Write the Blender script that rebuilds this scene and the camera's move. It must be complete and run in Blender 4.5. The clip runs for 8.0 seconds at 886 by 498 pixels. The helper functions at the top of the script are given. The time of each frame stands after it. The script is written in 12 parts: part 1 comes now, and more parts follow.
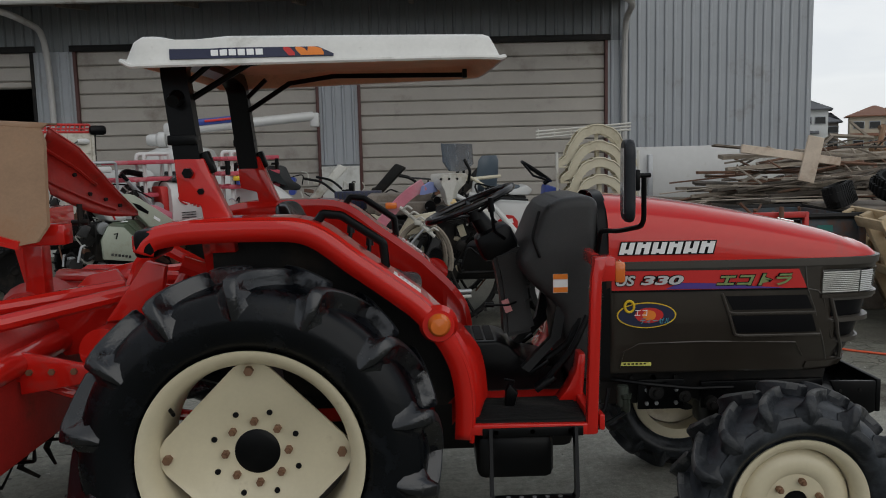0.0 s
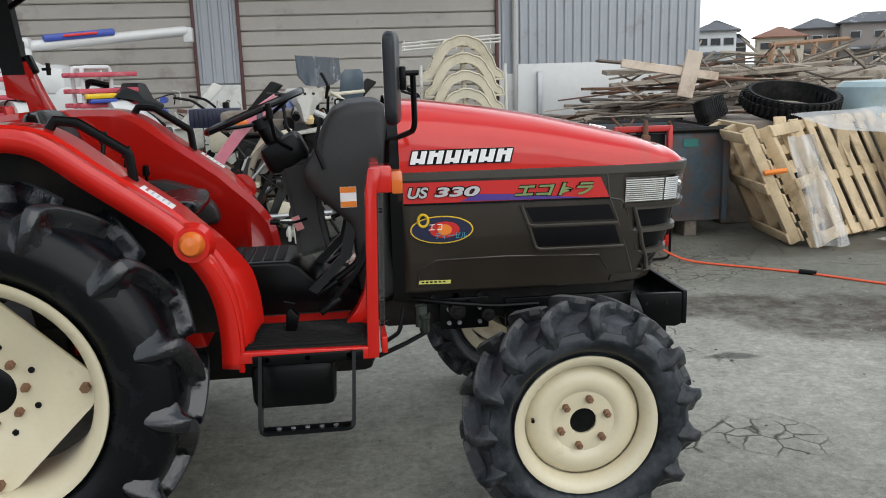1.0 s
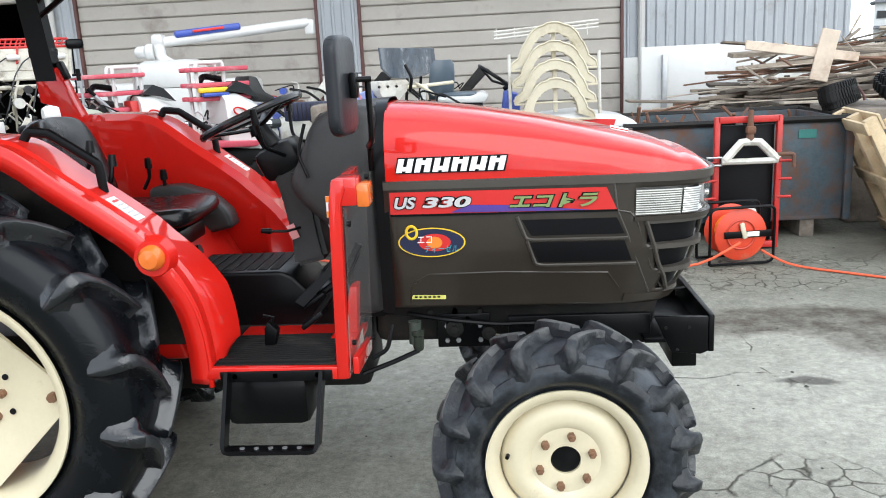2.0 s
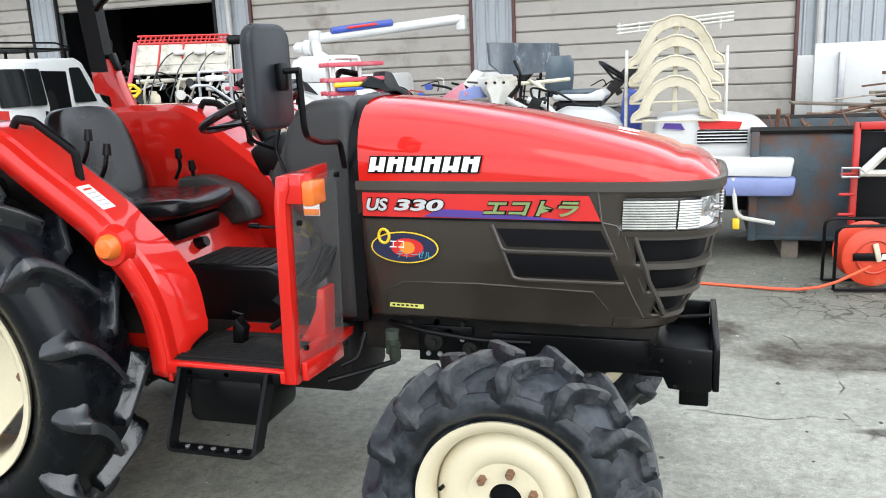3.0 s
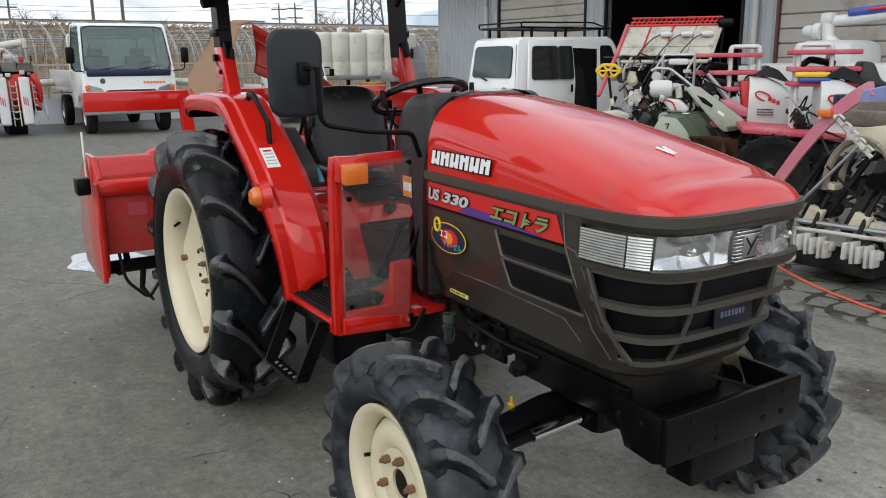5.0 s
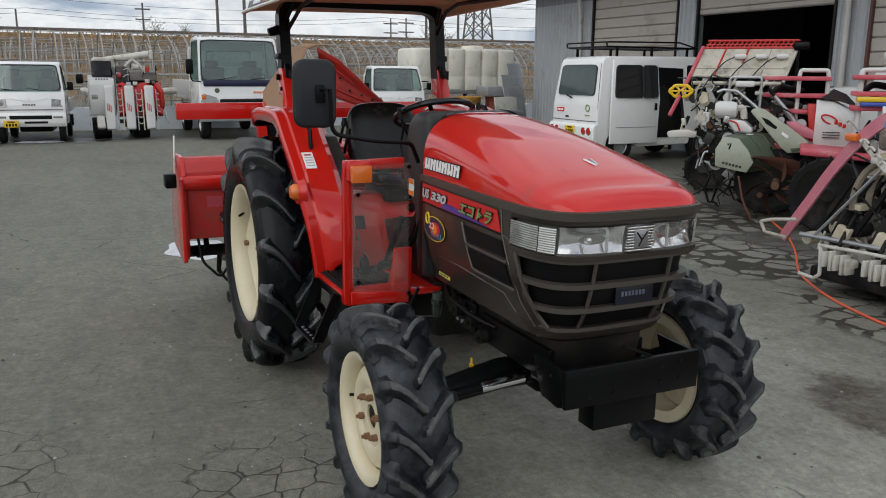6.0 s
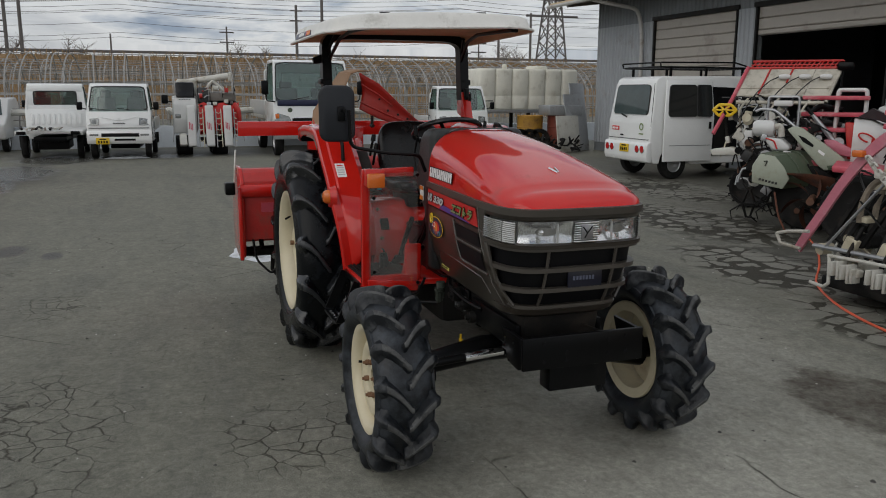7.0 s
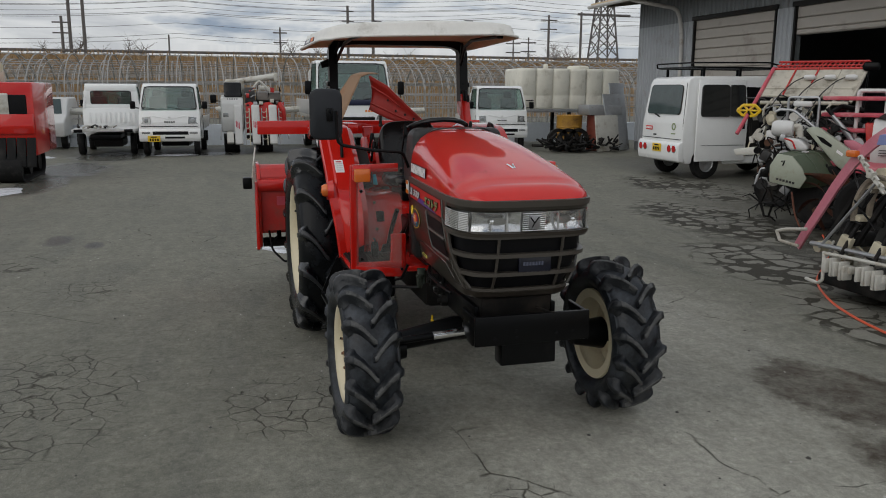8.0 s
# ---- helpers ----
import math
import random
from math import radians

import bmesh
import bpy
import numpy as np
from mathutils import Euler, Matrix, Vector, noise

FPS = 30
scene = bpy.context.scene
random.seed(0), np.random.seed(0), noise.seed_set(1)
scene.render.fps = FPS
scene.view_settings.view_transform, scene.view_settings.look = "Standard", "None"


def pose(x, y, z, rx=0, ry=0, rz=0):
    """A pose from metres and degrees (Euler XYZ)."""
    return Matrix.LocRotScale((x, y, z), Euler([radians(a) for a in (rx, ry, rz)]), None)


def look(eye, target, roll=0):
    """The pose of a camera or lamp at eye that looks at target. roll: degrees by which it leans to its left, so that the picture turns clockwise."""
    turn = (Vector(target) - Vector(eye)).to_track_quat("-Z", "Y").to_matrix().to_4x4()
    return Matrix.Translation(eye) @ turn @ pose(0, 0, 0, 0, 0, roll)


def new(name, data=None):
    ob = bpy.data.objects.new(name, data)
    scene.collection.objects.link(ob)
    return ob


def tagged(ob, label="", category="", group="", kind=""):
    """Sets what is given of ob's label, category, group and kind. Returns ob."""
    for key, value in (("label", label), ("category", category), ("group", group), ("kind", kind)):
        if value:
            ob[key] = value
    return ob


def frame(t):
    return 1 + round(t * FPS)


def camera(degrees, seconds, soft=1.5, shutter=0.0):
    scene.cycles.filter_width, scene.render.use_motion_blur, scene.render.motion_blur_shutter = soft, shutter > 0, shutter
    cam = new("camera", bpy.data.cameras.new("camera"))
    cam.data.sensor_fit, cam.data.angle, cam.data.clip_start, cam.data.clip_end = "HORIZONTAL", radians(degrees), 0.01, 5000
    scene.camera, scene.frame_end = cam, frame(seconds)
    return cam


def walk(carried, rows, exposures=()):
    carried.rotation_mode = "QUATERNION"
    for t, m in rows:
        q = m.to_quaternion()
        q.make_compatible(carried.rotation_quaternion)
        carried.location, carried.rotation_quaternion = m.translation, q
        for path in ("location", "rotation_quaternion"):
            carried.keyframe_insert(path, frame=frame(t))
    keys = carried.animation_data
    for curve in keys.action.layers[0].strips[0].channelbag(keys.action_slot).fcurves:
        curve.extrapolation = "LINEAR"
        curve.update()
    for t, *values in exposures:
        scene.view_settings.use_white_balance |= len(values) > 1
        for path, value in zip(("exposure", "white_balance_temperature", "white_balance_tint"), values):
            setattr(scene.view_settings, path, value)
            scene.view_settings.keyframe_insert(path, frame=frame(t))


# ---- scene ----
cam = camera(57.3, 8.0, soft=1.0)
PATH = [
    (0, (-0.077, -0.025, 1.642), (-0.038, 1.96, 1.401), -1.4),
    (0.5, (0.159, 0.025, 1.603), (0.379, 1.993, 1.317), -1.1),
    (1, (0.44, 0.194, 1.548), (0.665, 2.135, 1.119), -1.6),
    (1.5, (0.724, 0.314, 1.537), (0.84, 2.257, 1.078), -2.0),
    (2, (1.005, 0.392, 1.586), (0.861, 2.334, 1.132), -2.9),
    (2.2, (1.101, 0.452, 1.573), (0.882, 2.387, 1.12), -3.1),
    (3.3, (1.871, 0.833, 1.537), (1.08, 2.617, 1.096), -2.6),
    (3.5, (2.021, 0.936, 1.538), (1.084, 2.644, 1.087), -2.9),
    (4, (2.325, 1.274, 1.479), (1.198, 2.867, 1.042), -2.1),
    (4.5, (2.625, 1.499, 1.523), (1.245, 2.875, 1.072), -1.1),
    (5, (3.003, 1.628, 1.568), (1.357, 2.669, 1.113), -0.5),
    (5.2, (3.135, 1.659, 1.552), (1.455, 2.642, 1.095), 0.0),
    (6.3, (3.994, 1.735, 1.633), (2.192, 2.5, 1.228), 0.3),
    (6.5, (4.132, 1.751, 1.636), (2.313, 2.482, 1.24), 0.2),
    (7, (4.473, 1.786, 1.635), (2.623, 2.442, 1.255), 0.3),
    (7.5, (4.732, 1.913, 1.647), (2.855, 2.491, 1.266), 0.2),
    (8, (4.942, 2.037, 1.656), (3.053, 2.571, 1.273), 0.3),
]
EXPOSURES = [(0.0, -0.70, 6400, 8), (0.5, -0.20, 6350, 8), (1.0, 0.3, 6250, 7.5), (1.5, 0.88, 6150, 7), (2.0, 1.12, 6100, 7), (3.5, 1.22, 6150, 7), (4.0, 1.02, 6200, 7), (4.5, 0.64, 6250, 7.5), (5.0, 0.27, 6300, 8), (6.5, -0.34, 6450, 9), (7.0, -0.56, 6500, 9), (8.0, -0.50, 6500, 9)]
walk(cam, [(t, look(eye, target, roll)) for t, eye, target, roll in PATH], EXPOSURES)

# ---- light ----
world = bpy.data.worlds.new("sky")
scene.world = world
world.use_nodes = True
wn, wl = world.node_tree.nodes, world.node_tree.links
wn.clear()
w_out = wn.new("ShaderNodeOutputWorld")
w_bg = wn.new("ShaderNodeBackground")
w_sky = wn.new("ShaderNodeTexSky")
w_sky.sky_type = "NISHITA"
w_sky.sun_disc = False
w_sky.sun_elevation = radians(36)
w_sky.sun_rotation = radians(148)
w_tc = wn.new("ShaderNodeTexCoord")
w_sep = wn.new("ShaderNodeSeparateXYZ")
w_add = wn.new("ShaderNodeMath")
w_add.operation = "ADD"
w_add.inputs[1].default_value = 0.16
w_max = wn.new("ShaderNodeMath")
w_max.operation = "MAXIMUM"
w_max.inputs[1].default_value = 0.05
w_dx = wn.new("ShaderNodeMath")
w_dx.operation = "DIVIDE"
w_dy = wn.new("ShaderNodeMath")
w_dy.operation = "DIVIDE"
w_com = wn.new("ShaderNodeCombineXYZ")
w_noise = wn.new("ShaderNodeTexNoise")
w_noise.inputs["Scale"].default_value = 1.25
w_noise.inputs["Detail"].default_value = 7
w_noise.inputs["Roughness"].default_value = 0.55
w_noise.inputs["Distortion"].default_value = 0.35
w_ramp = wn.new("ShaderNodeValToRGB")
w_ramp.color_ramp.elements[0].position = 0.36
w_ramp.color_ramp.elements[0].color = (3.1, 3.8, 5.0, 1)
w_ramp.color_ramp.elements[1].position = 0.50
w_ramp.color_ramp.elements[1].color = (8.4, 8.5, 8.7, 1)
w_el = w_ramp.color_ramp.elements.new(0.68)
w_el.color = (5.0, 5.2, 5.7, 1)
w_mix = wn.new("ShaderNodeMix")
w_mix.data_type = "RGBA"
w_mix.inputs["Factor"].default_value = 0.9
wl.new(w_tc.outputs["Generated"], w_sep.inputs[0])
wl.new(w_sep.outputs["Z"], w_max.inputs[0])
wl.new(w_max.outputs[0], w_add.inputs[0])
wl.new(w_sep.outputs["X"], w_dx.inputs[0])
wl.new(w_add.outputs[0], w_dx.inputs[1])
wl.new(w_sep.outputs["Y"], w_dy.inputs[0])
wl.new(w_add.outputs[0], w_dy.inputs[1])
wl.new(w_dx.outputs[0], w_com.inputs[0])
wl.new(w_dy.outputs[0], w_com.inputs[1])
w_shift = wn.new("ShaderNodeVectorMath")
w_shift.inputs[1].default_value = (3.4, 1.1, 0.0)
wl.new(w_com.outputs[0], w_shift.inputs[0])
wl.new(w_shift.outputs[0], w_noise.inputs["Vector"])
wl.new(w_noise.outputs["Fac"], w_ramp.inputs[0])
wl.new(w_sky.outputs[0], w_mix.inputs["A"])
w_dot = wn.new("ShaderNodeVectorMath")
w_dot.operation = "DOT_PRODUCT"
w_dot.inputs[1].default_value = (0.60, 0.79, 0.10)
w_break = wn.new("ShaderNodeMapRange")
w_break.interpolation_type = "SMOOTHSTEP"
for key, v in (("From Min", 0.70), ("From Max", 0.96), ("To Min", 0.0), ("To Max", 0.85)):
    w_break.inputs[key].default_value = v
w_thin = wn.new("ShaderNodeMix")
w_thin.data_type = "RGBA"
w_thin.inputs["B"].default_value = (13.0, 13.1, 13.3, 1)
wl.new(w_tc.outputs["Generated"], w_dot.inputs[0])
wl.new(w_dot.outputs["Value"], w_break.inputs["Value"])
wl.new(w_break.outputs[0], w_thin.inputs["Factor"])
wl.new(w_ramp.outputs[0], w_thin.inputs["A"])
wl.new(w_thin.outputs["Result"], w_mix.inputs["B"])
wl.new(w_mix.outputs["Result"], w_bg.inputs[0])
w_bg.inputs["Strength"].default_value = 0.119
wl.new(w_bg.outputs[0], w_out.inputs[0])

sun = new("sun", bpy.data.lights.new("sun", "SUN"))
sun.data.energy = 1.1
sun.data.angle = radians(70)
sun.data.color = (1.0, 0.96, 0.9)
sun.matrix_world = look((5, -8, 6.5), (0, 0, 0))


# ---- materials ----
def mat(name, color, rough=0.5, metal=0.0, vary=0.12, scale=6.0, bump=0.0, bump_scale=60.0, coat=0.0, dirt=None, dirt_amount=0.0,
        dirt_scale=3.0, spec=0.5):
    """A surface with grain at a fine and a coarse scale, an optional dirt colour in patches, and fine relief."""
    m = bpy.data.materials.new(name)
    m.use_nodes = True
    n, l = m.node_tree.nodes, m.node_tree.links
    b = n["Principled BSDF"]
    b.inputs["Roughness"].default_value = rough
    b.inputs["Metallic"].default_value = metal
    b.inputs["Specular IOR Level"].default_value = spec
    b.inputs["Coat Weight"].default_value = coat
    b.inputs["Coat Roughness"].default_value = 0.035
    tc = n.new("ShaderNodeTexCoord")
    n1 = n.new("ShaderNodeTexNoise")
    n1.inputs["Scale"].default_value = scale
    n1.inputs["Detail"].default_value = 6
    n1.inputs["Roughness"].default_value = 0.65
    l.new(tc.outputs["Object"], n1.inputs["Vector"])
    n2 = n.new("ShaderNodeTexNoise")
    n2.inputs["Scale"].default_value = scale * 14
    n2.inputs["Detail"].default_value = 3
    l.new(tc.outputs["Object"], n2.inputs["Vector"])
    avg = n.new("ShaderNodeMath")
    avg.operation = "MULTIPLY_ADD"
    avg.inputs[1].default_value = 0.35
    l.new(n2.outputs["Fac"], avg.inputs[0])
    l.new(n1.outputs["Fac"], avg.inputs[2])
    mr = n.new("ShaderNodeMapRange")
    mr.inputs["From Min"].default_value = 0.4
    mr.inputs["From Max"].default_value = 0.95
    mr.inputs["To Min"].default_value = 1 - vary
    mr.inputs["To Max"].default_value = 1 + vary
    l.new(avg.outputs[0], mr.inputs["Value"])
    mul = n.new("ShaderNodeMix")
    mul.data_type = "RGBA"
    mul.blend_type = "MULTIPLY"
    mul.inputs["Factor"].default_value = 1
    mul.inputs["A"].default_value = (*color, 1)
    l.new(mr.outputs[0], mul.inputs["B"])
    result = mul.outputs["Result"]
    if dirt:
        n3 = n.new("ShaderNodeTexNoise")
        n3.inputs["Scale"].default_value = dirt_scale
        n3.inputs["Detail"].default_value = 8
        n3.inputs["Roughness"].default_value = 0.7
        l.new(tc.outputs["Object"], n3.inputs["Vector"])
        dr = n.new("ShaderNodeMapRange")
        dr.inputs["From Min"].default_value = 0.62 - 0.3 * dirt_amount
        dr.inputs["From Max"].default_value = 0.78 - 0.2 * dirt_amount
        l.new(n3.outputs["Fac"], dr.inputs["Value"])
        dm = n.new("ShaderNodeMix")
        dm.data_type = "RGBA"
        l.new(dr.outputs[0], dm.inputs["Factor"])
        l.new(result, dm.inputs["A"])
        dm.inputs["B"].default_value = (*dirt, 1)
        result = dm.outputs["Result"]
        rr = n.new("ShaderNodeMapRange")
        rr.inputs["To Min"].default_value = rough
        rr.inputs["To Max"].default_value = min(0.95, rough + 0.35)
        l.new(dr.outputs[0], rr.inputs["Value"])
        l.new(rr.outputs[0], b.inputs["Roughness"])
    l.new(result, b.inputs["Base Color"])
    if bump:
        n4 = n.new("ShaderNodeTexNoise")
        n4.inputs["Scale"].default_value = bump_scale
        n4.inputs["Detail"].default_value = 4
        l.new(tc.outputs["Object"], n4.inputs["Vector"])
        bp = n.new("ShaderNodeBump")
        bp.inputs["Strength"].default_value = bump
        bp.inputs["Distance"].default_value = 0.01
        l.new(n4.outputs["Fac"], bp.inputs["Height"])
        l.new(bp.outputs[0], b.inputs["Normal"])
    return m


def glass(name, color=(1, 1, 1), rough=0.02, alpha=0.25, gloss=0.07):
    """A pane: mostly clear, with gloss on top and a thin film of dust."""
    m = bpy.data.materials.new(name)
    m.use_nodes = True
    n, l = m.node_tree.nodes, m.node_tree.links
    n.clear()
    out = n.new("ShaderNodeOutputMaterial")
    tr = n.new("ShaderNodeBsdfTransparent")
    tr.inputs[0].default_value = (*color, 1)
    gl = n.new("ShaderNodeBsdfGlossy")
    gl.inputs["Roughness"].default_value = rough
    df = n.new("ShaderNodeBsdfDiffuse")
    df.inputs[0].default_value = (0.62, 0.62, 0.6, 1)
    m1, m2 = n.new("ShaderNodeMixShader"), n.new("ShaderNodeMixShader")
    nz = n.new("ShaderNodeTexNoise")
    nz.inputs["Scale"].default_value = 4.0
    nz.inputs["Detail"].default_value = 6
    tc = n.new("ShaderNodeTexCoord")
    l.new(tc.outputs["Object"], nz.inputs["Vector"])
    mr = n.new("ShaderNodeMapRange")
    mr.inputs["From Min"].default_value = 0.3
    mr.inputs["From Max"].default_value = 0.8
    mr.inputs["To Min"].default_value = alpha * 0.4
    mr.inputs["To Max"].default_value = alpha
    l.new(nz.outputs["Fac"], mr.inputs["Value"])
    l.new(mr.outputs[0], m1.inputs[0])
    l.new(tr.outputs[0], m1.inputs[1])
    l.new(df.outputs[0], m1.inputs[2])
    m2.inputs[0].default_value = gloss
    l.new(m1.outputs[0], m2.inputs[1])
    l.new(gl.outputs[0], m2.inputs[2])
    l.new(m2.outputs[0], out.inputs[0])
    return m


RED = mat("red_paint", (0.56, 0.012, 0.007), 0.38, spec=0.12, vary=0.06, coat=1.0, scale=2, dirt=(0.36, 0.045, 0.035), dirt_amount=0.08, dirt_scale=5)
RED_WORN = mat("worn_red_paint", (0.46, 0.022, 0.018), 0.42, vary=0.2, bump=0.05, dirt=(0.16, 0.07, 0.05), dirt_amount=0.25)
PINK_RED = mat("faded_red_plastic", (0.5, 0.07, 0.1), 0.45, vary=0.15, dirt=(0.5, 0.3, 0.3), dirt_amount=0.2)
BROWN = mat("taupe_paint", (0.034, 0.028, 0.022), 0.30, spec=0.3, vary=0.1, coat=0.45, scale=3, dirt=(0.06, 0.05, 0.04), dirt_amount=0.15)
SEAM = mat("pale_panel_edge", (0.10, 0.093, 0.083), 0.35, metal=0.3, vary=0.1)
BROWN_TRIM = mat("taupe_trim", (0.056, 0.049, 0.041), 0.34, vary=0.08)
CHARCOAL = mat("charcoal_plastic", (0.030, 0.030, 0.030), 0.42, spec=0.3, vary=0.15, bump=0.1, bump_scale=300, dirt=(0.12, 0.11, 0.1), dirt_amount=0.15)
BLACK = mat("black_paint", (0.003, 0.0032, 0.0036), 0.30, spec=0.16, vary=0.2, dirt=(0.012, 0.0115, 0.011), dirt_amount=0.15)
BLACK_GLOSS = mat("black_gloss", (0.01, 0.01, 0.011), 0.22, vary=0.1)
MESH_BLACK = mat("black_mesh", (0.005, 0.005, 0.006), 0.5, spec=0.15, vary=0.2)
RUBBER = mat("tyre_rubber", (0.0030, 0.0038, 0.005), 0.26, spec=0.22, vary=0.3, scale=9, bump=0.08, bump_scale=120, dirt=(0.012, 0.0145, 0.019), dirt_amount=0.25, dirt_scale=6)
RUBBER_LUG = mat("tyre_lug_rubber", (0.0042, 0.0052, 0.007), 0.20, spec=0.75, vary=0.35, scale=9, bump=0.15, bump_scale=90, dirt=(0.026, 0.027, 0.028), dirt_amount=0.2, dirt_scale=22)
# dust patches tinted blue and lightened to hold the sky's sheen too
RUBBER_DUSTY_SHEEN = mat("dusty_sheen_rubber", (0.008, 0.010, 0.013), 0.30, spec=0.38, vary=0.35, scale=7, bump=0.12, bump_scale=110, dirt=(0.052, 0.059, 0.069), dirt_amount=0.55, dirt_scale=7)
RUBBER_LUG_DUSTY = mat("dusty_lug_rubber", (0.011, 0.013, 0.016), 0.38, spec=0.38, vary=0.35, scale=9, bump=0.22, bump_scale=90, dirt=(0.052, 0.055, 0.058), dirt_amount=0.42, dirt_scale=20)
RUBBER_DULL = mat("old_rubber", (0.010, 0.010, 0.010), 0.7, spec=0.2, vary=0.3, bump=0.2, dirt=(0.045, 0.042, 0.038), dirt_amount=0.35)
CREAM = mat("cream_rim_paint", (0.63, 0.56, 0.395), 0.35, vary=0.06, dirt=(0.35, 0.27, 0.17), dirt_amount=0.08, coat=0.2)
WHITE = mat("white_paint", (0.60, 0.60, 0.585), 0.35, vary=0.05, dirt=(0.45, 0.43, 0.38), dirt_amount=0.12, coat=0.2)
WHITE_WORN = mat("worn_white_paint", (0.58, 0.57, 0.52), 0.5, vary=0.15, dirt=(0.26, 0.22, 0.16), dirt_amount=0.4)
WHITE_PURE = mat("white_decal", (0.85, 0.85, 0.84), 0.4, vary=0.03)
CANOPY = mat("canopy_white", (0.74, 0.73, 0.69), 0.42, vary=0.08, dirt=(0.4, 0.38, 0.33), dirt_amount=0.25, dirt_scale=4)
# light tan: daylight glowing through the shell is put into the colour
CANOPY_UNDER = mat("canopy_underside", (0.72, 0.50, 0.30), 0.7, vary=0.15, dirt=(0.3, 0.2, 0.15), dirt_amount=0.2)
BEIGE = mat("beige_plastic", (0.58, 0.53, 0.40), 0.5, vary=0.12, dirt=(0.35, 0.3, 0.2), dirt_amount=0.3)
GREEN = mat("olive_green_cover", (0.075, 0.10, 0.062), 0.4, vary=0.12, dirt=(0.14, 0.13, 0.1), dirt_amount=0.3)
BLUE = mat("blue_plastic", (0.045, 0.08, 0.36), 0.4, vary=0.15)
LILAC = mat("lilac_blue_paint", (0.2, 0.24, 0.46), 0.45, vary=0.15)
NAVY = mat("navy_decal", (0.012, 0.016, 0.05), 0.35, vary=0.05)
VIOLET = mat("violet_decal", (0.075, 0.04, 0.25), 0.35, vary=0.05)
DECAL_RED = mat("red_decal", (0.55, 0.02, 0.018), 0.33, vary=0.05)
DECAL_GREEN = mat("green_decal", (0.20, 0.27, 0.10), 0.35, vary=0.05)
DECAL_GREY = mat("silver_decal", (0.5, 0.5, 0.5), 0.35, vary=0.05)
ORANGE = mat("orange_decal", (0.8, 0.22, 0.02), 0.4, vary=0.05)
YELLOW = mat("yellow_plastic", (0.75, 0.5, 0.02), 0.4, vary=0.1)
LIME = mat("pale_lime_decal", (0.62, 0.60, 0.14), 0.4, vary=0.1)
CYAN = mat("cyan_decal", (0.06, 0.33, 0.42), 0.4, vary=0.05)
STEEL = mat("galvanised_steel", (0.42, 0.43, 0.44), 0.45, metal=0.8, vary=0.15, dirt=(0.25, 0.2, 0.16), dirt_amount=0.2)
DARK_STEEL = mat("dark_greasy_steel", (0.012, 0.0115, 0.011), 0.5, metal=0.1, spec=0.2, vary=0.3, dirt=(0.045, 0.036, 0.028), dirt_amount=0.3)
RUST = mat("rusty_steel", (0.15, 0.07, 0.04), 0.8, vary=0.4, bump=0.2, dirt=(0.06, 0.05, 0.05), dirt_amount=0.4)
RUST_BROWN = mat("tan_rusty_plate", (0.27, 0.165, 0.095), 0.7, vary=0.2, dirt=(0.24, 0.12, 0.06), dirt_amount=0.3)
BOLT = mat("brown_bolt", (0.22, 0.12, 0.07), 0.5, metal=0.4, vary=0.3)
CHROME = mat("reflector_chrome", (0.85, 0.85, 0.86), 0.17, metal=1.0, vary=0.02)
VINYL = mat("black_vinyl", (0.005, 0.005, 0.006), 0.24, spec=0.3, vary=0.2, bump=0.05, bump_scale=70, dirt=(0.03, 0.03, 0.028), dirt_amount=0.2)
PALLET = mat("pale_pallet_wood", (0.58, 0.45, 0.28), 0.75, vary=0.22, scale=5, bump=0.15, dirt=(0.3, 0.22, 0.13), dirt_amount=0.3)
OLD_WOOD = mat("grey_old_timber", (0.2, 0.17, 0.14), 0.85, vary=0.4, scale=5, bump=0.25, dirt=(0.1, 0.08, 0.06), dirt_amount=0.5)
AMBER = mat("amber_lens", (0.66, 0.15, 0.02), 0.18, vary=0.1, coat=0.5)
RED_LENS = mat("red_lens", (0.5, 0.02, 0.02), 0.2, vary=0.05, coat=0.5)
CLEAR = glass("clear_plastic_shield", (0.97, 0.97, 0.97), 0.03, 0.055, 0.06)
LENS = glass("lamp_lens", (0.98, 0.98, 0.98), 0.03, 0.03)
AUTO_GLASS = glass("car_glass", (0.66, 0.78, 0.75), 0.02, 0.03, 0.10)
DARK_GLASS = mat("dark_tinted_glass", (0.012, 0.014, 0.014), 0.06, vary=0.05)
WIND_GLASS = mat("windscreen_glass", (0.05, 0.07, 0.07), 0.06, vary=0.2, scale=2)
FILM = glass("cling_film", (0.94, 0.94, 0.94), 0.25, 0.62, 0.10)


# ---- mesh helpers ----
def add(bm, other):
    """Copies one bmesh into another."""
    got = {v: bm.verts.new(v.co) for v in other.verts}
    for f in other.faces:
        try:
            bm.faces.new([got[v] for v in f.verts])
        except ValueError:
            pass
    other.free()
    return bm


def box(bm, c, s, bevel=0.0, rot=None, seg=2):
    o = bmesh.new()
    bmesh.ops.create_cube(o, size=1)
    for v in o.verts:
        v.co = Vector((v.co.x * s[0], v.co.y * s[1], v.co.z * s[2]))
    if bevel:
        bmesh.ops.bevel(o, geom=list(o.edges), offset=bevel, segments=seg, affect="EDGES", profile=0.5)
    m = Matrix.Translation(c) @ (rot or Matrix())
    for v in o.verts:
        v.co = m @ v.co
    return add(bm, o)


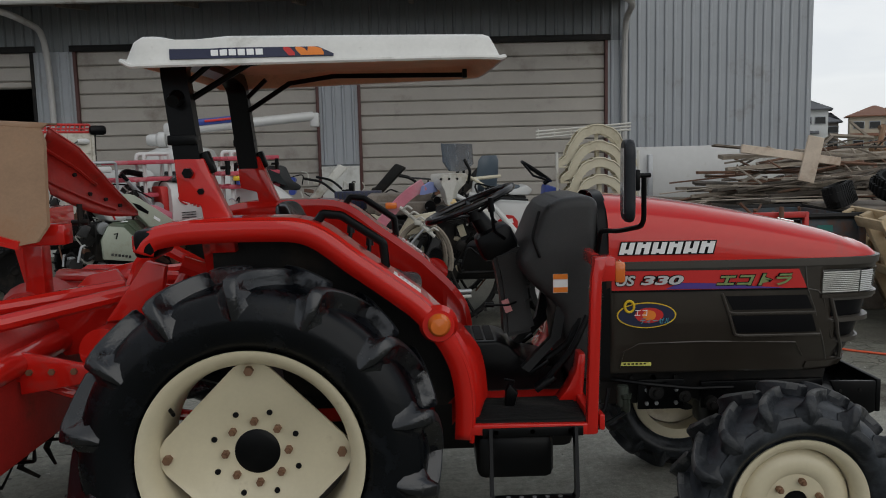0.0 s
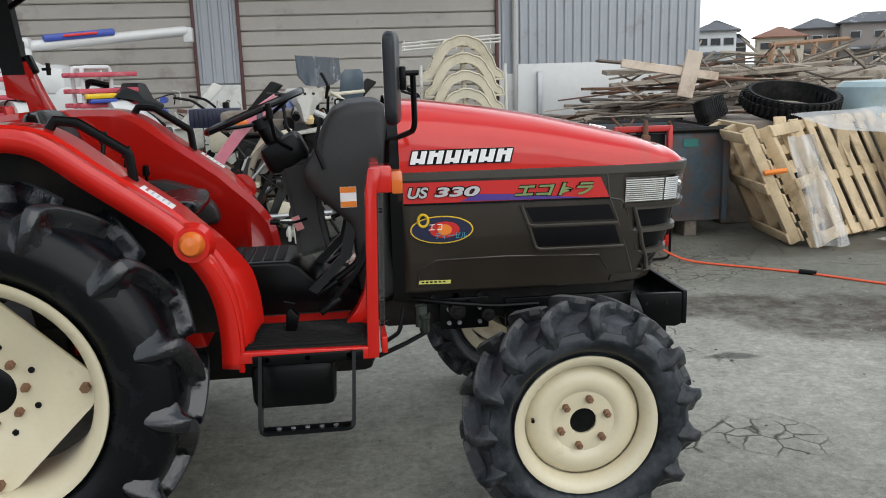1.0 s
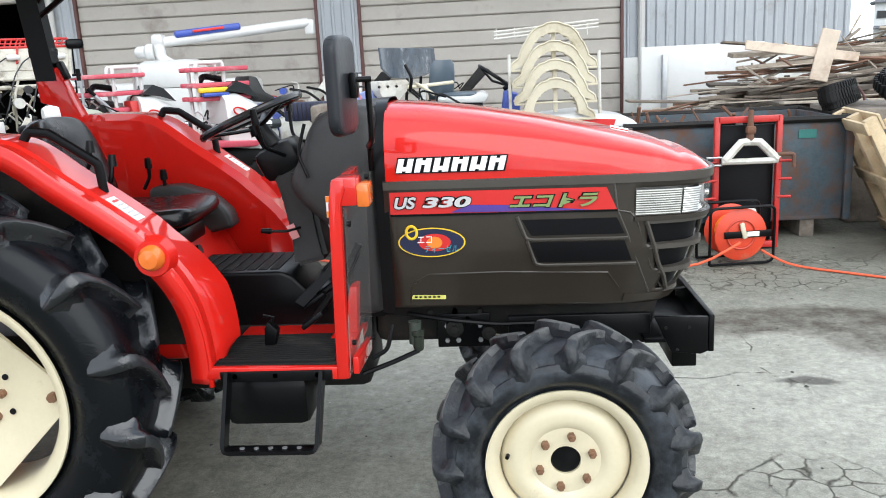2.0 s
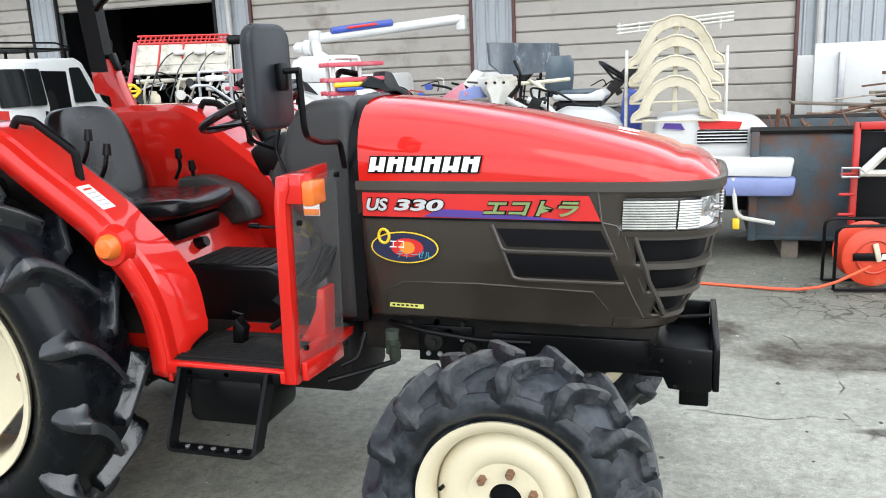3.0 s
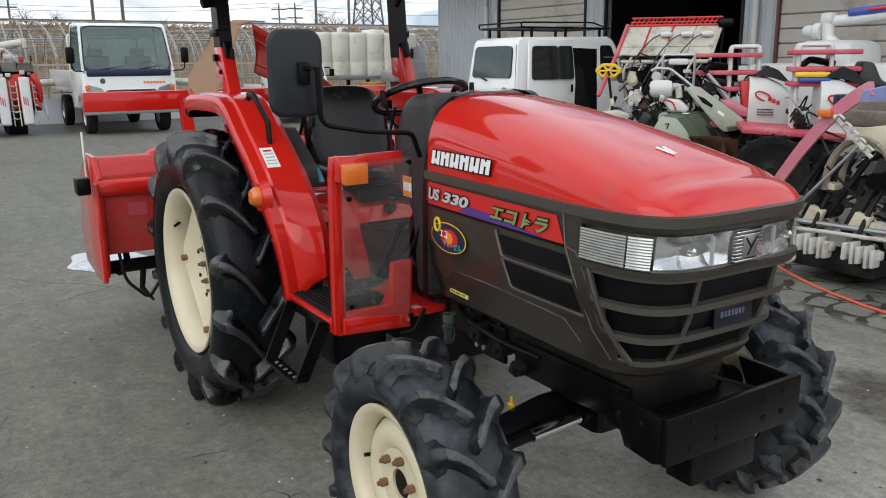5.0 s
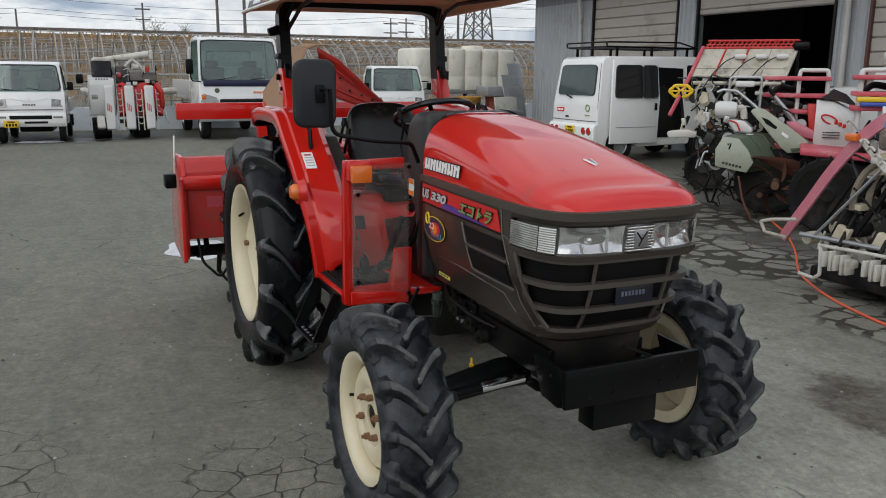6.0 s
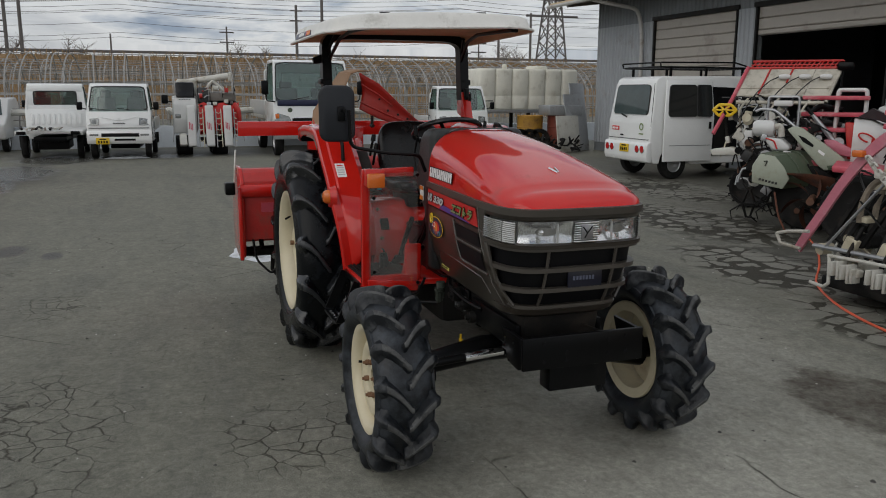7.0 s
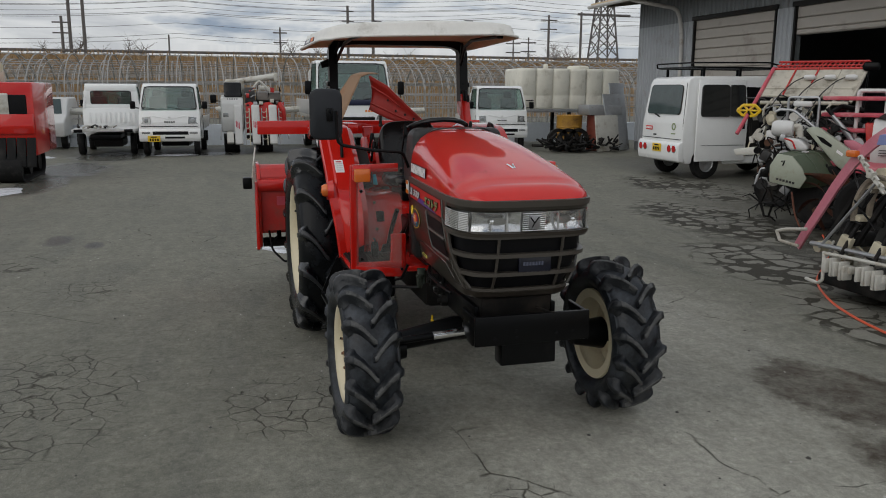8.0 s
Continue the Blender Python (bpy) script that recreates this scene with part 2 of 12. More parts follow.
def prism(bm, pts, axis, a, b, bevel=0.0, seg=2):
    """A polygon, drawn in the plane across axis, made solid from a to b. Points: axis y takes (x, z), x takes (y, z), z takes (x, y)."""
    o = bmesh.new()

    def at(p, d):
        return {"y": (p[0], d, p[1]), "x": (d, p[0], p[1]), "z": (p[0], p[1], d)}[axis]

    va = [o.verts.new(at(p, a)) for p in pts]
    vb = [o.verts.new(at(p, b)) for p in pts]
    k = len(pts)
    o.faces.new(va)
    o.faces.new(vb[::-1])
    for i in range(k):
        o.faces.new((va[i], vb[i], vb[(i + 1) % k], va[(i + 1) % k]))
    bmesh.ops.recalc_face_normals(o, faces=o.faces)
    if bevel:
        bmesh.ops.bevel(o, geom=list(o.edges), offset=bevel, segments=seg, affect="EDGES", profile=0.5)
    return add(bm, o)


def tube(bm, pts, r, seg=8, closed=False, flat=1.0):
    """A round bar along points."""
    pts = [Vector(p) for p in pts]
    k = len(pts)
    rings = []
    prev = None
    for i, p in enumerate(pts):
        if closed:
            d = pts[(i + 1) % k] - pts[i - 1]
        else:
            d = pts[min(i + 1, k - 1)] - pts[max(i - 1, 0)]
        d.normalize()
        if prev is None:
            u = d.orthogonal().normalized()
            if abs(d.z) < 0.9:
                u = d.cross(Vector((0, 0, 1))).normalized()
        else:
            u = (prev - d * prev.dot(d)).normalized()
        prev = u
        w = d.cross(u)
        rr = r[i] if isinstance(r, (list, tuple)) else r
        rings.append([bm.verts.new(p + u * rr * math.cos(2 * math.pi * j / seg) + w * rr * flat * math.sin(2 * math.pi * j / seg)) for j in range(seg)])
    for i in range(k if closed else k - 1):
        a, b = rings[i], rings[(i + 1) % k]
        for j in range(seg):
            bm.faces.new((a[j], a[(j + 1) % seg], b[(j + 1) % seg], b[j]))
    if not closed:
        bm.faces.new(rings[0][::-1])
        bm.faces.new(rings[-1])
    return bm


def bend(pts, n=5, r=0.25):
    """Rounds the corners of a polyline; r: the share of each leg that the curve takes."""
    pts = [Vector(p) for p in pts]
    out = [pts[0]]
    for a, b, c in zip(pts, pts[1:], pts[2:]):
        p, q = b.lerp(a, r), b.lerp(c, r)
        for i in range(n + 1):
            t = i / n
            out.append(p.lerp(b, t).lerp(b.lerp(q, t), t))
    out.append(pts[-1])
    return out


def rod(bm, a, b, r, r2=None, seg=12):
    return tube(bm, [a, b], [r, r if r2 is None else r2], seg)


def lathe(bm, prof, seg=48, c=(0, 0, 0), axis="y", closed=False):
    """Turns a profile of (radius, along) round an axis through c."""
    rings = []
    for r, a in prof:
        ring = []
        for j in range(seg):
            t = 2 * math.pi * j / seg
            u, w = r * math.cos(t), r * math.sin(t)
            p = {"y": (u, a, w), "x": (a, u, w), "z": (u, w, a)}[axis]
            ring.append(bm.verts.new(Vector(c) + Vector(p)))
        rings.append(ring)
    pairs = list(zip(rings, rings[1:])) + ([(rings[-1], rings[0])] if closed else [])
    for a, b in pairs:
        for j in range(seg):
            bm.faces.new((a[j], a[(j + 1) % seg], b[(j + 1) % seg], b[j]))
    return bm


def loft(bm, secs, closed=True, caps=True):
    rows = [[bm.verts.new(p) for p in s] for s in secs]
    k = len(rows[0])
    for a, b in zip(rows, rows[1:]):
        for j in range(k if closed else k - 1):
            bm.faces.new((a[j], a[(j + 1) % k], b[(j + 1) % k], b[j]))
    if caps and closed:
        bm.faces.new(rows[0][::-1])
        bm.faces.new(rows[-1])
    return bm


def obj(name, bm, material, sharp=35, smooth=True):
    bmesh.ops.recalc_face_normals(bm, faces=bm.faces)
    me = bpy.data.meshes.new(name)
    bm.to_mesh(me)
    bm.free()
    if material:
        me.materials.append(material)
    if smooth:
        me.shade_smooth()
        me.set_sharp_from_angle(angle=radians(sharp))
    return new(name, me)


def part(name, bm, material, parent, label="", sharp=35):
    o = obj(name, bm, material, sharp)
    o.parent = parent
    if label:
        tagged(o, label)
    return o


def thing(name, label, category, at=(0, 0, 0), turn=0.0, group="", kind=""):
    o = new(name)
    o.empty_display_size = 0.1
    o.matrix_basis = pose(at[0], at[1], at[2], 0, 0, turn)
    return tagged(o, label, category, group, kind)


def share(name, me, parent, m):
    """One more piece on a mesh that others use too."""
    o = new(name, me)
    o.parent = parent
    o.matrix_basis = m
    return o


def lettering(text, size, depth=0.0006, shear=0.0, width=None, bold=0.0):
    """A bmesh of letters in the built-in font, in the x-y plane, from the lower left corner."""
    cu = bpy.data.curves.new("letters", "FONT")
    cu.body, cu.size, cu.extrude, cu.shear, cu.offset = text, size, depth, shear, bold
    o = new("letters", cu)
    bpy.context.view_layer.update()
    me = o.evaluated_get(bpy.context.evaluated_depsgraph_get()).to_mesh()
    bm = bmesh.new()
    bm.from_mesh(me)
    bpy.data.objects.remove(o)
    bpy.data.curves.remove(cu)
    xs = [v.co.x for v in bm.verts]
    if width and xs:
        lo, k = min(xs), width / (max(xs) - min(xs))
        for v in bm.verts:
            v.co.x = (v.co.x - lo) * k
    return bm


def B():
    return bmesh.new()

def clutter(parent, lo, hi, n, mats, seed):
    """Small rods, brackets and cases inside a machine's frame."""
    q = random.Random(seed)
    for k in range(n):
        p = Vector([q.uniform(a, c) for a, c in zip(lo, hi)])
        b = B()
        kind = k % 4
        if kind == 0:
            d = Vector((q.uniform(-1, 1), q.uniform(-1, 1), q.uniform(-1, 1))).normalized() * q.uniform(0.12, 0.4)
            e = p + d
            e = Vector([min(max(v, a), c) for v, a, c in zip(e, lo, hi)])
            tube(b, bend([p, p.lerp(e, 0.5) + Vector((0, 0, q.uniform(-0.05, 0.08))), e], 3), q.uniform(0.007, 0.016), 6)
            name = "linkage"
        elif kind == 1:
            box(b, p, (q.uniform(0.04, 0.14), q.uniform(0.04, 0.12), q.uniform(0.03, 0.14)), 0.008, Matrix.Rotation(q.uniform(-0.6, 0.6), 4, "Y"))
            name = "bracket"
        elif kind == 2:
            rod(b, p, p + Vector((0, q.uniform(0.05, 0.15), 0)), q.uniform(0.03, 0.07), seg=14)
            name = "gear_case"
        else:
            tube(b, bend([p, p + Vector((q.uniform(-0.15, 0.15), 0.02, q.uniform(0.1, 0.25))), p + Vector((q.uniform(-0.25, 0.25), 0.05, q.uniform(0.0, 0.2)))], 4, 0.4), 0.009, 6)
            name = "hose"
        part(name, b, mats[q.randrange(len(mats))], parent)


# ---- ground ----
def ground_material():
    m = bpy.data.materials.new("worn_asphalt")
    m.use_nodes = True
    n, l = m.node_tree.nodes, m.node_tree.links
    b = n["Principled BSDF"]
    tc = n.new("ShaderNodeTexCoord")

    def noise_of(scale, detail=6, rough=0.6, source=None):
        t = n.new("ShaderNodeTexNoise")
        t.inputs["Scale"].default_value = scale
        t.inputs["Detail"].default_value = detail
        t.inputs["Roughness"].default_value = rough
        l.new(source or tc.outputs["Object"], t.inputs["Vector"])
        return t.outputs["Fac"]

    def ranged(value, a, c, lo=0.0, hi=1.0):
        r = n.new("ShaderNodeMapRange")
        for key, v in (("From Min", a), ("From Max", c), ("To Min", lo), ("To Max", hi)):
            r.inputs[key].default_value = v
        l.new(value, r.inputs["Value"])
        return r.outputs[0]

    def mixed(f, a, c, blend="MIX"):
        x = n.new("ShaderNodeMix")
        x.data_type, x.blend_type = "RGBA", blend
        for key, v in (("Factor", f), ("A", a), ("B", c)):
            if isinstance(v, (tuple, float, int)):
                x.inputs[key].default_value = v
            else:
                l.new(v, x.inputs[key])
        return x.outputs["Result"]

    def math_of(op, a, c):
        x = n.new("ShaderNodeMath")
        x.operation = op
        for i, v in ((0, a), (1, c)):
            if isinstance(v, (float, int)):
                x.inputs[i].default_value = v
            else:
                l.new(v, x.inputs[i])
        return x.outputs[0]

    warp = n.new("ShaderNodeMix")
    warp.data_type, warp.blend_type = "RGBA", "ADD"
    warp.inputs["Factor"].default_value = 0.22
    l.new(tc.outputs["Object"], warp.inputs["A"])
    wn2 = n.new("ShaderNodeTexNoise")
    wn2.inputs["Scale"].default_value = 2.2
    wn2.inputs["Detail"].default_value = 5
    l.new(tc.outputs["Object"], wn2.inputs["Vector"])
    l.new(wn2.outputs["Color"], warp.inputs["B"])

    def cracks(scale, width):
        v = n.new("ShaderNodeTexVoronoi")
        v.feature = "DISTANCE_TO_EDGE"
        v.inputs["Scale"].default_value = scale
        l.new(warp.outputs["Result"], v.inputs["Vector"])
        return ranged(v.outputs["Distance"], 0.0, width, 1.0, 0.0)

    def patch(x, y, rx, ry, soft=0.35):
        """1 inside a blot with a ragged edge at (x, y)."""
        v = n.new("ShaderNodeVectorMath")
        v.operation = "SUBTRACT"
        l.new(warp.outputs["Result"], v.inputs[0])
        v.inputs[1].default_value = (x + 0.11, y + 0.11, 0.11)
        k = n.new("ShaderNodeVectorMath")
        k.operation = "MULTIPLY"
        l.new(v.outputs[0], k.inputs[0])
        k.inputs[1].default_value = (1 / rx, 1 / ry, 0)
        d = n.new("ShaderNodeVectorMath")
        d.operation = "LENGTH"
        l.new(k.outputs[0], d.inputs[0])
        rag = math_of("ADD", d.outputs["Value"], math_of("MULTIPLY", noise_of(1.6 / max(0.4, min(rx, ry)), 6, 0.7), 0.9))
        return ranged(rag, 1.45 - soft, 1.45, 1.0, 0.0)

    def union(items):
        out = items[0]
        for i in items[1:]:
            out = math_of("MAXIMUM", out, i)
        return out

    big, mid, fine, grit = noise_of(0.23, 5), noise_of(1.3, 8, 0.7), noise_of(28, 6, 0.8), noise_of(170, 3, 0.7)
    pebble = noise_of(75, 2, 0.5)
    # drifting streaks, as left by tyres and run-off
    stretch = n.new("ShaderNodeVectorMath")
    stretch.operation = "MULTIPLY"
    l.new(warp.outputs["Result"], stretch.inputs[0])
    stretch.inputs[1].default_value = (0.5, 2.6, 1.0)
    streak = noise_of(1.1, 7, 0.65, stretch.outputs[0])
    wet_field = union([patch(0.5, 6.75, 1.5, 0.75, 0.5), patch(-1.5, 7.3, 1.8, 0.9, 0.5), patch(-4.2, 8.4, 2.4, 1.1, 0.5), patch(-7.6, 10.2, 2.8, 1.3, 0.5)])
    dry_crazed = union([patch(0.30, 1.05, 1.0, 0.62), patch(0.75, 2.35, 0.5, 0.42), patch(1.9, 0.9, 0.7, 0.3), patch(2.15, 3.2, 0.30, 0.25), patch(2.9, 6.2, 1.0, 0.7), patch(-2.2, 1.0, 0.5, 0.3), patch(4.0, 2.0, 1.2, 0.8)])
    line_break = ranged(noise_of(3.1, 5, 0.7), 0.38, 0.47)
    fine_cracks = math_of("MULTIPLY", math_of("MULTIPLY", cracks(7.2, 0.046), dry_crazed), line_break)
    fissure = n.new("ShaderNodeTexVoronoi")
    fissure.feature = "DISTANCE_TO_EDGE"
    fissure.inputs["Scale"].default_value = 3.9
    l.new(warp.outputs["Result"], fissure.inputs["Vector"])
    gape = math_of("MAXIMUM", ranged(noise_of(0.8, 6, 0.65), 0.42, 0.66, 0.012, 0.30), ranged(noise_of(4.0, 4, 0.6), 0.45, 0.75, 0.0, 0.16))
    wide_cracks = math_of("MULTIPLY", ranged(math_of("SUBTRACT", fissure.outputs["Distance"], gape), -0.012, 0.012, 1.0, 0.0), ranged(wet_field, 0.25, 0.75))
    long_where = ranged(noise_of(0.7, 3), 0.52, 0.58)
    long_cracks = math_of("MULTIPLY", math_of("MULTIPLY", cracks(0.85, 0.007), long_where), ranged(noise_of(1.9, 5, 0.7), 0.44, 0.5))
    crack = math_of("MAXIMUM", math_of("MAXIMUM", fine_cracks, long_cracks), wide_cracks)
    damp = union([patch(-1.0, 10.2, 7.5, 2.9, 0.6), patch(-9.5, 12.2, 5.0, 2.0, 0.5), patch(-18.5, 3.0, 2.2, 9.0, 0.5), patch(4.6, 6.6, 1.4, 0.5, 0.4)])
    cells = n.new("ShaderNodeTexVoronoi")
    cells.inputs["Scale"].default_value = 3.7
    l.new(warp.outputs["Result"], cells.inputs["Vector"])
    cell_wet = ranged(cells.outputs["Color"], 0.42, 0.52)
    blocky = math_of("MULTIPLY", union([patch(0.6, 7.1, 1.6, 0.8, 0.8), patch(-2.2, 8.2, 2.4, 1.0, 0.8)]), cell_wet)
    oil = union([patch(1.38, 5.36, 0.62, 0.40, 0.15), patch(2.6, 5.05, 0.9, 0.30, 0.3), patch(3.5, 4.7, 0.8, 0.55, 0.3)])
    blots = union([patch(-4.75, 0.33, 0.34, 0.17, 0.25), patch(-4.35, 0.75, 0.22, 0.1, 0.25), patch(2.45, 4.12, 0.2, 0.06)])
    pools = union([patch(-10.6, -0.95, 1.9, 0.5), patch(-13.6, -0.9, 2.2, 0.9), patch(-16.8, -0.4, 1.8, 1.2), patch(-17.3, 1.6, 0.9, 1.8)])
    tone = mixed(ranged(big, 0.3, 0.7), (0.142, 0.141, 0.116, 1), (0.178, 0.176, 0.142, 1))
    tone = mixed(ranged(mid, 0.35, 0.75, 0.0, 0.5), tone, (0.220, 0.215, 0.174, 1))
    tone = mixed(ranged(streak, 0.50, 0.68, 0.0, 0.5), tone, (0.112, 0.113, 0.101, 1))
    # paler asphalt, its colour lifted further to offset shade under the tractor
    pale = union([patch(2.2, 3.9, 3.6, 1.9, 0.9), patch(-0.6, 5.0, 2.6, 1.2, 0.9)])
    tone = mixed(math_of("MULTIPLY", pale, ranged(mid, 0.3, 0.7, 0.6, 0.95)), tone, (0.375, 0.366, 0.318, 1))
    tone = mixed(1.0, tone, ranged(noise_of(7.5, 8, 0.75), 0.3, 0.72, 0.84, 1.42), "MULTIPLY")
    tone = mixed(1.0, tone, ranged(fine, 0.25, 0.8, 0.55, 1.45), "MULTIPLY")
    tone = mixed(1.0, tone, ranged(grit, 0.25, 0.8, 0.56, 1.4), "MULTIPLY")
    tone = mixed(ranged(pebble, 0.66, 0.72, 0.0, 0.5), tone, (0.34, 0.33, 0.30, 1))
    tone = mixed(math_of("MULTIPLY", damp, 0.6), tone, (0.050, 0.046, 0.040, 1))
    tone = mixed(math_of("MULTIPLY", blocky, 0.75), tone, (0.036, 0.033, 0.029, 1))
    tone = mixed(math_of("MULTIPLY", math_of("MULTIPLY", wet_field, 0.55), ranged(cells.outputs["Color"], 0.3, 0.6, 1.0, 0.35)), tone, (0.235, 0.228, 0.200, 1))
    tone = mixed(math_of("MULTIPLY", oil, ranged(noise_of(5.5, 7, 0.75), 0.38, 0.62, 0.35, 0.95)), tone, (0.046, 0.034, 0.024, 1))
    tone = mixed(math_of("MULTIPLY", blots, 0.75), tone, (0.034, 0.030, 0.026, 1))
    tone = mixed(math_of("MULTIPLY", crack, 0.92), tone, (0.028, 0.025, 0.017, 1))
    wet = math_of("MAXIMUM", pools, math_of("MULTIPLY", blots, 0.6))
    tone = mixed(math_of("MULTIPLY", pools, 0.6), tone, (0.05, 0.05, 0.048, 1))
    l.new(tone, b.inputs["Base Color"])
    l.new(ranged(math_of("MAXIMUM", wet, math_of("MULTIPLY", damp, 0.6)), 0, 1, 0.72, 0.25), b.inputs["Roughness"])
    b.inputs["Specular IOR Level"].default_value = 0.22
    height = math_of("SUBTRACT", math_of("MULTIPLY_ADD", grit, 0.35), math_of("MULTIPLY", crack, 1.1))
    height = math_of("ADD", height, math_of("MULTIPLY", fine, 0.5))
    bp = n.new("ShaderNodeBump")
    bp.inputs["Strength"].default_value = 0.45
    bp.inputs["Distance"].default_value = 0.012
    l.new(height, bp.inputs["Height"])
    l.new(bp.outputs[0], b.inputs["Normal"])
    return m


g = B()
bmesh.ops.create_grid(g, x_segments=24, y_segments=24, size=900)
tagged(obj("ground", g, ground_material()), "cracked grey asphalt yard with damp dark patches", "ground", kind="structure")

# loose grit and bits of straw on the asphalt
rng = random.Random(41)
for name, count, tone, low, high, label in (("gravel", 800, (0.07, 0.066, 0.06), 0.004, 0.014, "small dark stones strewn on the asphalt"), ("chippings", 520, (0.40, 0.39, 0.36), 0.003, 0.011, "small pale stone chips on the asphalt")):
    g = B()
    for _ in range(count):
        x, y = rng.uniform(-5.5, 5.0), rng.uniform(0.2, 8.5)
        r = low + (high - low) * rng.random() ** 3
        base = [g.verts.new((x + r * math.cos(a + rng.uniform(-0.3, 0.3)), y + r * math.sin(a) * rng.uniform(0.6, 1.2), 0.0005)) for a in (0, 1.26, 2.5, 3.8, 5.0)]
        tip = g.verts.new((x + r * rng.uniform(-0.3, 0.3), y + r * rng.uniform(-0.3, 0.3), r * rng.uniform(0.4, 0.9)))
        for i in range(5):
            g.faces.new((base[i], base[(i + 1) % 5], tip))
    tagged(obj(name, g, mat(name + "_stone", tone, 0.8, vary=0.4, scale=30)), label, "gravel", kind="stuff")

# ---- barn: a long corrugated shed with roller shutters ----
SHEET = mat("grey_corrugated_sheet", (0.365, 0.385, 0.405), 0.5, metal=0.15, vary=0.06, scale=1.2, dirt=(0.28, 0.27, 0.25), dirt_amount=0.15, dirt_scale=1.5)
SHEET_DARK = mat("dark_corrugated_sheet", (0.20, 0.215, 0.225), 0.55, metal=0.1, vary=0.1, scale=1.2)
SHUTTER = mat("weathered_shutter", (0.40, 0.37, 0.33), 0.55, metal=0.05, vary=0.08, scale=1.5, dirt=(0.25, 0.22, 0.19), dirt_amount=0.25, dirt_scale=1.2)
PLINTH = mat("painted_concrete", (0.60, 0.60, 0.57), 0.8, vary=0.1, scale=2, bump=0.2, dirt=(0.35, 0.33, 0.29), dirt_amount=0.3, dirt_scale=2)
# near black: the shade inside the shed is put into this colour
INSIDE_SHADE = mat("shaded_shed_inside", (0.02, 0.019, 0.018), 0.9, vary=0.3)
RED_STEEL = mat("oxide_red_steel", (0.09, 0.035, 0.03), 0.6, vary=0.2)
PIPE = mat("grey_pvc_pipe", (0.48, 0.47, 0.45), 0.5, vary=0.1, dirt=(0.25, 0.2, 0.16), dirt_amount=0.2)
WY = 13.9          # the shed's front
XL, XR = -16.55, 6.55
ROOF_Z = 5.2


def corrugated(bm, x0, x1, z0, z1, y, pitch=0.155, depth=0.03, t=0.012):
    """A sheet with folded ribs that run upright, facing -y."""
    xs, k = [], max(1, round((x1 - x0) / pitch))
    p = (x1 - x0) / k
    for i in range(k):
        a = x0 + i * p
        xs += [(a, 0.0), (a + 0.30 * p, 0.0), (a + 0.42 * p, depth), (a + 0.58 * p, depth), (a + 0.70 * p, 0.0)]
    xs.append((x1, 0.0))
    low = [bm.verts.new((x, y - d, z0)) for x, d in xs]
    top = [bm.verts.new((x, y - d, z1)) for x, d in xs]
    for i in range(len(xs) - 1):
        bm.faces.new((low[i], low[i + 1], top[i + 1], top[i]))
    return bm


OPENINGS = [(-13.75, -10.58), (-10.0, -6.55), (-5.88, -1.84), (-1.18, 3.05)]
OPEN_TOP = 3.42


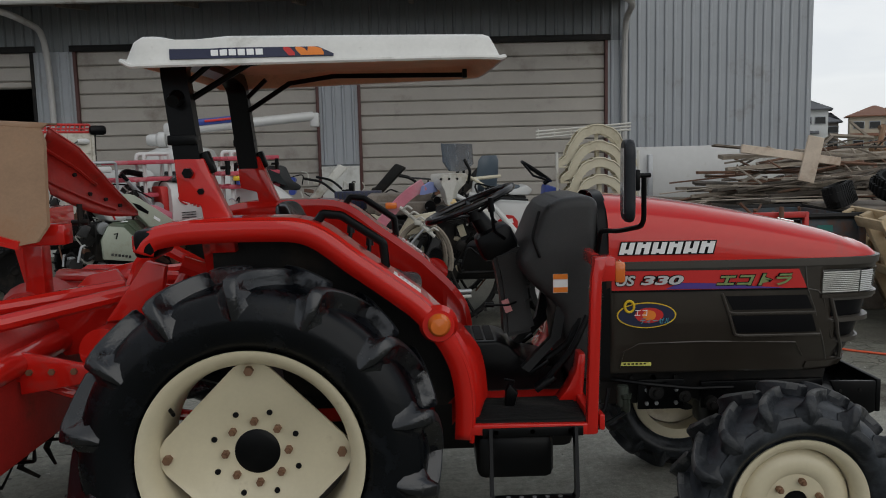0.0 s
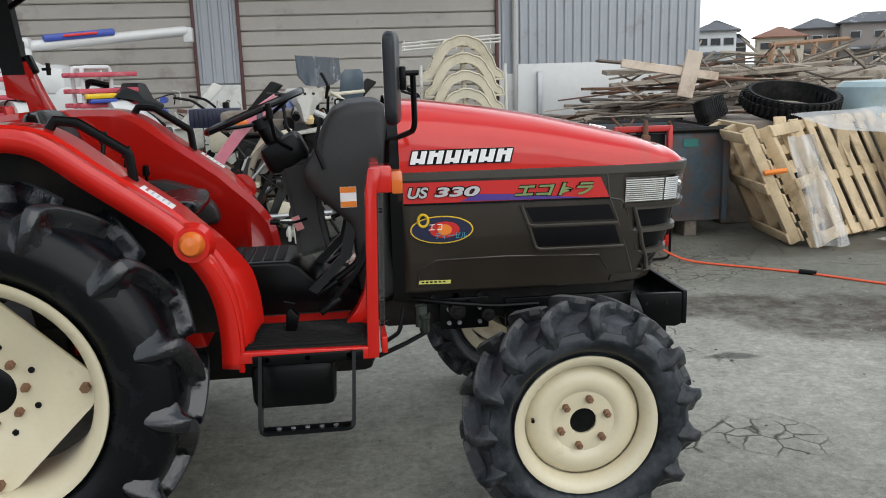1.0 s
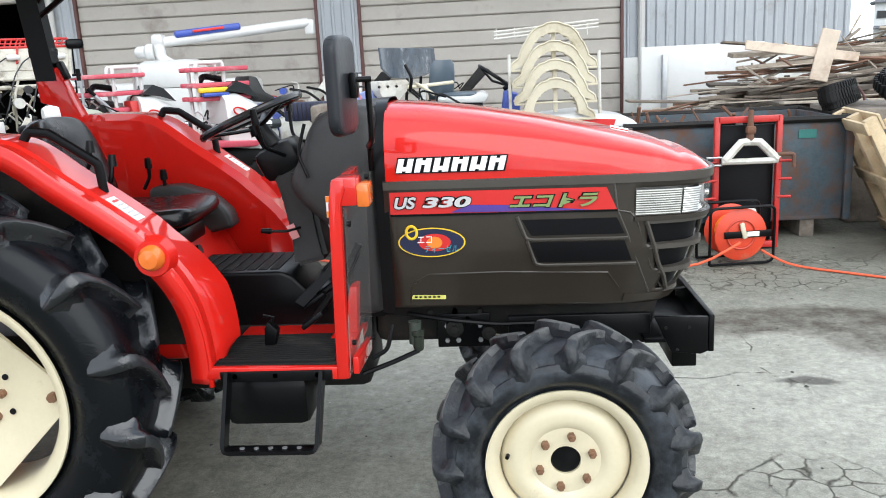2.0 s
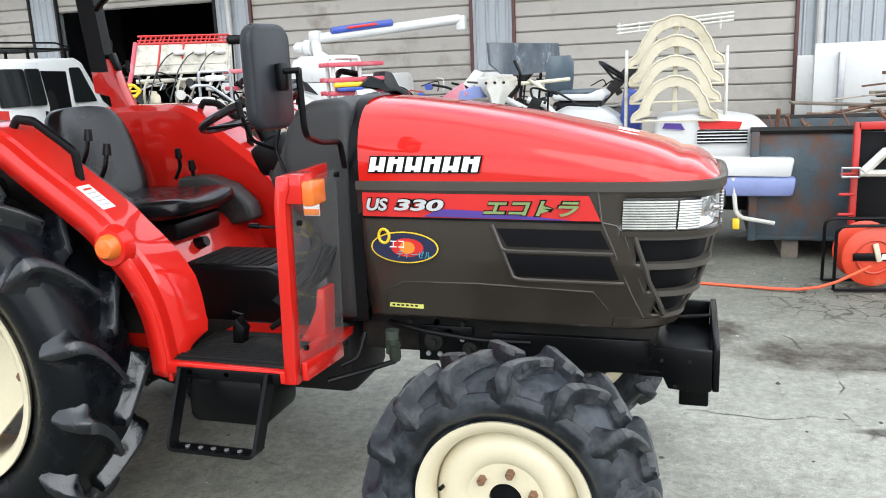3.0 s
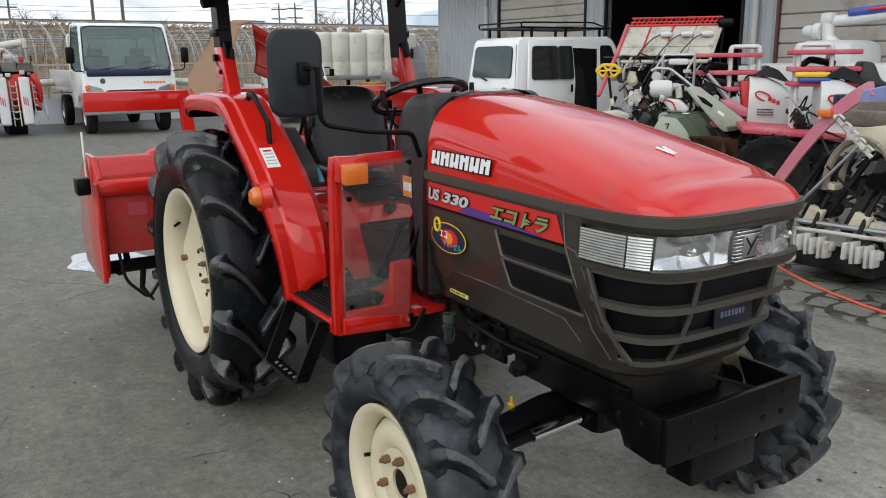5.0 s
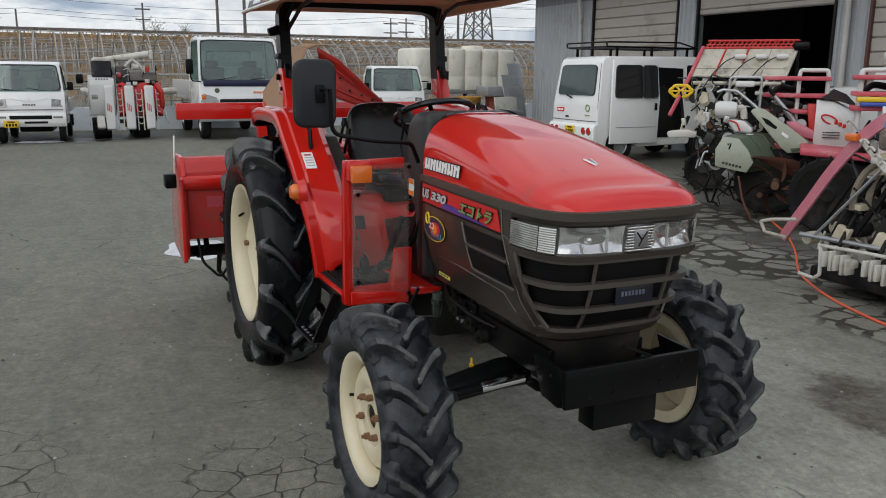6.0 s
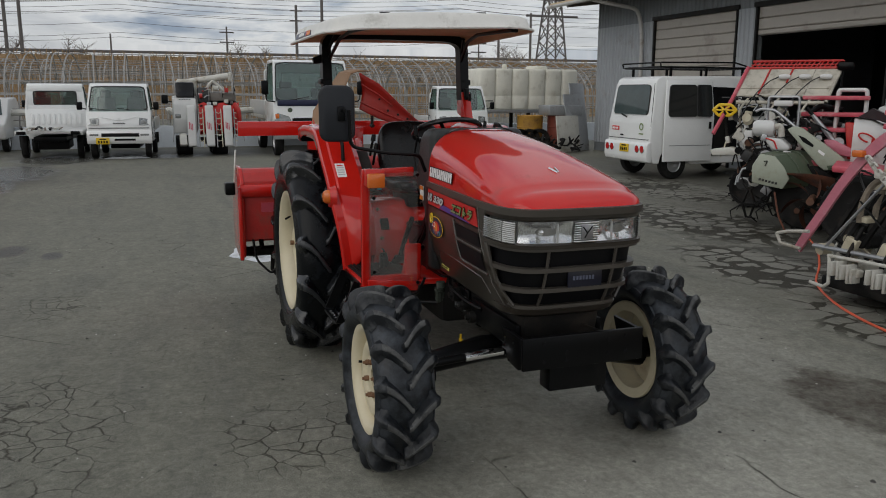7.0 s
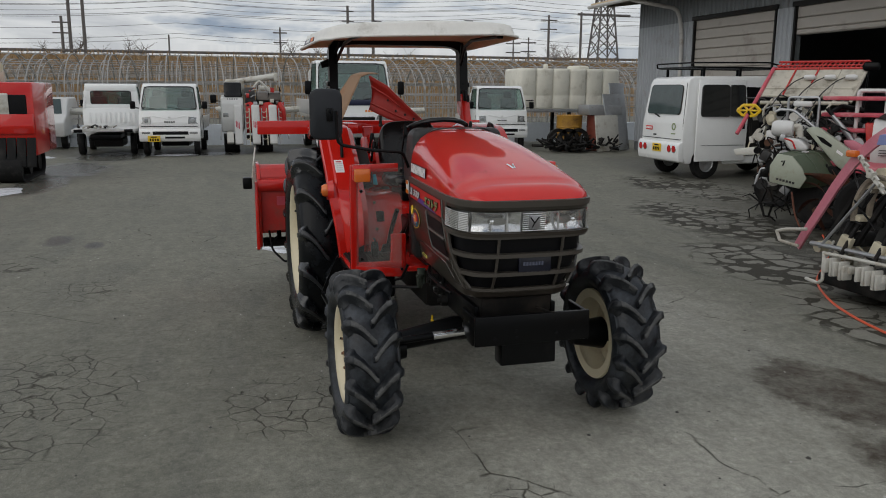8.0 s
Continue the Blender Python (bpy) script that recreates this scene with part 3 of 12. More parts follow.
def barn():
    w = B()
    edges = [XL] + [v for o in OPENINGS for v in o] + [XR]
    for a, b in zip(edges[0::2], edges[1::2]):
        box(w, ((a + b) / 2, WY + 0.10, OPEN_TOP / 2), (b - a, 0.16, OPEN_TOP))
    box(w, ((XL + XR) / 2, WY + 0.10, (OPEN_TOP + ROOF_Z) / 2), (XR - XL, 0.16, ROOF_Z - OPEN_TOP))
    wall = tagged(obj("wall_south", w, SHEET_DARK), "long grey corrugated steel shed wall with roller shutters", "wall", kind="structure")
    c = B()
    for a, b in zip(edges[0::2], edges[1::2]):
        last = b == XR
        corrugated(c, a, b, 1.45 if a > -6.7 else 0.25, OPEN_TOP, WY)
        if last:
            corrugated(c, 3.35, b, OPEN_TOP, ROOF_Z - 0.02, WY)
    part("wall_sheet", c, SHEET, wall, "light grey corrugated cladding")
    c = B()
    corrugated(c, XL, 3.35, OPEN_TOP, ROOF_Z - 0.02, WY)
    part("fascia_sheet", c, SHEET_DARK, wall, "dark grey corrugated cladding over the shutters")
    p = B()
    for a, b in ((-6.55, -5.88), (-1.84, -1.18)):
        box(p, ((a + b) / 2, WY - 0.02, 0.71), (b - a - 0.02, 0.09, 1.42), 0.01)
    box(p, ((3.05 + XR) / 2, WY - 0.03, 0.735), (XR - 3.05, 0.10, 1.47), 0.01)
    part("plinth", p, PLINTH, wall, "white painted concrete base")
    # the other walls and the inside
    s = B()
    box(s, (XL + 0.08, WY + 5.2, ROOF_Z / 2), (0.16, 10.0, ROOF_Z))
    corrug = obj("wall_west", s, SHEET)
    tagged(corrug, "grey corrugated shed end wall", "wall", kind="structure")
    s = B()
    box(s, (XR - 0.08, WY + 5.2, ROOF_Z / 2), (0.16, 10.0, ROOF_Z))
    tagged(obj("wall_east", s, SHEET), "grey corrugated shed end wall", "wall", kind="structure")
    # back wall, its colour darkened in place of indoor shade
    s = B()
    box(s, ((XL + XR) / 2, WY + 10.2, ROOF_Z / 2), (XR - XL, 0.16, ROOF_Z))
    tagged(obj("wall_north", s, INSIDE_SHADE), "inner back wall of the shed, coloured near black for the shade inside", "wall", kind="structure")
    s = B()
    box(s, ((XL + XR) / 2, WY + 5.1, ROOF_Z + 0.06), (XR - XL + 0.3, 10.6, 0.12))
    tagged(obj("shed_roof", s, SHEET_DARK), "flat dark steel shed roof", "roof", kind="structure")
    # eave over the shutters
    e = B()
    box(e, ((XL - 0.5 + 3.35) / 2, WY - 0.62, 4.12), (3.35 - XL + 0.5, 1.30, 0.05), rot=Matrix.Rotation(radians(7), 4, "X"))
    for i in range(12):
        box(e, (XL + 0.3 + i * 1.78, WY - 0.6, 4.06), (0.08, 1.15, 0.10), rot=Matrix.Rotation(radians(7), 4, "X"))
    eave = tagged(obj("eave", e, OLD_WOOD), "timber eave over the shutters", "eave", kind="structure")
    f = B()
    box(f, ((XL - 0.5 + 3.35) / 2, WY - 1.28, 4.04), (3.35 - XL + 0.5, 0.05, 0.13), 0.01)
    part("fascia_board", f, PALLET, eave, "weathered fascia board")
    f = B()
    tube(f, [(XL - 0.5, WY - 1.36, 4.0), (3.35, WY - 1.36, 4.0)], 0.05, 8)
    part("gutter", f, PIPE, eave)
    # shutters
    for k, (a, b) in enumerate(OPENINGS):
        z0 = 2.84 if k == 1 else 0.02
        pitch = 0.235
        box_b = B()
        box(box_b, ((a + b) / 2, WY + 0.11, (z0 + OPEN_TOP) / 2), (b - a - 0.04, 0.03, OPEN_TOP - z0))
        sh = tagged(obj("roller_shutter", box_b, SHUTTER), "half raised roller shutter over a dark opening" if k == 1 else "closed grey-beige roller shutter with horizontal slats",
                    "shutter", "shutters of the shed", "structure")
        z = OPEN_TOP
        while z > z0 + 0.02:
            lo = max(z0, z - pitch)
            s = B()
            prism(s, [(WY + 0.045, lo + 0.012), (WY + 0.03, lo + 0.03), (WY + 0.03, z - 0.012), (WY + 0.045, z), (WY + 0.09, z), (WY + 0.09, lo + 0.012)], "x", a + 0.03, b - 0.03)
            part("slat", s, SHUTTER, sh)
            z -= pitch
        r = B()
        for x in (a + 0.02, b - 0.02):
            box(r, (x, WY + 0.0, OPEN_TOP / 2), (0.05, 0.07, OPEN_TOP), 0.005)
        part("guide_rail", r, RED_STEEL if k > 1 else DARK_STEEL, sh, "dark steel guide rail")
        r = B()
        box(r, ((a + b) / 2, WY - 0.01, OPEN_TOP + 0.05), (b - a + 0.1, 0.08, 0.10), 0.005)
        part("lintel", r, DARK_STEEL, sh)
    # downpipes
    for x, label in ((-6.25, "downpipe beside the open bay"), (3.32, "downpipe beside the last shutter"), (-14.15, "downpipe near the shed corner")):
        d = B()
        tube(d, bend([(x - 0.5, WY - 1.3, 3.98), (x - 0.08, WY - 1.05, 3.86), (x, WY - 0.09, 3.72), (x, WY - 0.09, 0.05)], 5, 0.3), 0.05, 10)
        tagged(obj("downpipe", d, PIPE), "grey plastic " + label, "pipe", "downpipes", "structure")


barn()

# ---- the tractor: x ahead, y to its left, z up from the ground under it ----
tractor = thing("tractor", "red and taupe farm tractor with cream wheels and white canopy", "tractor", (0, 3.355, 0))


LUG_CROWN = mat("worn_lug_crown", (0.075, 0.076, 0.075), 0.7, vary=0.4, scale=14, bump=0.15, bump_scale=60, dirt=(0.016, 0.017, 0.018), dirt_amount=0.5, dirt_scale=16)
LUG_CROWN_DARK = mat("dark_lug_crown", (0.018, 0.020, 0.023), 0.34, spec=0.5, vary=0.4, scale=14, bump=0.15, bump_scale=60, dirt=(0.05, 0.05, 0.049), dirt_amount=0.3, dirt_scale=16)


def tyre(wheel, radius, width, rim, lugs, sweep, lug_h, carcass, tread, bar, crowns):
    """A tyre with curved chevron lugs: along the tread near the middle, square to it at the shoulder, running down the sidewall."""
    bm = B()
    base = radius - lug_h
    h = width / 2
    prof = [(rim - 0.012, -h * 0.62), (rim + 0.010, -h * 0.66), (rim + 0.022, -h * 0.80), (rim + (base - rim) * 0.34, -h * 0.97), (rim + (base - rim) * 0.52, -h * 1.01),
            (rim + (base - rim) * 0.60, -h * 0.985), (rim + (base - rim) * 0.72, -h * 0.93), (base - 0.035, -h * 0.86), (base - 0.016, -h * 0.72), (base - 0.006, -h * 0.52), (base, -h * 0.25), (base + 0.002, 0)]
    prof += [(r, -y) for r, y in prof[-2::-1]]
    lathe(bm, prof, 80)
    part("tyre", bm, carcass, wheel, "black lugged tractor tyre, grey with wear")
    step = 2 * math.pi / lugs
    side_r = rim + (base - rim) * 0.56
    # along the lug: radius, across, way the crown faces, depth, crown half width, foot half width
    stations = [(radius - 0.004, -0.07, 0.0, 1.0, 0.80, 1.5), (radius, 0.02, 0.0, 1.0, 0.95, 1.8), (radius, 0.20, 0.0, 1.05, 0.95, 1.9), (radius - 0.001, 0.40, 0.06, 1.05, 1.0, 2.0), (radius - 0.003, 0.60, 0.15, 1.1, 1.05, 2.1),
                (radius - 0.008, 0.79, 0.35, 1.15, 1.15, 2.4), (radius - 0.020, 0.94, 0.75, 1.2, 1.25, 2.9), (radius - lug_h * 0.95, 1.03, 1.15, 1.0, 1.2, 3.3),
                ((radius - lug_h * 0.95) * 0.45 + side_r * 0.55, 1.075, 1.45, 0.62, 0.85, 3.4), (side_r - 0.004, 1.035, 1.57, 0.2, 0.3, 2.6)]
    for side in (-1, 1):
        for i in range(lugs):
            bm = B()
            a0 = step * (i + (0.5 if side > 0 else 0.0)) + 0.02 * math.sin(7 * i + side)
            rings = []
            for r, y, face, deep, crown, foot in stations:
                q = max(0.0, min(1.0, y))
                c = a0 + sweep * (1 - (1 - q) ** 1.8) - 0.15 * max(0.0, y - 1.0)
                nr, ny = math.cos(face), math.sin(face)
                ring = []
                for off, down in ((-foot, deep), (-(crown + (foot - crown) * 0.22), deep * 0.5), (-crown, 0.07), (-crown * 0.72, 0.0), (crown * 0.72, 0.0), (crown, 0.07), (crown + (foot - crown) * 0.22, deep * 0.5), (foot, deep)):
                    rr = r - nr * down * lug_h
                    ang = c + off * bar / max(rr, 0.1)
                    ring.append((rr * math.cos(ang), side * (y * h - ny * down * lug_h), rr * math.sin(ang)))
                rings.append(ring)
            loft(bm, rings)
            for face in bm.faces:
                c = face.calc_center_median()
                face.material_index = 1 if math.hypot(c.x, c.z) > radius - lug_h * 0.30 else 0
            lug = part("tread_lug", bm, tread, wheel, sharp=58)
            lug.data.materials.append(crowns)


def rear_wheel(s, at):
    """Rim with a diamond disc bolted to it at four lugs."""
    rim = B()
    o = s * 0.14
    lathe(rim, [(0.315, -0.9 * o), (0.375, -0.9 * o), (0.378, -0.8 * o), (0.352, -0.72 * o), (0.34, -0.5 * o), (0.332, 0.3 * o), (0.342, 0.62 * o), (0.352, 0.78 * o), (0.368, 0.83 * o),
                (0.380, 0.94 * o), (0.379, 1.0 * o), (0.368, 1.0 * o), (0.350, 0.92 * o), (0.336, 0.8 * o), (0.325, 0.66 * o), (0.318, 0.3 * o), (0.312, -0.2 * o)], 72, closed=True)
    wheel = part("rear_wheel", rim, CREAM, tractor, "cream steel wheel with a heavy lugged tyre")
    wheel.location = at
    tyre(wheel, 0.640, 0.325, 0.37, 14, radians(15), 0.052, RUBBER, RUBBER_LUG, 0.0175, LUG_CROWN_DARK)
    d = B()
    rings = []
    for r, y in ((0.075, 0.02), (0.12, 0.02), (0.145, 0.035), (0.24, 0.045), (1.0, 0.06)):
        ring = []
        for j in range(64):
            t = 2 * math.pi * j / 64
            q = t % (math.pi / 2)
            flat = 0.258 / max(math.cos(q - math.pi / 4), 0.2)
            edge = min(flat, 0.322)
            rr = min(r, edge)
            ring.append((rr * math.cos(t), s * y, rr * math.sin(t)))
        rings.append(ring)
    back = [[(x, y - s * 0.012, z) for x, y, z in ring] for ring in rings[::-1]]
    loft(d, rings + back, caps=False)
    part("disc", d, CREAM, wheel)
    hub = B()
    lathe(hub, [(0.001, s * 0.03), (0.06, s * 0.03), (0.078, s * 0.022), (0.08, -s * 0.05)], 32)
    part("hub", hub, BLACK, wheel, "black hub")
    for j in range(8):
        t = 2 * math.pi * (j + 0.06) / 8
        b = B()
        p = Vector((0.108 * math.cos(t), 0, 0.108 * math.sin(t)))
        tube(b, [p + Vector((0, s * q, 0)) for q in (0.015, 0.038, 0.039, 0.052)], [0.014, 0.014, 0.008, 0.008], 6)
        part("nut", b, BOLT, wheel)
    for j in range(8):
        t = 2 * math.pi * (j + 0.56) / 8
        b = B()
        p = Vector((0.150 * math.cos(t), 0, 0.150 * math.sin(t)))
        rod(b, p + Vector((0, s * 0.030, 0)), p + Vector((0, s * 0.0405, 0)), 0.010, seg=10)
        part("hole", b, MESH_BLACK, wheel)
    for j in range(4):
        t = math.pi / 2 * j + 0.02
        b = B()
        p = Vector((0.295 * math.cos(t), 0, 0.295 * math.sin(t)))
        rod(b, p + Vector((0, s * 0.05, 0)), p + Vector((0, s * 0.078, 0)), 0.016, seg=6)
        part("rim_bolt", b, BOLT, wheel)
        b = B()
        box(b, p * 1.06 + Vector((0, s * 0.025, 0)), (0.05, 0.05, 0.07), 0.008, Matrix.Rotation(-t, 4, "Y"))
        part("rim_lug", b, CREAM, wheel)
    v = B()
    rod(v, (-0.28, s * 0.07, 0.18), (-0.25, s * 0.11, 0.165), 0.007)
    part("valve", v, BLACK, wheel)
    return wheel


def front_wheel(s, at):
    rim = B()
    o = s * 0.1
    lathe(rim, [(0.19, -0.95 * o), (0.236, -1.0 * o), (0.24, -0.9 * o), (0.222, -0.8 * o), (0.205, -0.5 * o), (0.205, 0.5 * o), (0.220, 0.78 * o), (0.232, 0.82 * o), (0.241, 0.92 * o), (0.241, 0.99 * o),
                (0.233, 1.0 * o), (0.217, 0.93 * o), (0.204, 0.80 * o), (0.199, 0.62 * o), (0.196, 0.45 * o)], 64)
    wheel = part("front_wheel", rim, CREAM, tractor, "cream steel front wheel with a lugged tyre")
    wheel.location = at
    tyre(wheel, 0.406, 0.255, 0.236, 15, radians(15), 0.041, RUBBER_DUSTY_SHEEN, RUBBER_LUG_DUSTY, 0.0135, LUG_CROWN)
    d = B()
    lathe(d, [(0.045, 0.038 * s), (0.045, 0.056 * s), (0.06, 0.058 * s), (0.105, 0.058 * s), (0.116, 0.066 * s), (0.135, 0.072 * s), (0.16, 0.068 * s), (0.182, 0.055 * s), (0.194, 0.038 * s),
              (0.194, 0.028 * s), (0.15, 0.045 * s), (0.11, 0.038 * s)], 64, closed=True)
    part("disc", d, CREAM, wheel)
    hub = B()
    lathe(hub, [(0.001, s * 0.050), (0.04, s * 0.050), (0.05, s * 0.042), (0.05, -s * 0.1)], 24)
    part("hub", hub, BLACK, wheel, "black hub")
    for j in range(6):
        t = 2 * math.pi * (j + 0.3) / 6
        b = B()
        p = Vector((0.082 * math.cos(t), 0, 0.082 * math.sin(t)))
        tube(b, [p + Vector((0, s * q, 0)) for q in (0.054, 0.078, 0.079, 0.088)], [0.0125, 0.0125, 0.007, 0.007], 6)
        part("nut", b, BOLT, wheel, "rusty brown nut")
    v = B()
    rod(v, (-0.172, s * 0.058, 0.02), (-0.176, s * 0.080, 0.022), 0.006)
    part("valve", v, BLACK, wheel)
    return wheel


for s in (-1, 1):
    rear_wheel(s, (-0.678, s * 0.66, 0.632))
    front_wheel(s, (1.176, s * 0.665, 0.399))

# engine hood: sections across, rounded towards the nose
HOOD_TOP = [(0.625, 1.452), (0.75, 1.443), (0.95, 1.416), (1.15, 1.381), (1.36, 1.334), (1.50, 1.299), (1.58, 1.274), (1.65, 1.222), (1.69, 1.19)]


def along(table, x):
    for (a, p), (b, q) in zip(table, table[1:]):
        if x <= b:
            t = max(0.0, (x - a) / (b - a))
            return p + (q - p) * t
    return table[-1][1]


def body_w(z):
    return along([(0.70, 0.228), (0.75, 0.243), (0.80, 0.258), (0.85, 0.282), (0.95, 0.306), (1.05, 0.314), (1.25, 0.314)], z)


def body_front(z):
    return along([(0.70, 1.552), (0.75, 1.600), (0.85, 1.660), (0.95, 1.694), (1.05, 1.714), (1.20, 1.730)], z)


XS = 1.30
NOSE = 4.6         # how square the nose is, seen from above
ARC = [(0.0, 0.0, 1.0)]
for i in range(1, 401):
    t = math.pi / 2 * i / 400
    u, v = math.sin(t) ** (2 / NOSE), max(0.0, math.cos(t)) ** (2 / NOSE)
    ARC.append((ARC[-1][0] + math.hypot((u - ARC[-1][1]) * 0.43, (v - ARC[-1][2]) * 0.314), u, v))


def skin(s, z, side, out=0.0):
    """A point of the lower bodywork: s runs from the cowl (0) along the side (0.5) to the middle of the nose (1)."""
    w, f = body_w(z) + out, body_front(z) + out
    if s <= 0.5:
        return Vector((0.615 + (XS - 0.615) * s / 0.5, side * w, z))
    q = (s - 0.5) * 2 * ARC[-1][0]
    lo, hi = 0, len(ARC) - 1
    while hi - lo > 1:
        mid = (lo + hi) // 2
        lo, hi = (mid, hi) if ARC[mid][0] <= q else (lo, mid)
    k = min(1.0, max(0.0, (q - ARC[lo][0]) / (ARC[hi][0] - ARC[lo][0])))
    u, v = (ARC[lo][i] + (ARC[hi][i] - ARC[lo][i]) * k for i in (1, 2))
    return Vector((XS + (f - XS) * u, side * w * v, z))


def skin_x(x, z):
    """The s at which the side reaches x."""
    lo, hi = 0.0, 1.0
    for _ in range(40):
        mid = (lo + hi) / 2
        if skin(mid, z, 1).x < x:
            lo = mid
        else:
            hi = mid
    return lo


def skin_y(y, z):
    """The s at which the nose comes in to y."""
    lo, hi = 0.5, 1.0
    for _ in range(40):
        mid = (lo + hi) / 2
        if skin(mid, z, 1).y > y:
            lo = mid
        else:
            hi = mid
    return lo


def hood():
    bm = B()
    secs = []
    xs = [0.625 + i * 0.05 for i in range(18)] + [1.51, 1.54, 1.57, 1.60, 1.625, 1.648, 1.668, 1.684, 1.697, 1.706, 1.713, 1.718]
    for x in xs:
        zb = 1.192 - 0.002 * (x - 0.6)
        if x <= XS:
            w = 0.312
        else:
            f = 1.724
            m = NOSE
            w = 0.312 * max(0.0, 1 - ((x - XS) / (f - XS)) ** m) ** (1 / m)
        w = max(w, 0.02)
        zt = max(along(HOOD_TOP, x), zb + 0.004)
        if x > 1.60:
            zt = zb + (along(HOOD_TOP, 1.60) - zb) * max(0.03, 1 - ((x - 1.60) / 0.119) ** 2.4)
        n = 3.2 - 0.3 * max(0.0, (x - 1.2) / 0.5)
        ring = []
        for j in range(25):
            t = math.pi * j / 24
            c, q = math.cos(t), math.sin(t)
            ring.append((x, -w * math.copysign(abs(c) ** (2 / n), c), zb + (zt - zb) * q ** (2 / n)))
        secs.append(ring)
    loft(bm, secs, closed=False)
    return bm


HOOD = part("hood", hood(), RED, tractor, "glossy red engine hood", 50)
b = B()
for d in (-1, 1):
    tube(b, [(1.41, d * 0.013, along(HOOD_TOP, 1.41) + 0.002), (1.47, d * 0.003, along(HOOD_TOP, 1.47) + 0.003)], 0.0045, 6)
part("emblem", b, CHROME, HOOD, "small metal hood emblem")
for k in range(2):
    b = B()
    box(b, (0.70 + 0.0 * k, 0.2 if k else -0.2, 1.415), (0.10, 0.02, 0.012), 0.004)
    part("hood_fitting", b, RED, HOOD)


def lower_body():
    bm = B()
    ss = [i / 14 * 0.5 for i in range(15)] + [0.5 + i / 40 * 0.5 for i in range(1, 41)]
    full = [(s, -1) for s in ss] + [(s, 1) for s in ss[-2::-1]]
    zs = [0.735, 0.745, 0.76, 0.775, 0.785, 0.82, 0.856, 0.868, 0.91, 0.944, 0.956, 1.00, 1.035, 1.06, 1.10, 1.15, 1.17, 1.197]

    rows = [[bm.verts.new(skin(s, z, d)) for s, d in full] for z in zs]
    for i in range(len(zs) - 1):
        zm = (zs[i] + zs[i + 1]) / 2
        cut = 2.0
        if 0.785 < zm < 0.856:
            cut = skin_x(1.545, 0.83)
        elif 0.868 < zm < 0.944:
            cut = skin_x(1.515, 0.92)
        elif 0.956 < zm < 1.035:
            cut = skin_x(1.49, 1.0)
        elif 1.06 < zm < 1.15:
            cut = skin_x(1.442, 1.1)
        for j in range(len(full) - 1):
            sm = (full[j][0] + full[j + 1][0]) / 2
            if sm > cut:
                continue
            bm.faces.new((rows[i][j], rows[i][j + 1], rows[i + 1][j + 1], rows[i + 1][j]))
    return bm


BODY = part("side_panel", lower_body(), BROWN, tractor, "glossy taupe engine side panels and nose", 50)
sol = BODY.modifiers.new("thick", "SOLIDIFY")
sol.thickness, sol.offset = 0.012, -1
# dark core behind the grille
b = B()
core = [[skin(s, z, d, -0.020) for s, d in [(0.45 + 0.0275 * i, -1) for i in range(21)] + [(1.0 - 0.0275 * i, 1) for i in range(1, 21)]] for z in (0.75, 0.85, 0.95, 1.04)]
loft(b, core, closed=False)
GRILLE = part("grille", b, MESH_BLACK, tractor, "black radiator grille behind taupe bars")
for z, lim in ((0.780, skin_x(1.555, 0.78)), (0.862, skin_x(1.53, 0.862)), (0.950, skin_x(1.50, 0.95)), (1.038, skin_x(1.48, 1.038))):
    b = B()
    pts = [skin(lim + (1 - lim) * i / 16, z, -1, 0.004) for i in range(17)] + [skin(1 - (1 - lim) * i / 16, z, 1, 0.004) for i in range(1, 17)]
    loft(b, [[p + Vector((0, 0, 0.008)), p + Vector((0, 0, -0.009)), Vector((p.x - 0.022, p.y * 0.95, p.z - 0.012)), Vector((p.x - 0.022, p.y * 0.95, p.z + 0.011))] for p in pts])
    part("grille_bar", b, BROWN_TRIM, GRILLE, "light taupe grille bar")
for d in (-1, 1):
    b = B()
    tube(b, [skin(skin_y(0.15, z), z, d, -0.006) for z in (0.775, 0.82, 0.87, 0.92, 0.97, 1.02, 1.04)], 0.007, 6)
    part("grille_bar", b, BROWN_TRIM, GRILLE, "upright grille bar")
    b = B()
    tube(b, [skin(skin_x(x, z), z, d, 0.004) for x, z in ((1.56, 0.785), (1.545, 0.84), (1.52, 0.90), (1.508, 0.95), (1.492, 1.0), (1.48, 1.04))], 0.008, 6)
    part("grille_bar", b, BROWN_TRIM, GRILLE)
b = B()
box(b, (1.668, 0.03, 0.905), (0.008, 0.15, 0.07), 0.002)
BATT = part("battery_cover", b, mat("deep_blue_case", (0.006, 0.007, 0.018), 0.3, vary=0.1), GRILLE, "dark blue battery front with a pale label")
for k in range(7):
    b = B()
    box(b, (1.6735, -0.02 + k * 0.014, 0.908), (0.003, 0.009, 0.016), 0.0)
    part("label_bar", b, mat("dim_label", (0.10, 0.11, 0.16), 0.4), BATT)


def band(z0, z1, s0, s1, out, thick, sides=(-1, 1), n=40, slant=0.0):
    """A strip that lies on the bodywork from s0 to s1, across the nose where s1 is 1 on both sides."""
    bm = B()
    cols = []
    if len(sides) == 2:
        seq = [(s0 + (s1 - s0) * i / n, -1) for i in range(n + 1)] + [(s1 - (s1 - s0) * i / n, 1) for i in range(1, n + 1)]
    else:
        seq = [(s0 + (s1 - s0) * i / n, sides[0]) for i in range(n + 1)]
    for s, d in seq:
        sh = slant if s > 0.5 * (s0 + s1) else 0.0
        cols.append([skin(s, z0, d, out), skin(s, z1, d, out), skin(s, z1, d, out + thick), skin(s, z0, d, out + thick)])
    loft(bm, cols)
    return bm


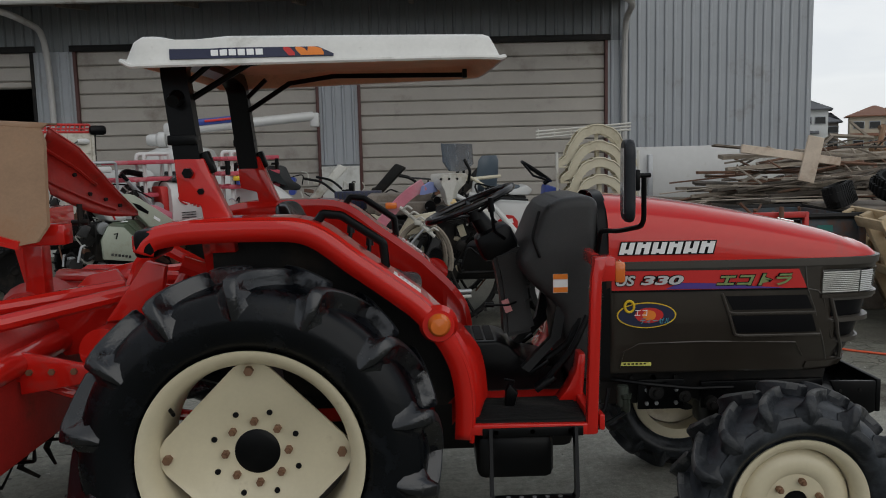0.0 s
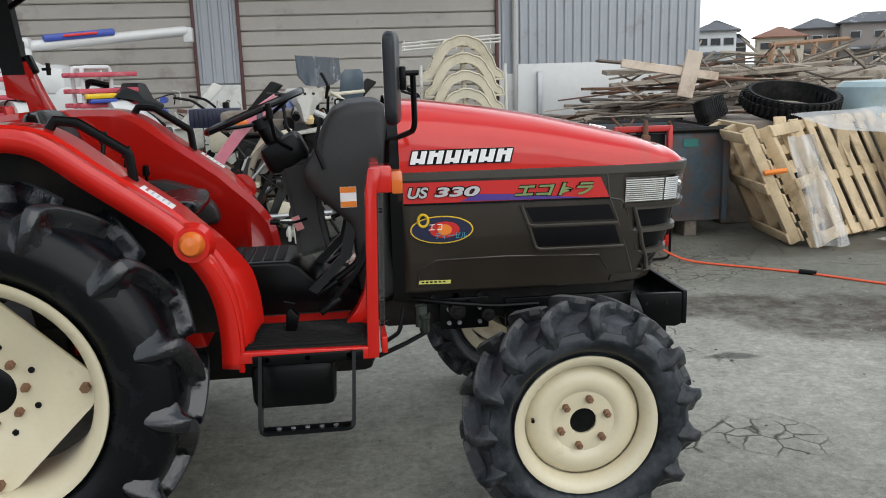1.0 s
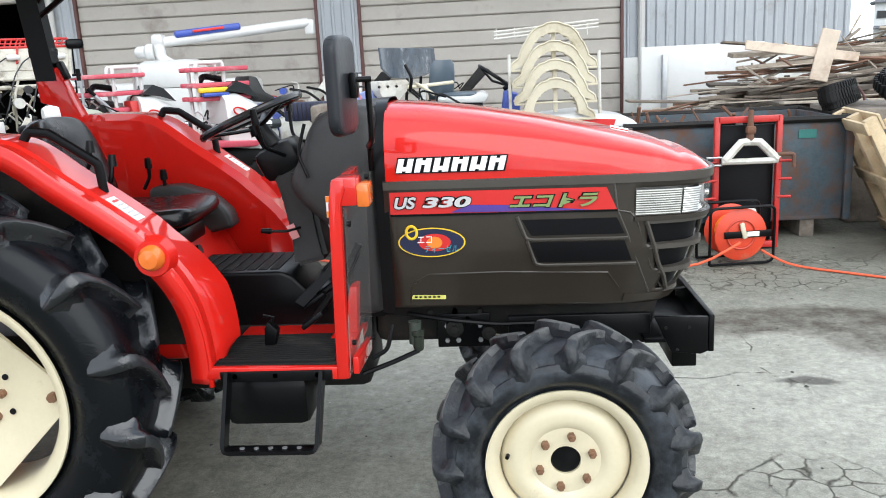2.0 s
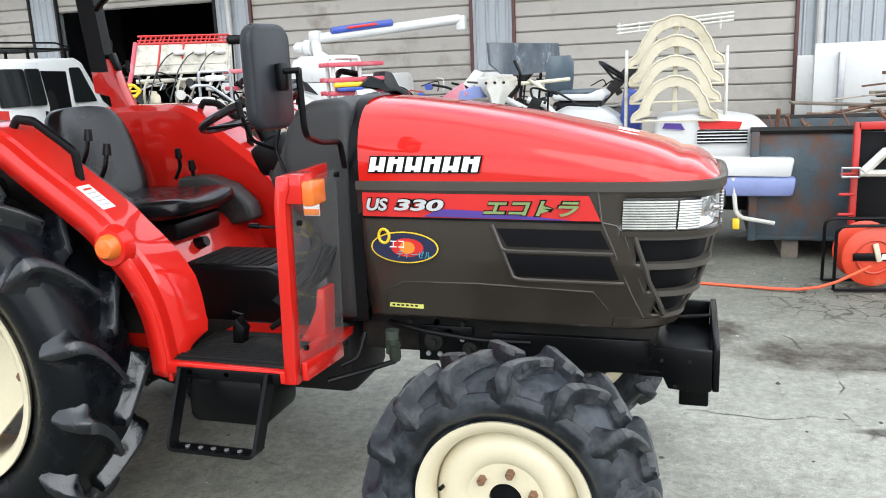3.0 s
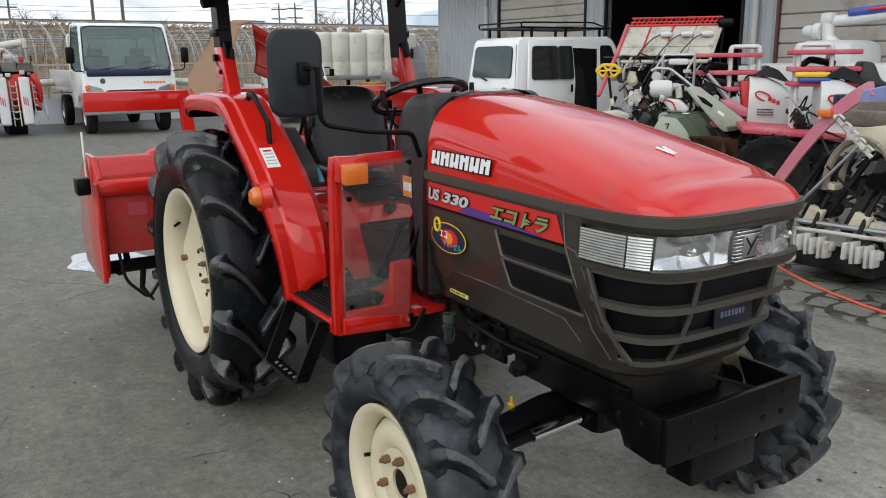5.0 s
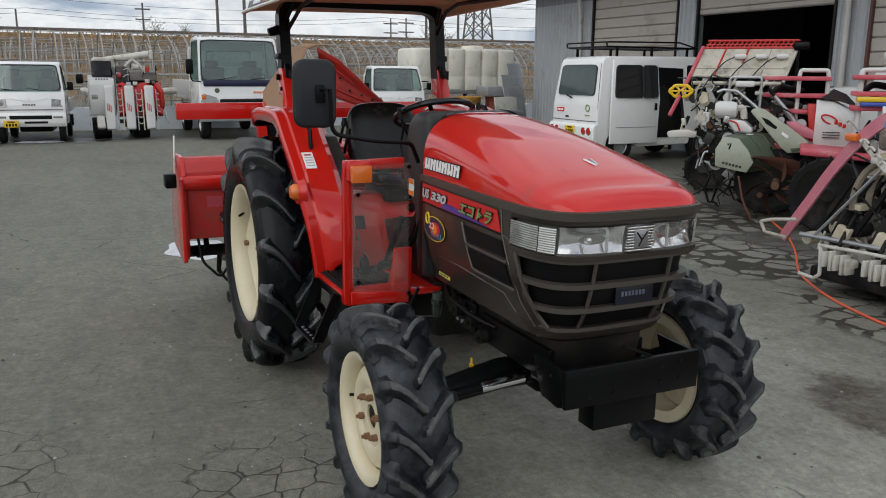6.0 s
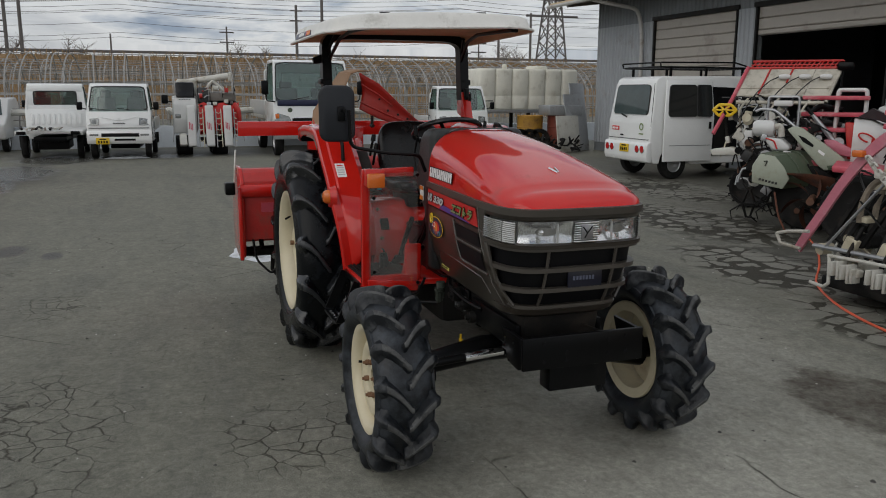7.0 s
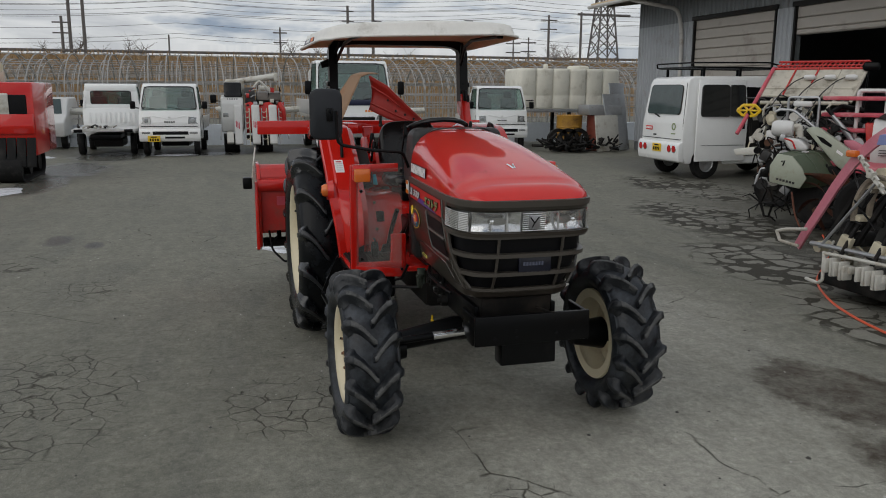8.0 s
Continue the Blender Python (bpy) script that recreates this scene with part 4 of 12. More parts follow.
part("belt_moulding", band(1.169, 1.196, 0.0, 1.0, -0.004, 0.012), BROWN_TRIM, BODY, "taupe moulding under the hood")
part("nose_moulding", band(1.04, 1.056, skin_x(1.44, 1.05), 1.0, -0.002, 0.012), BROWN, BODY)
part("chin_moulding", band(0.748, 0.775, 0.62, 1.0, -0.003, 0.012), BROWN, BODY)
# headlamps wrap round the nose
SL, SC, SH_, SB = skin_x(1.447, 1.1), skin_x(1.600, 1.1), skin_y(0.268, 1.1), skin_y(0.058, 1.1)
LAMP = part("headlamp_bezel", band(1.056, 1.150, skin_x(1.438, 1.1), 1.0, -0.036, 0.006), mat("lamp_housing", (0.34, 0.34, 0.33), 0.3, metal=0.6, vary=0.2), BODY, "grey headlamp housing")
for d in (-1, 1):
    b = B()
    for k in range(11):
        z = 1.062 + k * 0.0076
        tube(b, [skin(SL + (SC - 0.004 - SL) * i / 10, z, d, 0.001) for i in range(11)], 0.0042, 5)
    part("side_lens", b, mat("ribbed_lens", (0.27, 0.27, 0.245), 0.18, metal=0.4, vary=0.3, scale=18, coat=0.6), LAMP, "ribbed clear side lens")
    b = B()
    for k in range(11):
        z = 1.062 + k * 0.0076
        tube(b, [skin(SC + (SH_ - 0.006 - SC) * i / 4, z, d, 0.002) for i in range(5)], 0.0044, 5)
    part("corner_lens", b, mat("bright_ribbed_lens", (0.50, 0.50, 0.475), 0.14, metal=0.55, vary=0.2, scale=18, coat=0.6), LAMP, "bright ribbed corner lens")
    # a smooth bowl, a bulb with its shade, and a dividing web
    b = B()
    rows = []
    for i in range(15):
        u = i / 14
        rows.append([skin(SH_ + (SB - SH_) * u, 1.060 + 0.086 * j / 8, d, -0.004 - 0.030 * math.sin(math.pi * (0.06 + 0.88 * u)) ** 0.7 * math.sin(math.pi * (0.05 + 0.90 * j / 8)) ** 0.8) for j in range(9)])
    loft(b, rows, closed=False)
    part("reflector", b, mat("lamp_silver", (0.74, 0.75, 0.76), 0.16, metal=0.95, vary=0.08, scale=25, bump=0.10, bump_scale=40), LAMP, "bright headlamp reflector bowl", 60)
    b = B()
    ce = skin(SH_ + (SB - SH_) * 0.40, 1.106, d, -0.012)
    tube(b, [ce, ce + Vector((0.012, 0, 0)), ce + Vector((0.016, 0, 0))], [0.011, 0.010, 0.003], 12)
    part("bulb", b, CHROME, LAMP, "small bulb shade")
    b = B()
    web = skin(SH_ + (SB - SH_) * 0.72, 1.10, d, -0.010)
    box(b, web, (0.010, 0.006, 0.076), 0.001)
    part("lamp_web", b, DECAL_GREY, LAMP)
    part("lens", band(1.060, 1.146, SH_ - 0.002, SB, 0.001, 0.003, (d,), 16), LENS, LAMP, "clear headlamp lens")
b = B()
for k in range(9):
    box(b, (1.7215, 0, 1.066 + k * 0.0092), (0.010, 0.104, 0.005), 0.001)
part("badge_slats", b, CHROME, LAMP, "bright slatted badge plate")
b = B()
box(b, (1.728, 0, 1.103), (0.006, 0.05, 0.058), 0.002)
part("badge", b, mat("badge_grey", (0.3, 0.3, 0.31), 0.3, metal=0.7), LAMP, "grey square badge")
b = B()
for a, c in (((-0.02, 1.125), (0.0, 1.10)), ((0.02, 1.125), (0.0, 1.10)), ((0.0, 1.10), (-0.012, 1.08))):
    tube(b, [(1.732, a[0], a[1]), (1.732, c[0], c[1])], 0.003, 4)
part("badge_mark", b, BLACK, LAMP)

# side decals and vents, on both sides
YD = 0.3145


def flat_poly(pts, d, out, material, parent, name, label="", thick=0.0012):
    bm = B()
    y0 = d * (YD + out)
    prism(bm, pts, "y", y0, y0 + d * thick)
    return part(name, bm, material, parent, label)


def wrapped(pts_of, d, out, material, name, label="", parent=None, nx=10, nz=4):
    """A patch on the bodywork given by its corners: lower left, lower right, upper right, upper left as (x, z)."""
    (ax, az), (bx, bz), (cx, cz), (ex, ez) = pts_of
    bm = B()
    lay = []
    for o in (out, out + 0.003):
        grid = []
        for i in range(nx + 1):
            u = i / nx
            col = []
            for j in range(nz + 1):
                v = j / nz
                x = (ax + (bx - ax) * u) * (1 - v) + (ex + (cx - ex) * u) * v
                z = (az + (bz - az) * u) * (1 - v) + (ez + (cz - ez) * u) * v
                col.append(skin(skin_x(x, z), z, d, o))
            grid.append(col)
        lay.append(grid)
    for grid in lay:
        vs = [[bm.verts.new(p) for p in col] for col in grid]
        for i in range(nx):
            for j in range(nz):
                bm.faces.new((vs[i][j], vs[i + 1][j], vs[i + 1][j + 1], vs[i][j + 1]))
    return part(name, bm, material, parent or BODY, label)


for d in (-1, 1):
    wrapped([(0.635, 1.085), (1.385, 1.083), (1.352, 1.157), (0.635, 1.160)], d, 0.001, DECAL_RED, "decal_stripe", "red side stripe with model lettering", nx=16)
    wrapped([(0.84, 1.088), (1.30, 1.084), (1.02, 1.108), (0.90, 1.112)], d, 0.0045, VIOLET, "decal_violet", nx=8, nz=2)
    wrapped([(0.635, 1.078), (1.387, 1.076), (1.386, 1.083), (0.635, 1.085)], d, 0.0035, BLACK, "decal_edge", nx=16, nz=1)
    for z0, z1, xa, xb in ((1.0, 1.055, 1.075, 1.385), (0.905, 0.975, 1.10, 1.41)):
        wrapped([(xa + 0.03, z0), (xb + 0.025, z0), (xb, z1), (xa, z1)], d, 0.002, MESH_BLACK, "side_vent", "black mesh side vent", nx=8)
    b = B()
    for pts in ([(1.06, 1.066), (1.09, 0.985), (1.42, 0.985)], [(1.09, 0.985), (1.12, 0.893), (1.45, 0.893)]):
        tube(b, [skin(skin_x(p.x, p.z), p.z, d, 0.004) for p in bend([(x, 0, z) for x, z in pts], 3, 0.12)], 0.006, 6)
    part("vent_rib", b, BROWN_TRIM, BODY, "raised rib below the side vent")
    b = B()
    tube(b, [skin(skin_x(x, z), z, d, 0.001) for x, z in ((1.375, 1.197), (1.388, 1.08), (1.42, 1.0), (1.47, 0.86), (1.515, 0.745))], 0.003, 6)
    part("panel_seam", b, SEAM, BODY, "thin pale edge of the side panel")
    b = B()
    tube(b, [skin(skin_x(x, z), z, d, 0.001) for x, z in ((1.39, 1.078), (1.43, 1.07), (1.452, 1.04), (1.50, 0.88), (1.545, 0.79), (1.575, 0.765))], 0.003, 6)
    part("panel_crease", b, BROWN_TRIM, BODY)
    b = B()
    tube(b, [skin(skin_x(x, z), z, d, -0.001) for x, z in ((0.68, 0.76), (0.69, 0.83), (0.75, 0.865), (1.0, 0.87), (1.36, 0.86), (1.40, 0.80))], 0.005, 6)
    part("panel_crease", b, BROWN, BODY)
    b = B()
    prism(b, [(0.685, 0.770), (0.805, 0.768), (0.805, 0.782), (0.685, 0.784)], "y", d * (body_w(0.775) + 0.002), d * (body_w(0.775) + 0.004))
    part("warning_label", b, LIME, BODY, "pale yellow warning label")
    for k in range(6):
        b = B()
        box(b, (0.70 + k * 0.016, d * (body_w(0.775) + 0.0045), 0.777), (0.010, 0.001, 0.006))
        part("label_bar", b, BLACK, BODY)
    # the maker's mark: slanted white blocks with a dark edge
    for k in range(6):
        x0 = 0.668 + k * 0.0612
        b = B()
        for q in ((0.0, 0.020), (0.032, 0.052)):
            prism(b, [(x0 + q[0] - 0.006, 1.226), (x0 + q[1] - 0.006, 1.226), (x0 + q[1] + 0.006, 1.272), (x0 + q[0] + 0.006, 1.272)], "y", d * 0.3175, d * 0.3190)
        zz = 1.258 if k % 2 else 1.238
        prism(b, [(x0 + 0.010, zz - 0.007), (x0 + 0.04, zz - 0.007), (x0 + 0.043, zz + 0.007), (x0 + 0.013, zz + 0.007)], "y", d * 0.3175, d * 0.3189)
        part("maker_block", b, WHITE_PURE, HOOD, "white slanted block of the maker's mark")
    b = B()
    for k in range(6):
        x0 = 0.668 + k * 0.0612
        prism(b, [(x0 - 0.010, 1.222), (x0 + 0.051, 1.222), (x0 + 0.064, 1.276), (x0 + 0.002, 1.276)], "y", d * 0.3162, d * 0.3172)
    part("mark_edge", b, BLACK, HOOD)
    # model lettering
    for text, x0, z0, size, width, material, sh in (("US", 0.650, 1.106, 0.052, 0.075, DECAL_GREY, 0.25), ("330", 0.745, 1.108, 0.046, 0.165, DECAL_GREY, 0.2), ("エコトラ", 1.035, 1.100, 0.052, 0.29, DECAL_GREEN, 0.3)):
        for bold, out, tone in ((0.0045, 0.0078, BLACK),):
            bm = lettering(text, size, 0.0008, sh, width + 0.006, bold)
            bm.transform(pose(x0 - 0.003 if d < 0 else x0 + width + 0.003, d * (YD + out), z0, 90, 0, 0 if d < 0 else 180))
            part("letter_edge", bm, tone, BODY)
        bm = lettering(text, size, 0.0012, sh, width, 0.0016)
        turn = pose(x0 if d < 0 else x0 + width, d * (YD + 0.0095), z0, 90, 0, 0 if d < 0 else 180)
        bm.transform(turn)
        part("model_letters", bm, material, BODY, "model lettering on the side stripe")
    # oval badge decal
    for rx, rz, out, material in ((0.115, 0.051, 0.001, YELLOW), (0.110, 0.047, 0.0022, NAVY), (0.055, 0.030, 0.0036, DECAL_RED), (0.026, 0.020, 0.005, ORANGE)):
        pts = [(0.77 + (0.01 if rx < 0.1 else 0) + rx * math.cos(2 * math.pi * i / 32), 0.986 + rz * math.sin(2 * math.pi * i / 32)) for i in range(32)]
        flat_poly(pts, d, out, material, BODY, "oval_decal", "oval multicoloured badge decal")
    b = B()
    tube(b, [(0.703 + 0.018 * math.cos(2 * math.pi * i / 16), d * (YD + 0.006), 1.022 + 0.022 * math.sin(2 * math.pi * i / 16)) for i in range(16)], 0.005, 6, closed=True)
    part("oval_ring", b, YELLOW, BODY)
    for text, x0, z0, size, width, material in (("エコ", 0.722, 0.985, 0.034, 0.05, WHITE_PURE), ("ディーゼル", 0.745, 0.955, 0.026, 0.115, CYAN)):
        bm = lettering(text, size, 0.0008, 0.1, width)
        bm.transform(pose(x0 if d < 0 else x0 + width, d * (YD + 0.0075), z0, 90, 0, 0 if d < 0 else 180))
        part("oval_letters", bm, material, BODY)

# cowl and dash
b = B()
prism(b, [(0.595, 0.72), (0.595, 1.452), (0.49, 1.455), (0.42, 1.44), (0.372, 1.40), (0.318, 1.265), (0.272, 1.195), (0.32, 1.12), (0.445, 1.01), (0.47, 0.72)], "y", -0.285, 0.285, 0.045, 4)
COWL = part("cowl", b, CHARCOAL, tractor, "dark grey plastic dash cowl", 45)
b = B()
sec = []
for x, q in ((0.588, 0.002), (0.630, 0.004)):
    ring = []
    for j in range(25):
        t = math.pi * j / 24
        c, w = math.cos(t), math.sin(t)
        ring.append((x, -(0.314 + q) * math.copysign(abs(c) ** 0.58, c), 0.74 + (0.722 + q) * w ** 0.42))
    sec.append(ring)
loft(b, sec, closed=False)
part("cowl_seal", b, BLACK, COWL, "black rubber seal between hood and cowl", 50)
b = B()
box(b, (0.535, 0, 0.86), (0.12, 0.44, 0.34), 0.03)
part("pedestal", b, BLACK, COWL)
b = B()
tube(b, [(0.13, 0, 1.375), (0.20, 0, 1.27), (0.30, 0, 1.14)], [0.032, 0.045, 0.06], 12)
box(b, (0.21, 0, 1.26), (0.16, 0.20, 0.12), 0.03, Matrix.Rotation(radians(-25), 4, "Y"))
part("steering_column", b, BLACK, COWL)
b = B()
wm = Matrix.Translation((0.105, 0, 1.418)) @ Matrix.Rotation(radians(-22), 4, "Y")
tube(b, [wm @ Vector((0.19 * math.cos(2 * math.pi * i / 40), 0.19 * math.sin(2 * math.pi * i / 40), 0)) for i in range(40)], 0.0145, 10, closed=True)
STEER = part("steering_wheel", b, BLACK_GLOSS, tractor, "black three-spoke steering wheel")
for a in (90, 210, 330):
    b = B()
    t = radians(a)
    tube(b, [wm @ Vector((0, 0, -0.05)), wm @ Vector((0.08 * math.cos(t), 0.08 * math.sin(t), -0.03)), wm @ Vector((0.185 * math.cos(t), 0.185 * math.sin(t), 0))], 0.012, 8, flat=0.6)
    part("spoke", b, BLACK, STEER)
b = B()
rod(b, wm @ Vector((0, 0, -0.07)), wm @ Vector((0, 0, -0.03)), 0.035, 0.028)
part("boss", b, BLACK, STEER)
for y, x, z in ((-0.13, 0.24, 1.28), (0.12, 0.26, 1.30)):
    b = B()
    tube(b, bend([(x, y * 0.8, z), (x - 0.05, y * 1.5, z + 0.04), (x - 0.06, y * 1.8, z + 0.13)]), 0.007, 8)
    rod(b, (x - 0.06, y * 1.8, z + 0.12), (x - 0.065, y * 1.85, z + 0.175), 0.014, 0.010)
    part("lever", b, BLACK, COWL)
b = B()
tube(b, bend([(0.36, -0.29, 1.40), (0.33, -0.30, 1.30), (0.36, -0.30, 1.22)]), 0.006, 8)
part("lever", b, BLACK, COWL)
b = B()
box(b, (0.44, -0.289, 1.115), (0.058, 0.004, 0.075), 0.001)
LB = part("caution_label", b, WHITE_PURE, COWL, "white label with an orange head")
b = B()
box(b, (0.44, -0.292, 1.142), (0.056, 0.003, 0.020))
part("label_head", b, ORANGE, LB)
b = B()
box(b, (0.44, -0.292, 1.090), (0.056, 0.003, 0.020))
part("label_head", b, ORANGE, LB)

# the bodywork narrows towards the cowl
def narrowing(x):
    return along([(0.2, 0.88), (0.62, 0.905), (1.0, 0.965), (1.37, 1.012), (2.0, 1.012)], x)


for top in (HOOD, BODY, GRILLE, COWL):
    for o in [top] + list(top.children_recursive):
        for v in o.data.vertices:
            v.co.y *= narrowing(v.co.x)

# fenders
FEND = [(-1.06, 1.325), (-1.045, 1.362), (-1.0, 1.392), (-0.90, 1.407), (-0.75, 1.412), (-0.60, 1.411), (-0.515, 1.405), (-0.45, 1.384), (-0.39, 1.345), (-0.32, 1.289), (-0.222, 1.218), (-0.15, 1.164), (-0.095, 1.120),
        (-0.048, 1.068), (0.0, 1.005), (0.036, 0.935), (0.058, 0.86), (0.068, 0.78), (0.069, 0.70), (0.064, 0.615)]


def smoothed(pts, n):
    """Points of a curve that runs through pts, n to each stretch."""
    out = []
    for i in range(len(pts) - 1):
        p = [Vector(pts[max(0, min(len(pts) - 1, i + k))]) for k in (-1, 0, 1, 2)]
        for j in range(n):
            u = j / n
            out.append(tuple(0.5 * (2 * p[1] + (p[2] - p[0]) * u + (2 * p[0] - 5 * p[1] + 4 * p[2] - p[3]) * u * u + (3 * p[1] - p[0] - 3 * p[2] + p[3]) * u ** 3)))
    return out + [tuple(pts[-1])]


FEND = smoothed(FEND, 3)


def fender_out(z):
    return along([(0.60, 0.588), (0.80, 0.612), (1.05, 0.645), (1.5, 0.645)], z)


def fender(d):
    bm = B()
    secs = []
    for i, (x, z) in enumerate(FEND):
        a, c = FEND[max(0, i - 1)], FEND[min(len(FEND) - 1, i + 1)]
        t = Vector((c[0] - a[0], 0, c[1] - a[1])).normalized()
        n = Vector((-t.z, 0, t.x))
        p = Vector((x, 0, z))
        lip = 0.060
        y_out = fender_out(z)
        y_in = 0.43
        reach = 0.046 * min(1.0, max(0.0, (1.09 - z) / 0.18))
        drop = Vector((x, 0, 0.70)) if x > -0.62 else Vector((x, 0, 1.0)) if x > -0.87 else Vector((x, 0, z - 0.05))
        if x > 0.0:
            drop = Vector((0.0, 0, min(z, 0.70)))
        up = Vector((0, 0, max(0.0, 0.735 - z)))
        sec = [p - n * lip + Vector((0, d * (y_out - 0.006), 0)), p - n * 0.012 + Vector((0, d * y_out, 0)), p + n * 0.003 + Vector((0, d * (y_out - 0.006), 0)), p + n * 0.002 + Vector((0, d * (y_out - 0.045), 0)),
               p + n * 0.010 + Vector((0.14 * reach, d * (y_out - 0.056), 0)) + up * 0.25, p + n * 0.010 + Vector((0.55 * reach, d * (y_out + y_in) / 2, 0)) + up * 0.7,
               p + n * 0.010 + Vector((reach, d * (y_in + 0.03), 0)) + up, p - n * 0.012 + Vector((reach, d * y_in, 0)) + up, drop + Vector((0, d * y_in, 0))]
        secs.append(sec)
    loft(bm, secs, closed=False)
    return bm


for d in (-1, 1):
    f = part("fender", fender(d), RED, tractor, "glossy red rear fender", 32)
    sol = f.modifiers.new("thick", "SOLIDIFY")
    sol.thickness, sol.offset = 0.008, 1
    # two added dark sheets stand in for the shade inside the wheel arch
    b = B()
    secs = []
    for x, z in [p for p in FEND if -0.87 < p[0] and p[1] > 0.80]:
        low = 1.0 if x < -0.62 else 0.70
        secs.append([(x, d * 0.442, z - 0.02), (x, d * 0.446, z - 0.02), (min(x, -0.02), d * 0.446, min(low, z - 0.05)), (min(x, -0.02), d * 0.442, min(low, z - 0.05))])
    loft(b, secs)
    part("wheel_liner", b, DARK_STEEL, f, "dark sheet in place of shade under the fender")
    b = B()
    secs = []
    for x, z in FEND[1:]:
        secs.append([(x - 0.004, d * 0.445, z - 0.012), (x - 0.004, d * (fender_out(z) - 0.016), z - 0.022), (x - 0.006, d * (fender_out(z) - 0.016), z - 0.026), (x - 0.006, d * 0.445, z - 0.016)])
    loft(b, secs)
    part("wheel_liner", b, DARK_STEEL, f)
    b = B()
    tube(b, [(x + 0.001, d * (fender_out(z) - 0.006), z - 0.012) for x, z in FEND[6:]], 0.010, 8)
    part("fender_edge", b, RED, f)
    b = B()
    rod(b, (-0.045, d * 0.62, 1.046), (-0.045, d * 0.655, 1.046), 0.068, 0.055, 28)
    part("lamp_boss", b, RED, f)
    b = B()
    lathe(b, [(0.001, d * 0.692), (0.028, d * 0.688), (0.038, d * 0.675), (0.040, d * 0.655)], 24, (-0.043, 0, 1.050))
    part("marker_lamp", b, AMBER, f, "round orange marker lamp")
    b = B()
    tube(b, bend([(-0.475, d * 0.53, 1.385), (-0.44, d * 0.53, 1.432), (-0.375, d * 0.53, 1.424), (-0.232, d * 0.53, 1.325), (-0.225, d * 0.53, 1.235)], 3, 0.08), 0.011, 8, flat=1.4)
    part("grab_handle", b, BLACK, f, "black grab handle")
    b = B()
    box(b, (-1.028, d * 0.545, 1.352), (0.082, 0.212, 0.096), 0.022, None, 3)
    tl = part("tail_lamp", b, BLACK, f, "dark tail lamp housing")
    b = B()
    box(b, (-1.068, d * 0.58, 1.355), (0.02, 0.10, 0.055), 0.008)
    part("tail_lens", b, RED_LENS, tl, "red tail lens")
    b = B()
    m0 = Matrix.Rotation(radians(37), 4, "Y")
    box(b, (-0.150, d * 0.560, 1.187), (0.115, 0.055, 0.003), 0.0, m0)
    L = part("safety_label", b, WHITE_PURE, f, "white safety label")
    for k in range(5):
        b = B()
        box(b, m0 @ Vector((-0.038 + 0.019 * k, 0, 0.003)) + Vector((-0.150, d * 0.560, 1.187)), (0.008 if k == 0 else 0.005, 0.034 if k == 0 else 0.042, 0.002), 0, m0)
        part("label_bar", b, DECAL_RED if k == 0 else DECAL_GREY, L)
    b = B()
    if d < 0:
        prism(b, [(-0.50, 1.10), (-0.47, 1.285), (-0.39, 1.285), (-0.18, 1.14), (-0.15, 1.05), (-0.30, 1.02)], "y", -0.34, -0.415, 0.012)
    else:
        prism(b, [(-0.46, 1.0), (-0.44, 1.13), (-0.32, 1.135), (-0.20, 1.095), (-0.12, 1.02), (-0.10, 0.95), (-0.2, 0.93)], "y", 0.27, 0.385, 0.02, 3)
    con = part("console", b, CHARCOAL, f, "grey lever console")
    if d < 0:
        b = B()
        box(b, (-0.215, -0.325, 1.090), (0.085, 0.034, 0.010), 0.002, Matrix.Rotation(radians(42), 4, "Y"))
        part("console_label", b, CYAN, con, "teal label")
    for k, (x, z) in enumerate(((-0.40, 1.28), (-0.33, 1.23)) if d < 0 else ((-0.48, 1.15), (-0.42, 1.10))):
        b = B()
        tube(b, bend([(x, d * 0.32, z - 0.03), (x + 0.03, d * 0.32, z + 0.02), (x + 0.035, d * 0.31, z + 0.07)]), 0.008, 8)
        rod(b, (x + 0.035, d * 0.31, z + 0.06), (x + 0.036, d * 0.305, z + 0.10), 0.016, 0.012)
        part("lever", b, BLACK, f)

# seat
b = B()
secs = []
for x, hw, z0, z1 in ((-0.56, 0.19, 1.05, 1.09), (-0.52, 0.225, 1.03, 1.11), (-0.37, 0.235, 1.02, 1.10), (-0.22, 0.235, 1.02, 1.11), (-0.14, 0.22, 1.03, 1.115), (-0.10, 0.18, 1.06, 1.095)):
    secs.append([(x, -hw, (z0 + z1) / 2), (x, -hw * 0.95, z0), (x, hw * 0.95, z0), (x, hw, (z0 + z1) / 2), (x, hw * 0.93, z1 + 0.012), (x, hw * 0.5, z1 - 0.006), (x, -hw * 0.5, z1 - 0.006), (x, -hw * 0.93, z1 + 0.012)])
loft(b, secs)
SEAT = part("seat", b, VINYL, tractor, "black vinyl seat cushion", 80)
SEAT.modifiers.new("round", "SUBSURF").render_levels = 2
b = B()
secs = []
for z, hw, x, t in ((1.07, 0.19, -0.55, 0.08), (1.12, 0.225, -0.565, 0.10), (1.23, 0.235, -0.60, 0.10), (1.35, 0.225, -0.635, 0.095), (1.42, 0.19, -0.655, 0.075), (1.45, 0.13, -0.665, 0.04)):
    secs.append([(x + t / 2 + 0.012, -hw * 0.9, z), (x + t / 2 - 0.012, -hw * 0.45, z), (x + t / 2 - 0.012, hw * 0.45, z), (x + t / 2 + 0.012, hw * 0.9, z), (x, hw, z), (x - t / 2, hw * 0.8, z), (x - t / 2, -hw * 0.8, z), (x, -hw, z)])
loft(b, secs)
